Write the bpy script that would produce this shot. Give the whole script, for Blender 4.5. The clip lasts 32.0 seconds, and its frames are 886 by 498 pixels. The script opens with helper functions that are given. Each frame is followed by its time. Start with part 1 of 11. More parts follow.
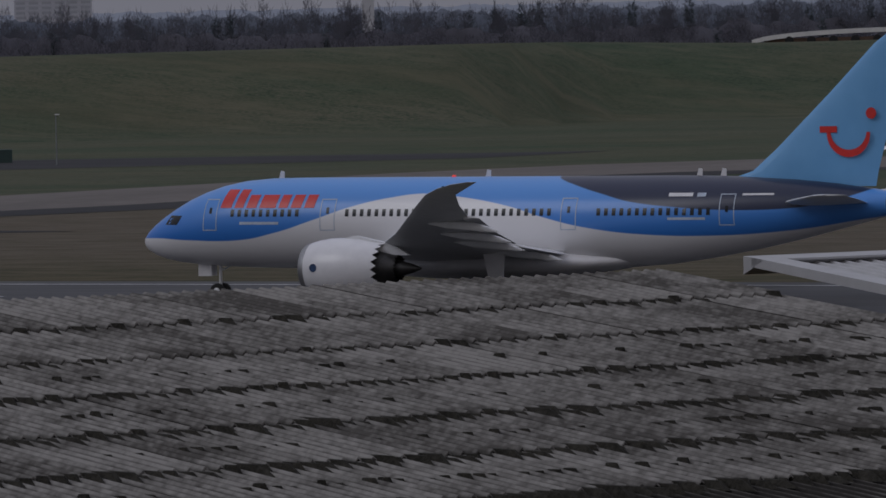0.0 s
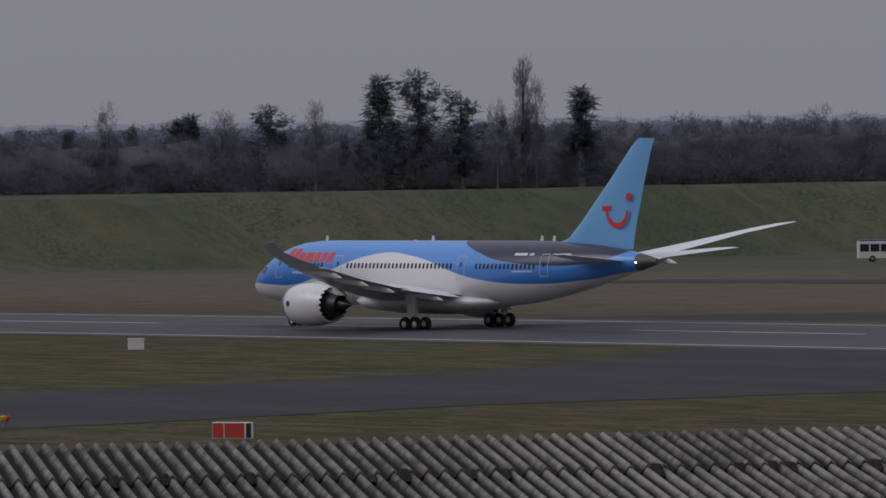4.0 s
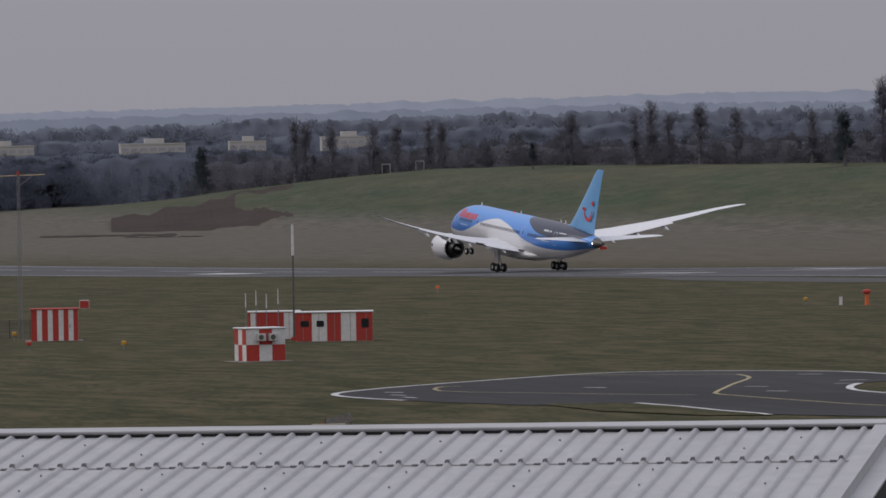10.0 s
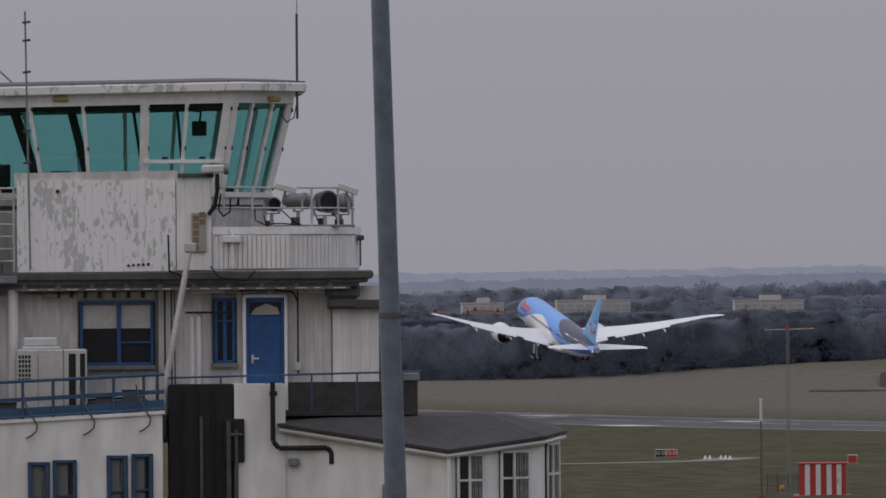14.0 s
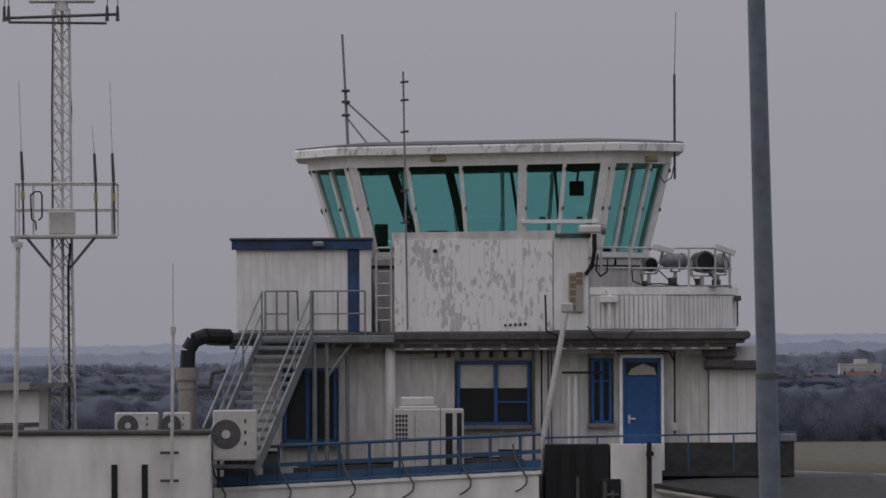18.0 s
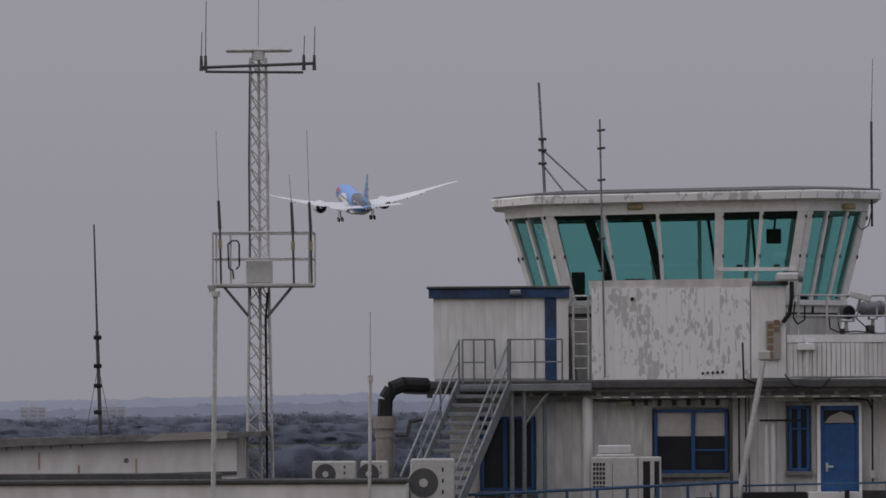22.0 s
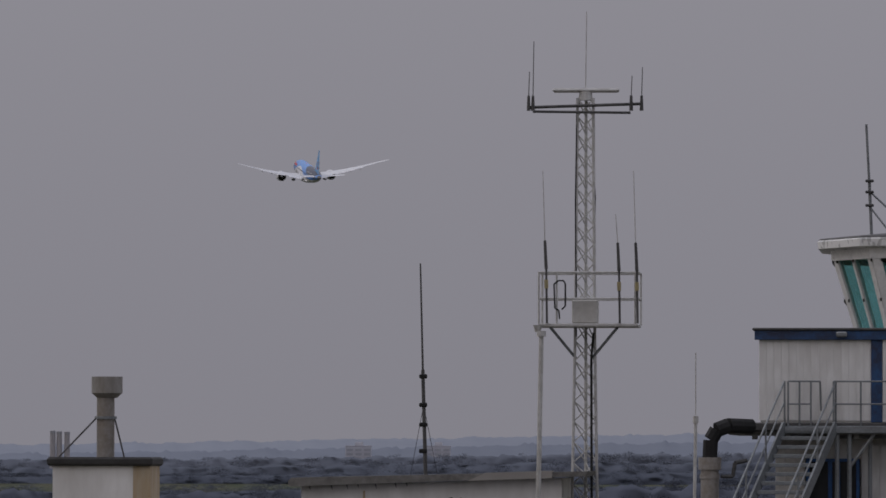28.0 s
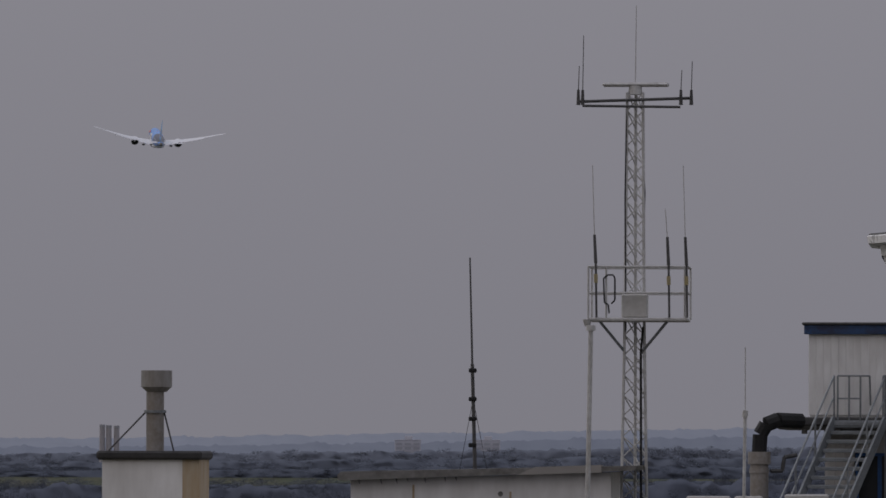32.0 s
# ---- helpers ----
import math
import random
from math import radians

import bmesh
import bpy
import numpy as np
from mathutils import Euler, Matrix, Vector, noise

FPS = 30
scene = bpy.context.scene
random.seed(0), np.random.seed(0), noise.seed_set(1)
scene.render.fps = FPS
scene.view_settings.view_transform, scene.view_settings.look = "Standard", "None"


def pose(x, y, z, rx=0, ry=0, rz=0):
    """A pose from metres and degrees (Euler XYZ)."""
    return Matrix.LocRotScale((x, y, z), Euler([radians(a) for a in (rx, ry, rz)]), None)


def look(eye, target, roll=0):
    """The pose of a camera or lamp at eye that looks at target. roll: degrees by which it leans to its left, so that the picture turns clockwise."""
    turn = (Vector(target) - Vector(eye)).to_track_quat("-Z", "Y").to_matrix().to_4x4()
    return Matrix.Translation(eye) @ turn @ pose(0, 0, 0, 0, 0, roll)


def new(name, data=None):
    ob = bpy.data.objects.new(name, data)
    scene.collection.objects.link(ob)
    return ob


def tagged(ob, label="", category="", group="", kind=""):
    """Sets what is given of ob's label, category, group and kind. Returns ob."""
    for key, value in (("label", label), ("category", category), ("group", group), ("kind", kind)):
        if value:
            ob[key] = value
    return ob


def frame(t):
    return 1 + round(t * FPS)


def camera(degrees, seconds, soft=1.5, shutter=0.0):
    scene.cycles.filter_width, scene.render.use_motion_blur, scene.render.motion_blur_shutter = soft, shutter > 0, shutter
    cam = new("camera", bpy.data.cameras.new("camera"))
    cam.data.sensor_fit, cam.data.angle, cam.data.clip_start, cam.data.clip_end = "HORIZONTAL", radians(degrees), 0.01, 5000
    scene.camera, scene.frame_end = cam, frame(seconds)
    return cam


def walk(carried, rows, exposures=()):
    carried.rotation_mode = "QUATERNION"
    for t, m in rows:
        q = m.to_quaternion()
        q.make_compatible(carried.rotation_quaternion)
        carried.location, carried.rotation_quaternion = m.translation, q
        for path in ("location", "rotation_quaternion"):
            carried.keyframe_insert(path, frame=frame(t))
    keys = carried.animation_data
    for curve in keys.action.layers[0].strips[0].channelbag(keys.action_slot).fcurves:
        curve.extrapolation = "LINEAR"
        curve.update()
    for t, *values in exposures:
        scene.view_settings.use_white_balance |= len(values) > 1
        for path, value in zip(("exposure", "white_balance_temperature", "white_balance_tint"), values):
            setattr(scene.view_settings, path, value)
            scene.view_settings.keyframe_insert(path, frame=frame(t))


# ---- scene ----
cam = camera(6.813, 32.0, soft=1.6)
EYE = 16.415   # height of the viewing terrace's lens above the runway


def aim(yaw, pitch, roll):
    """Pose of the panning camera: degrees to the left of +y, upwards, and lean."""
    a, b = radians(yaw), radians(pitch)
    way = Vector((-math.sin(a) * math.cos(b), math.cos(a) * math.cos(b), math.sin(b)))
    eye = Vector((0, 0, EYE))
    return look(eye, eye + way * 100, roll)


# seconds, stops
EXPOSURES = [(0.0, -0.47, 6180, 12), (1.0, -0.38, 6190, 12), (2.5, -0.15, 6280, 11.5), (5.0, 0.1, 6480, 11), (8.0, 0.36, 6550, 10), (13.0, 0.42, 6530, 11), (20.0, 0.36, 6550, 12), (26.0, 0.14, 6530, 12), (32.0, -0.1, 6500, 12)]
walk(cam, [
    (0.0, aim(28.746, -1.641, -1.333)),
    (0.5, aim(32.264, -1.212, -1.397)),
    (1.0, aim(35.011, -1.282, -0.912)),
    (1.5, aim(38.183, -1.237, -1.105)),
    (2.0, aim(41.193, -1.043, -0.711)),
    (2.5, aim(44.067, -0.959, -0.685)),
    (4.5, aim(52.969, -0.741, -0.714)),
    (5.0, aim(55.102, -0.725, -0.813)),
    (5.5, aim(56.645, -0.791, -1.170)),
    (6.0, aim(58.428, -0.815, -1.192)),
    (6.5, aim(60.009, -0.740, -1.550)),
    (7.0, aim(61.727, -0.753, -1.383)),
    (7.5, aim(62.937, -0.756, -1.427)),
    (8.0, aim(64.141, -0.759, -1.316)),
    (8.5, aim(65.227, -0.914, -1.451)),
    (9.0, aim(66.608, -0.776, -1.167)),
    (9.5, aim(67.171, -0.834, -0.989)),
    (10.0, aim(68.153, -0.834, -1.006)),
    (10.5, aim(68.761, -0.682, -0.885)),
    (11.0, aim(69.601, -0.594, -0.774)),
    (11.5, aim(70.503, -0.450, -0.635)),
    (12.0, aim(71.367, -0.283, -0.653)),
    (12.5, aim(72.057, 0.044, -0.540)),
    (13.0, aim(72.689, 0.275, -0.547)),
    (13.5, aim(73.480, 0.545, -0.453)),
    (14.0, aim(74.056, 0.428, -0.443)),
    (14.5, aim(74.535, 0.516, -0.729)),
    (15.0, aim(75.327, 0.491, -0.790)),
    (15.5, aim(75.973, 0.819, -0.187)),
    (17.5, aim(76.877, 0.874, -0.203)),
    (18.0, aim(76.956, 0.908, -0.216)),
    (18.5, aim(77.052, 0.974, -0.162)),
    (19.0, aim(77.329, 1.094, -0.244)),
    (19.5, aim(77.656, 1.114, -0.170)),
    (20.0, aim(77.920, 1.048, -0.064)),
    (20.5, aim(78.338, 1.190, -0.353)),
    (21.0, aim(78.277, 1.217, -0.087)),
    (21.5, aim(78.422, 1.239, -0.080)),
    (22.0, aim(78.471, 1.287, -0.324)),
    (22.5, aim(78.950, 1.233, -0.070)),
    (23.0, aim(78.712, 1.257, 0.082)),
    (23.5, aim(78.408, 1.277, 0.028)),
    (24.0, aim(78.449, 1.298, -0.061)),
    (24.5, aim(78.983, 1.333, 0.005)),
    (25.0, aim(79.484, 1.457, -0.047)),
    (25.5, aim(79.910, 1.511, 0.040)),
    (26.0, aim(80.616, 1.547, -0.195)),
    (26.5, aim(80.927, 1.584, 0.129)),
    (28.5, aim(81.006, 1.608, 0.133)),
    (29.0, aim(81.098, 1.796, 0.416)),
    (29.5, aim(81.210, 1.881, 0.447)),
    (30.0, aim(81.281, 1.873, 0.283)),
    (30.5, aim(81.333, 1.763, 0.055)),
    (31.0, aim(81.349, 1.717, 0.160)),
    (31.5, aim(81.348, 1.843, -0.092)),
    (32.0, aim(81.364, 1.555, 0.180)),
], exposures=EXPOSURES)

# ---- light: a dull overcast winter day ----
world = bpy.data.worlds.new("overcast")
scene.world = world
world.use_nodes = True
wn, wl = world.node_tree.nodes, world.node_tree.links
wn.clear()
w_out, w_bg = wn.new("ShaderNodeOutputWorld"), wn.new("ShaderNodeBackground")
w_sky, w_mix, w_ramp = wn.new("ShaderNodeTexSky"), wn.new("ShaderNodeMix"), wn.new("ShaderNodeValToRGB")
w_co, w_sep, w_noise = wn.new("ShaderNodeTexCoord"), wn.new("ShaderNodeSeparateXYZ"), wn.new("ShaderNodeTexNoise")
SUN_ELEV, SUN_ROT = radians(28), radians(150)
w_sky.sky_type, w_sky.sun_disc, w_sky.sun_elevation, w_sky.sun_rotation = "NISHITA", False, SUN_ELEV, SUN_ROT
w_sky.dust_density, w_sky.air_density = 6.0, 2.0
w_mix.data_type, w_mix.blend_type = "RGBA", "MIX"
w_mix.inputs[0].default_value = 0.94
w_ramp.color_ramp.elements[0].position, w_ramp.color_ramp.elements[0].color = 0.0, (2.30, 2.28, 2.58, 1)
w_ramp.color_ramp.elements[1].position, w_ramp.color_ramp.elements[1].color = 1.0, (6.9, 6.95, 7.9, 1)
wl.new(w_co.outputs["Generated"], w_sep.inputs[0])
wl.new(w_sep.outputs["Z"], w_ramp.inputs["Fac"])
wl.new(w_sky.outputs["Color"], w_mix.inputs[6])
wl.new(w_ramp.outputs["Color"], w_mix.inputs[7])
wl.new(w_mix.outputs[2], w_bg.inputs["Color"])
w_bg.inputs["Strength"].default_value = 0.1
wl.new(w_bg.outputs[0], w_out.inputs["Surface"])

sun_data = bpy.data.lights.new("sun", "SUN")
sun_data.energy, sun_data.angle, sun_data.color = 0.5, radians(25), (1.0, 0.98, 0.96)
sun = new("sun", sun_data)
sun.matrix_world = look((0, 0, 300), (-math.sin(SUN_ROT) * -math.cos(SUN_ELEV) * 100, 100 * math.cos(SUN_ELEV) * 0.6, 300 - 100 * math.sin(SUN_ELEV)))


# ---- materials ----
def mat(name, colour, rough=0.7, second=None, scale=1.0, fine=12.0, amount=0.5, bump=0.0, metal=0.0, bump_scale=None, stretch=(1, 1, 1), vary=0.0, spec=0.5, edges=(0.75, 1.25), loose=False):
    """A surface of two colours mixed at two scales, with relief; vary: difference from piece to piece."""
    m = bpy.data.materials.new(name)
    m.use_nodes = True
    n, l = m.node_tree.nodes, m.node_tree.links
    b = n["Principled BSDF"]
    b.inputs["Roughness"].default_value, b.inputs["Metallic"].default_value = rough, metal
    b.inputs["Specular IOR Level"].default_value = spec
    second = second or tuple(c * 0.72 for c in colour)
    co, mp = n.new("ShaderNodeTexCoord"), n.new("ShaderNodeMapping")
    mp.inputs["Scale"].default_value = stretch
    if loose:
        # each piece takes its own part of the pattern
        where, shift = n.new("ShaderNodeObjectInfo"), n.new("ShaderNodeVectorMath")
        l.new(co.outputs["Object"], shift.inputs[0])
        l.new(where.outputs["Location"], shift.inputs[1])
        l.new(shift.outputs[0], mp.inputs[0])
    else:
        l.new(co.outputs["Object"], mp.inputs[0])
    big, small, mix = n.new("ShaderNodeTexNoise"), n.new("ShaderNodeTexNoise"), n.new("ShaderNodeMix")
    big.inputs["Scale"].default_value, small.inputs["Scale"].default_value = scale, scale * fine
    big.inputs["Detail"].default_value = 5.0
    small.inputs["Detail"].default_value = 6.0
    l.new(mp.outputs[0], big.inputs["Vector"])
    l.new(mp.outputs[0], small.inputs["Vector"])
    add, ramp = n.new("ShaderNodeMath"), n.new("ShaderNodeMapRange")
    add.operation = "ADD"
    l.new(big.outputs["Fac"], add.inputs[0])
    l.new(small.outputs["Fac"], add.inputs[1])
    ramp.inputs["From Min"].default_value, ramp.inputs["From Max"].default_value = edges
    ramp.inputs["To Max"].default_value = amount * 2
    last = add.outputs[0]
    if vary:
        info, ad2, mul = n.new("ShaderNodeObjectInfo"), n.new("ShaderNodeMath"), n.new("ShaderNodeMath")
        mul.operation, ad2.operation = "MULTIPLY_ADD", "ADD"
        l.new(info.outputs["Random"], mul.inputs[0])
        mul.inputs[1].default_value, mul.inputs[2].default_value = vary, -vary / 2
        l.new(mul.outputs[0], ad2.inputs[0])
        l.new(last, ad2.inputs[1])
        last = ad2.outputs[0]
    l.new(last, ramp.inputs["Value"])
    mix.data_type = "RGBA"
    mix.inputs[6].default_value, mix.inputs[7].default_value = (*colour, 1), (*second, 1)
    l.new(ramp.outputs[0], mix.inputs[0])
    l.new(mix.outputs[2], b.inputs["Base Color"])
    if bump:
        bp = n.new("ShaderNodeBump")
        bp.inputs["Strength"].default_value, bp.inputs["Distance"].default_value = bump, 0.05 if bump_scale is None else bump_scale
        l.new(small.outputs["Fac"], bp.inputs["Height"])
        l.new(bp.outputs[0], b.inputs["Normal"])
    return m


def glow(name, colour, strength):
    m = bpy.data.materials.new(name)
    m.use_nodes = True
    b = m.node_tree.nodes["Principled BSDF"]
    b.inputs["Base Color"].default_value = (*colour, 1)
    b.inputs["Emission Color"].default_value, b.inputs["Emission Strength"].default_value = (*colour, 1), strength
    return m


M = {}


def grass_material():
    """Dull winter turf: brown, olive and green tufts at three scales; greener on the raised bank; distance haze painted
    in.
    """
    m = bpy.data.materials.new("dull_winter_grass")
    m.use_nodes = True
    n, l = m.node_tree.nodes, m.node_tree.links
    b = n["Principled BSDF"]
    b.inputs["Roughness"].default_value, b.inputs["Specular IOR Level"].default_value = 0.95, 0.1
    co = n.new("ShaderNodeTexCoord")

    def cloud(scale, stretch, detail=6.0):
        mp, t = n.new("ShaderNodeMapping"), n.new("ShaderNodeTexNoise")
        mp.inputs["Scale"].default_value = stretch
        t.inputs["Scale"].default_value, t.inputs["Detail"].default_value, t.inputs["Roughness"].default_value = scale, detail, 0.62
        l.new(co.outputs["Object"], mp.inputs[0])
        l.new(mp.outputs[0], t.inputs["Vector"])
        return t.outputs["Fac"]

    def spread(sock, lo, hi):
        r = n.new("ShaderNodeMapRange")
        r.inputs["From Min"].default_value, r.inputs["From Max"].default_value = lo, hi
        l.new(sock, r.inputs["Value"])
        return r.outputs[0]

    def blend(fac, a, c):
        x = n.new("ShaderNodeMix")
        x.data_type = "RGBA"
        l.new(fac, x.inputs[0])
        for sock, v in ((x.inputs[6], a), (x.inputs[7], c)):
            if isinstance(v, tuple):
                sock.default_value = (*v, 1)
            else:
                l.new(v, sock)
        return x.outputs[2]

    sep = n.new("ShaderNodeSeparateXYZ")
    l.new(co.outputs["Object"], sep.inputs[0])
    big, mid, fine = cloud(0.012, (0.6, 1.4, 1)), cloud(0.09, (0.45, 1.5, 1), 8), cloud(1.6, (0.7, 1.1, 1), 10)
    straw = blend(spread(mid, 0.40, 0.60), (0.046, 0.043, 0.019), (0.118, 0.096, 0.056))
    turf = blend(spread(fine, 0.40, 0.62), (0.020, 0.028, 0.009), straw)
    clump = cloud(0.28, (0.5, 1.3, 1), 9)
    green = blend(spread(clump, 0.38, 0.62), (0.024, 0.043, 0.024), blend(spread(mid, 0.38, 0.62), (0.050, 0.068, 0.039), (0.098, 0.096, 0.062)))
    near = blend(spread(big, 0.42, 0.62), turf, blend(spread(fine, 0.3, 0.7), (0.026, 0.034, 0.012), (0.070, 0.062, 0.034)))
    near = blend(spread(clump, 0.46, 0.66), near, (0.100, 0.082, 0.044))
    patchy = cloud(0.03, (0.35, 1.2, 1), 7)
    bank = blend(spread(fine, 0.36, 0.64), green, blend(spread(big, 0.4, 0.6), (0.058, 0.078, 0.048), (0.108, 0.102, 0.070)))
    bank = blend(spread(patchy, 0.44, 0.74), bank, blend(spread(mid, 0.40, 0.60), (0.064, 0.066, 0.040), (0.098, 0.092, 0.058)))
    # Turf past the runway: tan, and paled for distance haze.
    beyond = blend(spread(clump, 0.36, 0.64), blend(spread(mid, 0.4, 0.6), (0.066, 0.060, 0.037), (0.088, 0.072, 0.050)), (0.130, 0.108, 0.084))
    # Paler again down the field, as more haze is mixed into the colour.
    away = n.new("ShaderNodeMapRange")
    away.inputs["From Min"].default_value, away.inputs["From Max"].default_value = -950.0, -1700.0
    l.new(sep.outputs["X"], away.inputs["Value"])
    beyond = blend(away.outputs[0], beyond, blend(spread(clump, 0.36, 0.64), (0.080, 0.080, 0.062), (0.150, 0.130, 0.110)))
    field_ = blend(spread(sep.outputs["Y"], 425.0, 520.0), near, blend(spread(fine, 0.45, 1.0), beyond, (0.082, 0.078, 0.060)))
    # the raised bank starts lower where the field falls away
    low, out_, high = spread(sep.outputs["Z"], -5.6, -1.8), spread(sep.outputs["Y"], 618.0, 700.0), spread(sep.outputs["Z"], 0.3, 4.0)
    both, most = n.new("ShaderNodeMath"), n.new("ShaderNodeMath")
    both.operation, most.operation = "MULTIPLY", "MAXIMUM"
    l.new(low, both.inputs[0])
    l.new(out_, both.inputs[1])
    l.new(both.outputs[0], most.inputs[0])
    l.new(high, most.inputs[1])
    l.new(blend(most.outputs[0], field_, bank), b.inputs["Base Color"])
    bp = n.new("ShaderNodeBump")
    bp.inputs["Strength"].default_value, bp.inputs["Distance"].default_value = 0.5, 0.25
    l.new(fine, bp.inputs["Height"])
    l.new(bp.outputs[0], b.inputs["Normal"])
    return m


M["grass"] = grass_material()
M["earth"] = mat("bare_brown_earth", (0.040, 0.030, 0.026), 0.95, (0.060, 0.046, 0.040), 0.05, 9, 0.5, 0.3, spec=0.1)
M["asphalt"] = mat("worn_asphalt", (0.066, 0.066, 0.070), 0.75, (0.040, 0.040, 0.043), 0.05, 14, 0.6, 0.12, stretch=(0.2, 1.5, 1), spec=0.32)
M["taxiway"] = mat("grey_taxiway", (0.038, 0.037, 0.039), 0.85, (0.021, 0.021, 0.023), 0.05, 12, 0.7, 0.15, stretch=(0.25, 1.6, 1), spec=0.22)
M["old_concrete"] = mat("worn_pale_concrete", (0.165, 0.148, 0.135), 0.9, (0.120, 0.108, 0.098), 0.06, 12, 0.6, 0.1, stretch=(1, 0.3, 1), spec=0.2)
M["rubber_marks"] = mat("rubbered_asphalt", (0.030, 0.029, 0.030), 0.8, (0.05, 0.048, 0.046), 0.1, 8, 0.5)
M["white_line"] = mat("worn_white_paint", (0.62, 0.62, 0.62), 0.7, (0.42, 0.42, 0.42), 0.3, 10, 0.5)
M["yellow_line"] = mat("worn_yellow_paint", (0.40, 0.33, 0.16), 0.8, (0.25, 0.22, 0.14), 0.3, 10, 0.5)


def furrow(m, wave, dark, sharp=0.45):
    """Darkens the valleys of a corrugated sheet: dirt, with the valleys' shade painted in."""
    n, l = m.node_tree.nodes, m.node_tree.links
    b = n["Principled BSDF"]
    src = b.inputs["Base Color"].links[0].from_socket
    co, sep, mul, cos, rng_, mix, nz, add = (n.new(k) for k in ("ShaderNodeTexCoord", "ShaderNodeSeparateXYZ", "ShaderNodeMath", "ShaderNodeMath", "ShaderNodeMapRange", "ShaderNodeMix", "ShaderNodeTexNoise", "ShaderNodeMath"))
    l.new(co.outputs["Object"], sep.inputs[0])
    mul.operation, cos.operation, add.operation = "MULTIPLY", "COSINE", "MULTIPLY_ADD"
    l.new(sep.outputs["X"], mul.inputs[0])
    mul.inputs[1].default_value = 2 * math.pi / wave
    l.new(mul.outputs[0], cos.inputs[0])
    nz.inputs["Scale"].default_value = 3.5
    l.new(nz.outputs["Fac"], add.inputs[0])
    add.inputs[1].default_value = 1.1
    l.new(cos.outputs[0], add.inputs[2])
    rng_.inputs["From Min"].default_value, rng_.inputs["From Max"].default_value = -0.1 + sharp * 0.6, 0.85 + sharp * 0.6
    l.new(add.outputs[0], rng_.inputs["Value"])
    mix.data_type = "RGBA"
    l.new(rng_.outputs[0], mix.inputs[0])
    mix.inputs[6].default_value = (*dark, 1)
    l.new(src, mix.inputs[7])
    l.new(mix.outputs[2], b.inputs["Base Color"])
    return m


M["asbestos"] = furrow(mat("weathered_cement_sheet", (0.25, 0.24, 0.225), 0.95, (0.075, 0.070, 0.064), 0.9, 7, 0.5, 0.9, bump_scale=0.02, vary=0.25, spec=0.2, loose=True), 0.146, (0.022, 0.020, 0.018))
M["dark_sheet"] = mat("dark_mossy_sheet", (0.075, 0.067, 0.060), 0.95, (0.04, 0.036, 0.032), 1.2, 7, 0.5, 0.9, bump_scale=0.02)
M["moss"] = mat("black_moss", (0.020, 0.019, 0.016), 1.0, (0.045, 0.042, 0.035), 3.0, 6, 0.5, 1.0, bump_scale=0.03, spec=0.1)
M["white_metal"] = mat("pale_coated_steel", (0.42, 0.42, 0.43), 0.5, (0.35, 0.35, 0.355), 0.5, 9, 0.5, 0.05, vary=0.12, loose=True)
M["blue_clad"] = mat("teal_blue_coated_steel", (0.012, 0.105, 0.165), 0.5, (0.010, 0.082, 0.13), 0.6, 8, 0.5, 0.05)
M["cream_clad"] = mat("cream_sheeting", (0.36, 0.33, 0.24), 0.7, (0.26, 0.235, 0.17), 0.5, 8, 0.5, 0.1)
M["tan_roof"] = mat("faded_tan_roof", (0.235, 0.212, 0.172), 0.85, (0.155, 0.14, 0.118), 0.35, 9, 0.5, 0.2, stretch=(1, 1, 1))
M["lead"] = mat("grey_lead_capping", (0.22, 0.22, 0.24), 0.5, (0.15, 0.15, 0.16), 0.8, 8, 0.5, metal=0.3)
# Near black for unlit gaps and openings, painted as shade; also dark fittings.
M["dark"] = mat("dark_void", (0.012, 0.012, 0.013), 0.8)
M["white_wall"] = mat("dirty_white_render", (0.80, 0.795, 0.78), 0.85, (0.56, 0.545, 0.52), 0.35, 7, 0.45, 0.15, stretch=(1, 1, 0.35))
M["clad_white"] = mat("flaking_white_boards", (0.82, 0.82, 0.81), 0.8, (0.50, 0.50, 0.49), 2.0, 5, 0.45, 0.3, bump_scale=0.01, stretch=(1, 1, 0.5), edges=(1.07, 1.13), loose=True)
M["clad_grey"] = mat("grey_white_cladding", (0.80, 0.80, 0.79), 0.7, (0.62, 0.61, 0.595), 0.6, 8, 0.45, 0.1, stretch=(1, 1, 0.3), vary=0.06, loose=True)
M["clad_lower"] = mat("stained_grey_cladding", (0.72, 0.71, 0.69), 0.8, (0.48, 0.47, 0.445), 0.6, 8, 0.5, 0.15, stretch=(1, 1, 0.3), vary=0.08, loose=True)
M["frame_white"] = mat("white_painted_frame", (0.84, 0.84, 0.83), 0.6, (0.62, 0.62, 0.61), 1.6, 6, 0.35, 0.1)
M["blue_paint"] = mat("royal_blue_paint", (0.010, 0.085, 0.26), 0.45, (0.012, 0.06, 0.18), 1.5, 6, 0.5)
M["navy_paint"] = mat("dull_navy_paint", (0.020, 0.075, 0.20), 0.6, (0.02, 0.03, 0.07), 1.5, 6, 0.5)
M["rail_blue"] = mat("dark_blue_rail_paint", (0.022, 0.080, 0.165), 0.5, (0.018, 0.055, 0.11), 2, 6, 0.5)
M["steel"] = mat("galvanised_steel", (0.25, 0.27, 0.28), 0.5, (0.17, 0.18, 0.19), 2, 8, 0.5, metal=0.4)
M["pole_grey"] = mat("blue_grey_pole_paint", (0.135, 0.165, 0.205), 0.55, (0.09, 0.11, 0.14), 0.7, 8, 0.5)
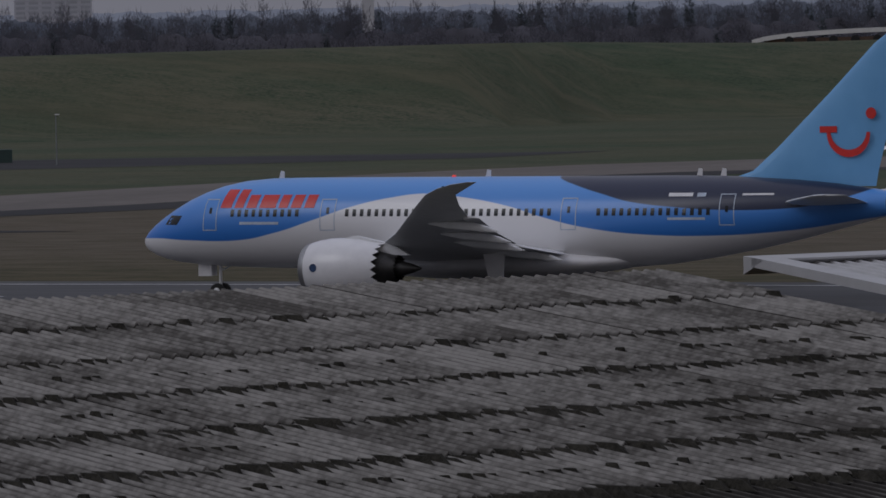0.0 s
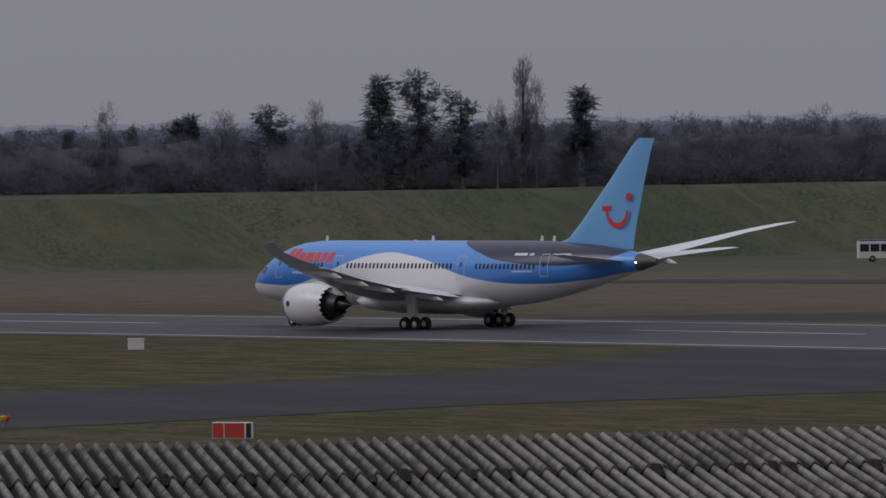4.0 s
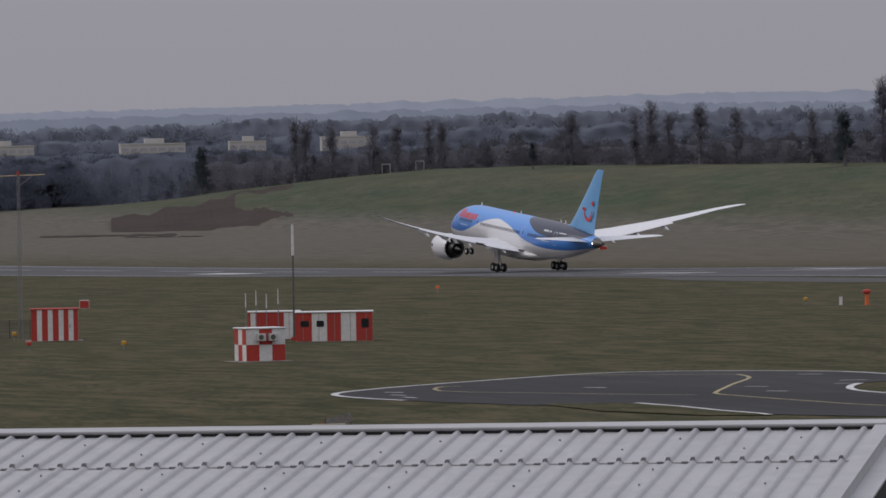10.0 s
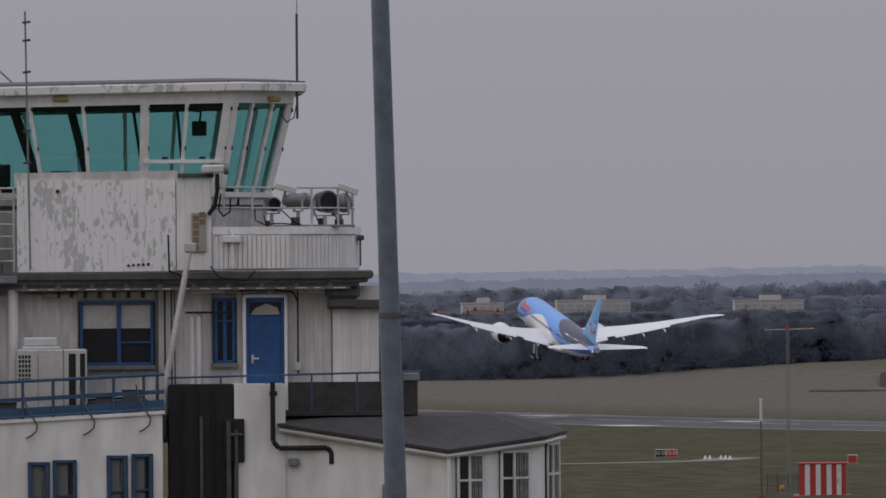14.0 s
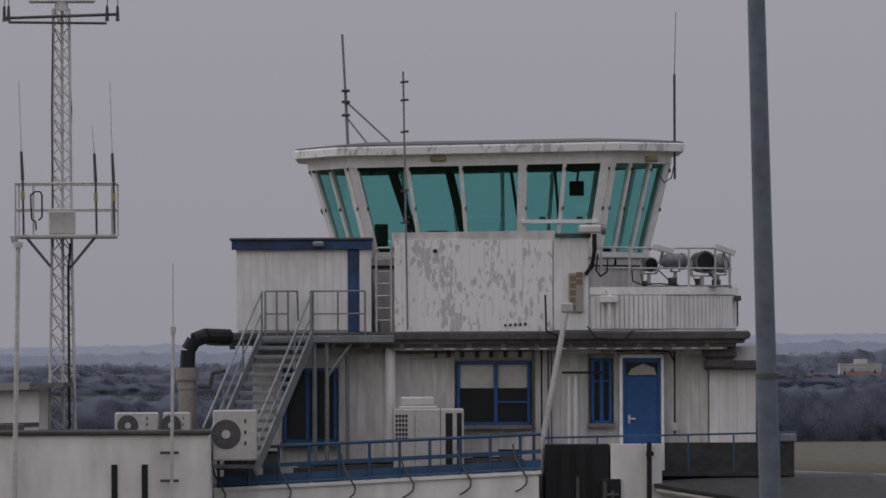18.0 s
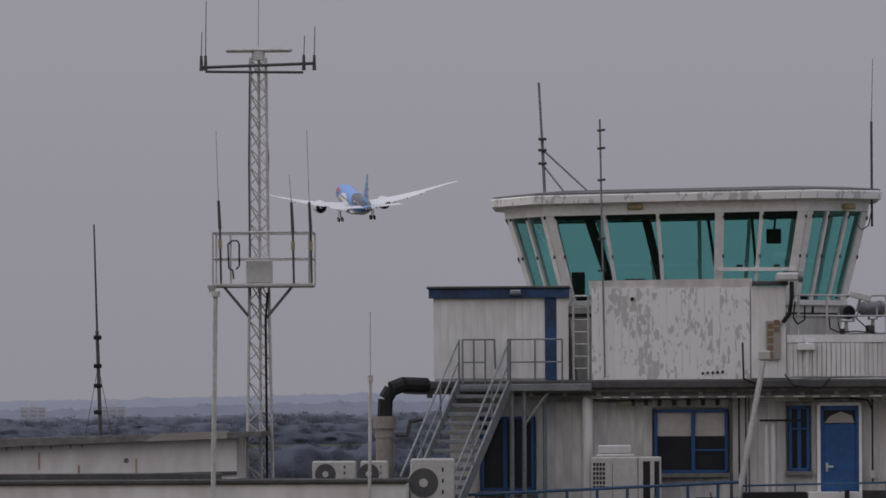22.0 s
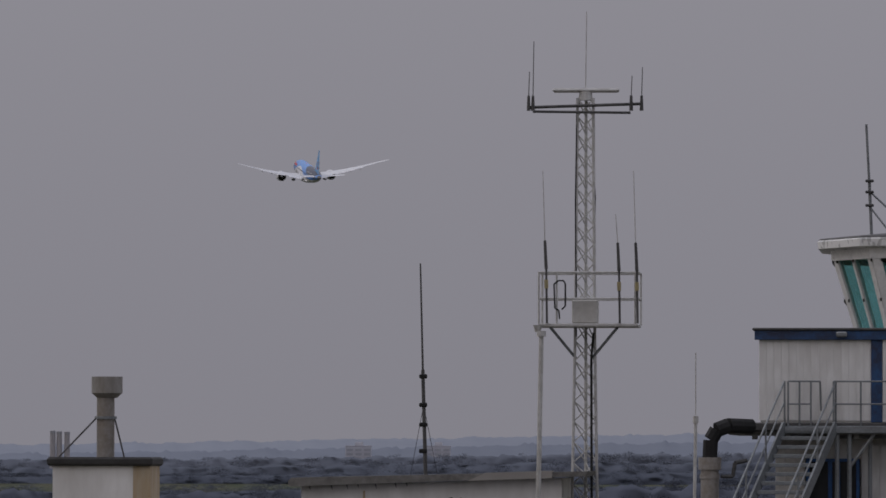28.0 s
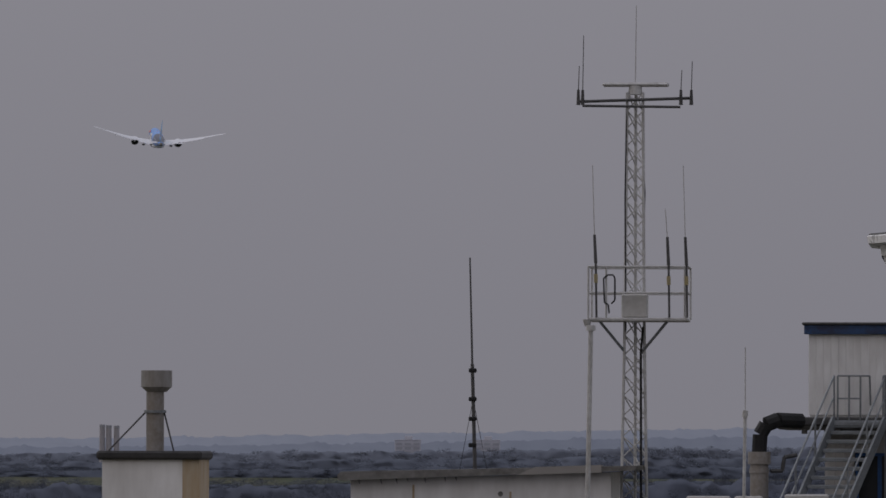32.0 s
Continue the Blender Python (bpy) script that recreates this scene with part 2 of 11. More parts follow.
M["mast_white"] = mat("faded_white_lattice_paint", (0.55, 0.55, 0.54), 0.6, (0.36, 0.35, 0.33), 1.5, 8, 0.4)
M["black"] = mat("black_cable_sheath", (0.014, 0.014, 0.015), 0.7, (0.024, 0.024, 0.024), 3, 6, 0.5, spec=0.25)
M["bitumen"] = mat("grey_bitumen_felt", (0.052, 0.051, 0.050), 0.85, (0.030, 0.029, 0.028), 0.7, 8, 0.5, 0.3)
M["concrete"] = mat("stained_concrete", (0.24, 0.235, 0.22), 0.9, (0.13, 0.125, 0.115), 1.0, 8, 0.5, 0.3)
M["gutter"] = mat("dark_grey_gutter", (0.055, 0.055, 0.056), 0.7, (0.09, 0.088, 0.085), 1.2, 8, 0.5)
M["bright_pipe"] = mat("dull_silver_pipe", (0.62, 0.61, 0.60), 0.4, (0.42, 0.41, 0.40), 1.8, 7, 0.45, metal=0.3)
M["galv_flue"] = mat("tarnished_flue_steel", (0.30, 0.285, 0.265), 0.45, (0.22, 0.19, 0.16), 1.8, 7, 0.45, metal=0.25)
M["cowl_steel"] = mat("tarnished_cowl_steel", (0.36, 0.35, 0.335), 0.5, (0.25, 0.235, 0.215), 1.6, 7, 0.5, metal=0.3, stretch=(1, 1, 0.3))
M["rust"] = mat("rust_streaked_render", (0.36, 0.24, 0.11), 0.9, (0.45, 0.38, 0.28), 0.8, 6, 0.5, 0.1, stretch=(1, 1, 0.2))
M["ac_white"] = mat("off_white_casing", (0.52, 0.515, 0.49), 0.5, (0.42, 0.41, 0.385), 1.2, 8, 0.5)
M["blind"] = mat("pale_roller_blind", (0.52, 0.51, 0.48), 0.9, (0.42, 0.41, 0.39), 1.2, 6, 0.5)
M["red"] = mat("signal_red_paint", (0.42, 0.030, 0.018), 0.6, (0.30, 0.03, 0.02), 0.5, 8, 0.5)
M["white_paint"] = mat("white_panel_paint", (0.66, 0.66, 0.65), 0.6, (0.52, 0.52, 0.51), 0.5, 8, 0.5)
M["orange"] = mat("orange_fabric", (0.75, 0.16, 0.03), 0.7, (0.62, 0.12, 0.03), 0.6, 8, 0.5)
M["yellow"] = mat("yellow_machine_paint", (0.50, 0.27, 0.015), 0.5, (0.36, 0.2, 0.02), 0.6, 8, 0.5)
M["brick"] = mat("dark_red_brick", (0.085, 0.030, 0.026), 0.9, (0.055, 0.024, 0.021), 0.2, 12, 0.5)
M["red_clad"] = mat("dull_red_steel", (0.17, 0.045, 0.035), 0.7, (0.11, 0.035, 0.03), 0.6, 8, 0.5)
M["tan_wall"] = mat("tan_render", (0.25, 0.175, 0.11), 0.9, (0.19, 0.135, 0.085), 0.1, 10, 0.5)
M["brown_wall"] = mat("brown_brick_wall", (0.13, 0.085, 0.065), 0.9, (0.095, 0.06, 0.045), 0.1, 12, 0.5)
M["hut_roof"] = mat("pale_sheet_roof", (0.36, 0.34, 0.29), 0.8, (0.26, 0.25, 0.21), 0.1, 10, 0.5)
M["net_curtain"] = mat("grey_net_curtain", (0.15, 0.16, 0.165), 0.9, (0.11, 0.115, 0.12), 6, 30, 0.5, stretch=(1, 1, 0.1))
M["pane"] = mat("dark_window_pane", (0.012, 0.014, 0.017), 0.2, (0.022, 0.025, 0.028), 0.5, 3, 0.5, spec=0.3)
M["tyre"] = mat("tyre_rubber", (0.012, 0.012, 0.012), 0.85, (0.02, 0.02, 0.02), 3, 6, 0.5)
M["house_wall"] = mat("pale_house_render", (0.38, 0.36, 0.33), 0.9, (0.28, 0.265, 0.245), 0.1, 8, 0.5)
M["roof_tile"] = mat("brown_roof_tiles", (0.150, 0.095, 0.080), 0.9, (0.105, 0.072, 0.064), 0.2, 9, 0.5)
M["slate"] = mat("grey_slates", (0.10, 0.10, 0.115), 0.8, (0.07, 0.07, 0.08), 0.2, 9, 0.5)
M["bark"] = mat("dull_bark", (0.145, 0.140, 0.150), 0.95, (0.110, 0.106, 0.115), 0.5, 6, 0.5)
# Wood colours are lifted and blued, with the haze painted in.
M["twigs"] = mat("bare_twigs", (0.112, 0.111, 0.130), 0.95, (0.092, 0.092, 0.110), 0.05, 5, 0.6, spec=0.1)
M["needles"] = mat("dark_conifer_needles", (0.066, 0.082, 0.090), 0.9, (0.048, 0.062, 0.069), 0.4, 5, 0.5, spec=0.1)
M["undergrowth"] = mat("dark_bramble", (0.104, 0.101, 0.112), 0.95, (0.084, 0.082, 0.092), 0.2, 5, 0.6, spec=0.1)
# Farther out the painted haze deepens: paler and bluer with distance.
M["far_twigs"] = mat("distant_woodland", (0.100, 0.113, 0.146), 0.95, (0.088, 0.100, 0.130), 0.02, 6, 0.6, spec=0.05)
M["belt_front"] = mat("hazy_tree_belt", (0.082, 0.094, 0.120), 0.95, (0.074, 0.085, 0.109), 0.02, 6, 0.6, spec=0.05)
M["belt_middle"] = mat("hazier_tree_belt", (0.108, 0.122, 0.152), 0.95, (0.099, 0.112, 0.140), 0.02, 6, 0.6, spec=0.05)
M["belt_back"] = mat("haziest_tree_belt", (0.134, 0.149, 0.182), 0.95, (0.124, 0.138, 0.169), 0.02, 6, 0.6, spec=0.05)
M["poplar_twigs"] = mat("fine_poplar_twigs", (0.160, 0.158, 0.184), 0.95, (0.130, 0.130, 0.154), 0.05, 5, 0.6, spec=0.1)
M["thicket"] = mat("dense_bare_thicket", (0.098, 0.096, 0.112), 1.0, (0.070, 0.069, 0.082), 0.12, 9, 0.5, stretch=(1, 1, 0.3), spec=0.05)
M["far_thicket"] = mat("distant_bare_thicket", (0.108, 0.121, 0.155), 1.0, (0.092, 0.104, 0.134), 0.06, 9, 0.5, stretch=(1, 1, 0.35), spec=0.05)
# Hills and skyline blocks carry haze in their base colours too.
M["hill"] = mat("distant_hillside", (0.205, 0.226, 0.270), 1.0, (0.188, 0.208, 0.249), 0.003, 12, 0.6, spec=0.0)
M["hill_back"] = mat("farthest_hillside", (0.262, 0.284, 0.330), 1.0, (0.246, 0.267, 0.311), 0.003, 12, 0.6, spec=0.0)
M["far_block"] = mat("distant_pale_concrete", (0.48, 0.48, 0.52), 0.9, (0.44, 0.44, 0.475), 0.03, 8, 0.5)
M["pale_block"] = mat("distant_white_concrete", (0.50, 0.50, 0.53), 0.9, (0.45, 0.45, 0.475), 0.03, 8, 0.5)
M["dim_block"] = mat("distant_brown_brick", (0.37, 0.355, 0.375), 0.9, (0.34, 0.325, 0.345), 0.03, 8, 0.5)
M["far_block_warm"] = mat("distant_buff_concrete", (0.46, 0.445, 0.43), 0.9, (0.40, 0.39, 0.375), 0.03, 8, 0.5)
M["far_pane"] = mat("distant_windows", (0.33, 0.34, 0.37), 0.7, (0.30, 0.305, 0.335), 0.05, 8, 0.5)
for kind in ("thicket", "far_thicket", "poplar_twigs", "twigs", "undergrowth", "needles", "far_twigs", "belt_front", "belt_middle", "belt_back"):
    # a crown of fine twigs scatters light as one soft mass: shade it by an upward normal
    up = M[kind].node_tree.nodes.new("ShaderNodeCombineXYZ")
    up.inputs["X"].default_value, up.inputs["Y"].default_value, up.inputs["Z"].default_value = 0.25, -0.35, 0.9
    M[kind].node_tree.links.new(up.outputs[0], M[kind].node_tree.nodes["Principled BSDF"].inputs["Normal"])
# Mass copies a tenth lighter, offsetting the shade packed among the twigs.
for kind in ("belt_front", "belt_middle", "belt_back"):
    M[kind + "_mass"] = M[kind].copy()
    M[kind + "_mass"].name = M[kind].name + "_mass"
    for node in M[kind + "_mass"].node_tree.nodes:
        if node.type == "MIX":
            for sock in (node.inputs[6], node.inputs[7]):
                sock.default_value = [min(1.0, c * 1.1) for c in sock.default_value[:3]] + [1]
for kind, cover, grain in (("twigs", 0.52, 8.0), ("poplar_twigs", 0.5, 8.0), ("undergrowth", 0.7, 7.0), ("needles", 1.0, 7.0), ("far_twigs", 0.56, 5.0), ("belt_front", 0.56, 4.0), ("belt_middle", 0.6, 3.5), ("belt_back", 0.6, 3.5)):
    # each spray is a net of fine twigs with gaps between
    tn, tl = M[kind].node_tree.nodes, M[kind].node_tree.links
    place, net, gaps = tn.new("ShaderNodeNewGeometry"), tn.new("ShaderNodeTexNoise"), tn.new("ShaderNodeMapRange")
    net.inputs["Scale"].default_value, net.inputs["Detail"].default_value, net.inputs["Roughness"].default_value = grain, 3.0, 0.7
    gaps.inputs["From Min"].default_value, gaps.inputs["From Max"].default_value, gaps.inputs["To Max"].default_value = 0.32, 0.66, cover
    tl.new(place.outputs["Position"], net.inputs["Vector"])
    tl.new(net.outputs["Fac"], gaps.inputs["Value"])
    tl.new(gaps.outputs[0], tn["Principled BSDF"].inputs["Alpha"])
M["lamp_red"] = glow("red_beacon", (1.0, 0.05, 0.03), 0.8)
M["beacon"] = glow("dim_red_beacon", (0.8, 0.05, 0.03), 0.6)
M["lamp_white"] = glow("white_lamp", (1.0, 0.95, 0.85), 5)


def glass(name, tint, rough=0.02):
    m = bpy.data.materials.new(name)
    m.use_nodes = True
    n, l = m.node_tree.nodes, m.node_tree.links
    n.clear()
    out, mix, tr, gl, fr, pw, sc = (n.new(k) for k in ("ShaderNodeOutputMaterial", "ShaderNodeMixShader", "ShaderNodeBsdfTransparent", "ShaderNodeBsdfGlossy", "ShaderNodeLayerWeight", "ShaderNodeMath", "ShaderNodeMath"))
    tr.inputs["Color"].default_value = (*tint, 1)
    gl.inputs["Roughness"].default_value = rough
    pw.operation, sc.operation = "POWER", "MULTIPLY_ADD"
    l.new(fr.outputs["Facing"], pw.inputs[0])
    pw.inputs[1].default_value, sc.inputs[1].default_value, sc.inputs[2].default_value = 4.0, 0.6, 0.035
    l.new(pw.outputs[0], sc.inputs[0])
    l.new(sc.outputs[0], mix.inputs[0])
    l.new(tr.outputs[0], mix.inputs[1])
    l.new(gl.outputs[0], mix.inputs[2])
    l.new(mix.outputs[0], out.inputs["Surface"])
    return m


M["green_glass"] = glass("green_tinted_glass", (0.66, 0.86, 0.85))
M["clear_glass"] = glass("window_glass", (0.8, 0.84, 0.84))


# ---- mesh helpers ----
class Mesh:
    """Collects vertices and faces of one part."""

    def __init__(self):
        self.v, self.f = [], []

    def add(self, verts, faces):
        k = len(self.v)
        self.v += [tuple(p) for p in verts]
        self.f += [tuple(k + i for i in f) for f in faces]
        return self

    def box(self, x0, y0, z0, x1, y1, z1):
        p = [(x, y, z) for z in (z0, z1) for x, y in ((x0, y0), (x1, y0), (x1, y1), (x0, y1))]
        return self.add(p, [(3, 2, 1, 0), (4, 5, 6, 7), (0, 1, 5, 4), (1, 2, 6, 5), (2, 3, 7, 6), (3, 0, 4, 7)])

    def cbox(self, x0, y0, z0, x1, y1, z1, c=0.02):
        """A box with chamfered edges."""
        pts = []
        for sx in (0, 1):
            for sy in (0, 1):
                for sz in (0, 1):
                    x, y, z = (x0, x1)[sx], (y0, y1)[sy], (z0, z1)[sz]
                    ax, ay, az = c * (1 - 2 * sx), c * (1 - 2 * sy), c * (1 - 2 * sz)
                    pts += [(x, y + ay, z + az), (x + ax, y, z + az), (x + ax, y + ay, z)]
        bm = bmesh.new()
        for p in pts:
            bm.verts.new(p)
        bmesh.ops.convex_hull(bm, input=bm.verts)
        bm.verts.index_update()
        self.add([v.co for v in bm.verts], [[v.index for v in f.verts] for f in bm.faces])
        bm.free()
        return self

    def tube(self, p0, p1, r0, r1=None, n=8, caps=True):
        p0, p1 = Vector(p0), Vector(p1)
        r1 = r0 if r1 is None else r1
        q = (p1 - p0).to_track_quat("Z", "Y")
        ring = lambda c, r: [c + q @ Vector((r * math.cos(2 * math.pi * i / n), r * math.sin(2 * math.pi * i / n), 0)) for i in range(n)]
        faces = [(i, (i + 1) % n, n + (i + 1) % n, n + i) for i in range(n)]
        if caps:
            faces += [tuple(range(n))[::-1], tuple(range(n, 2 * n))]
        return self.add(ring(p0, r0) + ring(p1, r1), faces)

    def path(self, pts, r, n=6):
        for a, b in zip(pts, pts[1:]):
            self.tube(a, b, r, r, n)
        return self

    def bar(self, p0, p1, w, d):
        """A straight bar of rectangular section."""
        p0, p1 = Vector(p0), Vector(p1)
        q = (p1 - p0).to_track_quat("Z", "Y")
        sec = [Vector((sx * w / 2, sy * d / 2, 0)) for sx, sy in ((-1, -1), (1, -1), (1, 1), (-1, 1))]
        return self.add([p0 + q @ s for s in sec] + [p1 + q @ s for s in sec], [(3, 2, 1, 0), (4, 5, 6, 7), (0, 1, 5, 4), (1, 2, 6, 5), (2, 3, 7, 6), (3, 0, 4, 7)])

    def loft(self, rings, cap=True, closed=True):
        n = len(rings[0])
        k = n if closed else n - 1
        faces = [(r * n + i, r * n + (i + 1) % n, (r + 1) * n + (i + 1) % n, (r + 1) * n + i) for r in range(len(rings) - 1) for i in range(k)]
        if cap:
            faces += [tuple(range(n))[::-1], tuple(range((len(rings) - 1) * n, len(rings) * n))]
        return self.add([p for r in rings for p in r], faces)

    def prism(self, poly, axis, lo, hi):
        """A polygon in the plane across an axis (0 x, 1 y, 2 z), pushed from lo to hi."""
        put = lambda a, b, c: {0: (c, a, b), 1: (a, c, b), 2: (a, b, c)}[axis]
        n = len(poly)
        return self.add([put(*p, lo) for p in poly] + [put(*p, hi) for p in poly],
                        [tuple(range(n))[::-1], tuple(range(n, 2 * n))] + [(i, (i + 1) % n, n + (i + 1) % n, n + i) for i in range(n)])

    def data(self, name, smooth=False):
        me = bpy.data.meshes.new(name)
        me.from_pydata(self.v, [], self.f)
        me.update()
        if smooth:
            me.polygons.foreach_set("use_smooth", [True] * len(me.polygons))
        bm = bmesh.new()
        bm.from_mesh(me)
        bmesh.ops.recalc_face_normals(bm, faces=bm.faces)
        bm.to_mesh(me)
        bm.free()
        return me


def part(name, mesh, material, parent, label="", smooth=False, m=None):
    """Links a mesh as ONE object under a thing or a part."""
    me = mesh.data(name, smooth) if isinstance(mesh, Mesh) else mesh
    if not me.materials:
        me.materials.append(material)
    ob = new(name, me)
    ob.parent = parent
    if m is not None:
        ob.matrix_basis = m
    if smooth and isinstance(mesh, Mesh):
        try_sharp(me)
    return tagged(ob, label)


def try_sharp(me, angle=40):
    me.set_sharp_from_angle(angle=radians(angle))


def thing(name, label, category, group="", kind="", m=None):
    """An Empty at a thing's base."""
    ob = new(name)
    ob.empty_display_size = 0.2
    if m is not None:
        ob.matrix_basis = m
    return tagged(ob, label, category, group, kind)


def solid(name, mesh, material, label, category, group="", kind="", m=None, smooth=False):
    """A thing made of one mesh."""
    me = mesh.data(name, smooth) if isinstance(mesh, Mesh) else mesh
    if not me.materials:
        me.materials.append(material)
    ob = new(name, me)
    if smooth:
        try_sharp(me)
    if m is not None:
        ob.matrix_basis = m
    return tagged(ob, label, category, group, kind)


def polar(az, d, z=0.0):
    """A place by its bearing to the left of +y and its distance from the terrace."""
    a = radians(az)
    return Vector((-d * math.sin(a), d * math.cos(a), z))


def facing(az, d, z=0.0, turn=0.0):
    """A frame at that place: local x to the right, y away from the terrace, z up."""
    return Matrix.Translation(polar(az, d, z)) @ pose(0, 0, 0, 0, 0, az + turn)

# ---- the ground: one sheet to the horizon ----
def field(X):
    """Height of the airfield; the runway humps gently along its length X."""
    hump = lambda q: 0.8134 * (q - 400) / 400 - 1.907 * ((q - 400) / 400) ** 2
    X = max(X, 200.0)
    return hump(X) if X < 1000 else hump(1000.0) - 5.0 * (1 - math.exp(-(X - 1000) / 410))


def ease(a, b, x):
    t = min(max((x - a) / (b - a), 0.0), 1.0)
    return t * t * (3 - 2 * t)


def foot(X):
    """How far out the foot of the grass bank lies."""
    return 905 - 300 * ease(895, 965, X) + 110 * ease(1000, 1500, X)


def crest(az):
    """Distance at which the bank's top is reached on that bearing."""
    for d in range(1000, 2800, 5):
        q = polar(az, d)
        if q.y >= foot(-q.x) + 95:
            break
    return d


def height(x, y):
    X, d = -x, math.hypot(x, y)
    az = math.degrees(math.atan2(-x, y))
    z = field(X) if abs(x) + abs(y) > 1 else 0.0
    if y > 0:
        b = foot(X)
        rise = ease(b, b + 95, y) * (1 - ease(1980, 2420, X)) * ease(32.8, 37.0, az)
        wave = 0.5 * noise.noise(Vector((x * 0.006, y * 0.006, 2)))
        z += rise * (10.2 - 1.4 * ease(880, 1000, X) + wave - field(X)) * (1 - ease(b + 500, b + 1300, y))
        # the steep earth mound behind the works yard
        lip = 1 - ease(33.15, 33.7, az)
        back = 90 * (1 - ease(27.4, 28.7, az))
        z += lip * ease(1295 + back, 1375 + back, d) * (15.1 - 1.3 * (1 - ease(26.0, 28.2, az))) * (1 - ease(1550, 1800, d))
    far = ease(2300, 2900, d)
    z += far * (6 - field(X) * 1.0)
    return z


rings = [0, 25, 50, 80, 120, 160, 200, 250, 300] + list(range(330, 1001, 30)) + list(range(1025, 1500, 18)) + list(range(1520, 2600, 60)) + [2700, 2900, 3200, 3600, 4100, 4900]
bearings = list(np.arange(-175, 15, 10.0)) + list(np.arange(15, 92, 0.4)) + list(np.arange(95, 185, 10.0))
g = Mesh()
for d in rings:
    for az in bearings:
        p = polar(az, d)
        g.v.append((p.x, p.y, height(p.x, p.y)))
nb = len(bearings)
for r in range(len(rings) - 1):
    for i in range(nb):
        j = (i + 1) % nb
        g.f.append((r * nb + i, r * nb + j, (r + 1) * nb + j, (r + 1) * nb + i))
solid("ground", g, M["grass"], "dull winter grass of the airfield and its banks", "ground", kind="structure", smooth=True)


def strip(name, pts_in, pts_out, material, lift, label, category, kind="structure", parent=None):
    """A paved band between two lines of ground points."""
    m = Mesh()
    top = [(x, y, height(x, y) + lift) for x, y in pts_in] + [(x, y, height(x, y) + lift) for x, y in pts_out]
    n = len(pts_in)
    m.add(top, [(i, i + 1, n + i + 1, n + i) for i in range(n - 1)])
    if parent:
        return part(name, m, material, parent, label)
    return solid(name, m, material, label, category, kind=kind)


def along(x0, x1, step=15.0):
    n = max(2, int(abs(x1 - x0) / step) + 1)
    return [x0 + (x1 - x0) * i / (n - 1) for i in range(n)]


MID = 423.46
xs = along(400, -2600)
strip("runway", [(x, MID - 31) for x in xs], [(x, MID + 27) for x in xs], M["asphalt"], 0.03, "grey asphalt runway with white markings", "runway")
strip("runway_edge_line", [(x, MID - 27.2) for x in xs], [(x, MID - 26.5) for x in xs], M["white_line"], 0.045, "white runway edge line", "line")
strip("runway_edge_line", [(x, MID + 21.3) for x in xs], [(x, MID + 22.0) for x in xs], M["white_line"], 0.045, "white runway edge line", "line")
for k in range(-8, 46):
    x1 = -(365.8 + 49.5 * k)
    xs = along(x1, x1 - 30.5)
    strip("centreline_dash", [(x, MID + 0.8) for x in xs], [(x, MID + 1.6) for x in xs], M["white_line"], 0.045, "white runway centreline dash", "line")
for x1 in (-297, -796, -927, -1440):
    for side in (-12.2, 10.6):
        for j in range(1 if x1 > -300 else 2):
            xs = along(x1, x1 - 23.5)
            y = MID + side + (3.2 * j if side > 0 else -3.2 * j)
            strip("touchdown_bar", [(x, y - 0.9) for x in xs], [(x, y + 0.9) for x in xs], M["white_line"], 0.045, "broad white touchdown zone bar", "line")
for x1, y0, y1 in ((-1260, 392.9, 400.5), (-1108, 407.5, 414), (-1304, 430, 435)):
    xs = along(x1, x1 - 20)
    strip("touchdown_bar", [(x, y0) for x in xs], [(x, y1) for x in xs], M["white_line"], 0.05, "broad white touchdown zone bar", "line")
for k in range(9):
    x0 = -330 - 95 * k + random.uniform(-20, 20)
    xs = along(x0, x0 - random.uniform(60, 140))
    y = MID - 5 + random.uniform(-6, 6)
    strip("tyre_marks", [(x, y - 0.6) for x in xs], [(x, y + random.uniform(0.2, 1.2)) for x in xs], M["rubber_marks"], 0.037, "dark rubber tyre marks", "marks")

# the taxiways on the near side and those beyond the runway
strip("taxiway", [(-330, 190), (-345, 205), (-356, 225), (-358, 240), (-361, 270), (-366, 300), (-362, 330), (-340, 365), (-310, 398)], [(-408, 215), (-407, 225), (-406, 241), (-408, 262), (-410, 285), (-412, 315), (-418, 345), (-430, 365), (-450, 394)], M["taxiway"], 0.03, "dark grey taxiway crossing the grass", "taxiway")
strip("link_taxiway", [(-428, 452), (-418, 476), (-402, 505), (-385, 530), (-368, 548), (-345, 562)], [(-545, 452), (-512, 490), (-490, 525), (-474, 550), (-462, 575), (-452, 592)], M["taxiway"], 0.03, "dark grey link taxiway curving off the runway", "taxiway")
west = [(-449, 575), (-440, 610), (-433, 640), (-433, 690), (-434, 780), (-427, 816), (-413, 836), (-385, 852)]
east = [(-428, 558), (-405, 600), (-396, 622), (-391, 645), (-396, 752), (-391, 768), (-380, 780), (-355, 792)]
strip("cross_taxiway", west, east, M["old_concrete"], 0.034, "pale worn concrete taxiway leading away from the runway", "taxiway")
strip("taxiway_shoulder", east, [(x + 15, y - 10) for x, y in east], M["taxiway"], 0.03, "dark grey asphalt beside the taxiway", "taxiway")
strip("far_taxiway", [(x, 587) for x in along(-430, -700)], [(x, 606) for x in along(-430, -700)], M["taxiway"], 0.038, "grey taxiway beyond the runway", "taxiway")
xs = along(-470, -715)
strip("service_apron", [(x, 752 - (x + 640) * -0.68) for x in xs], [(x, 905) for x in xs], M["taxiway"], 0.028, "grey yard before the works buildings", "apron")
xs = along(-735, -885)
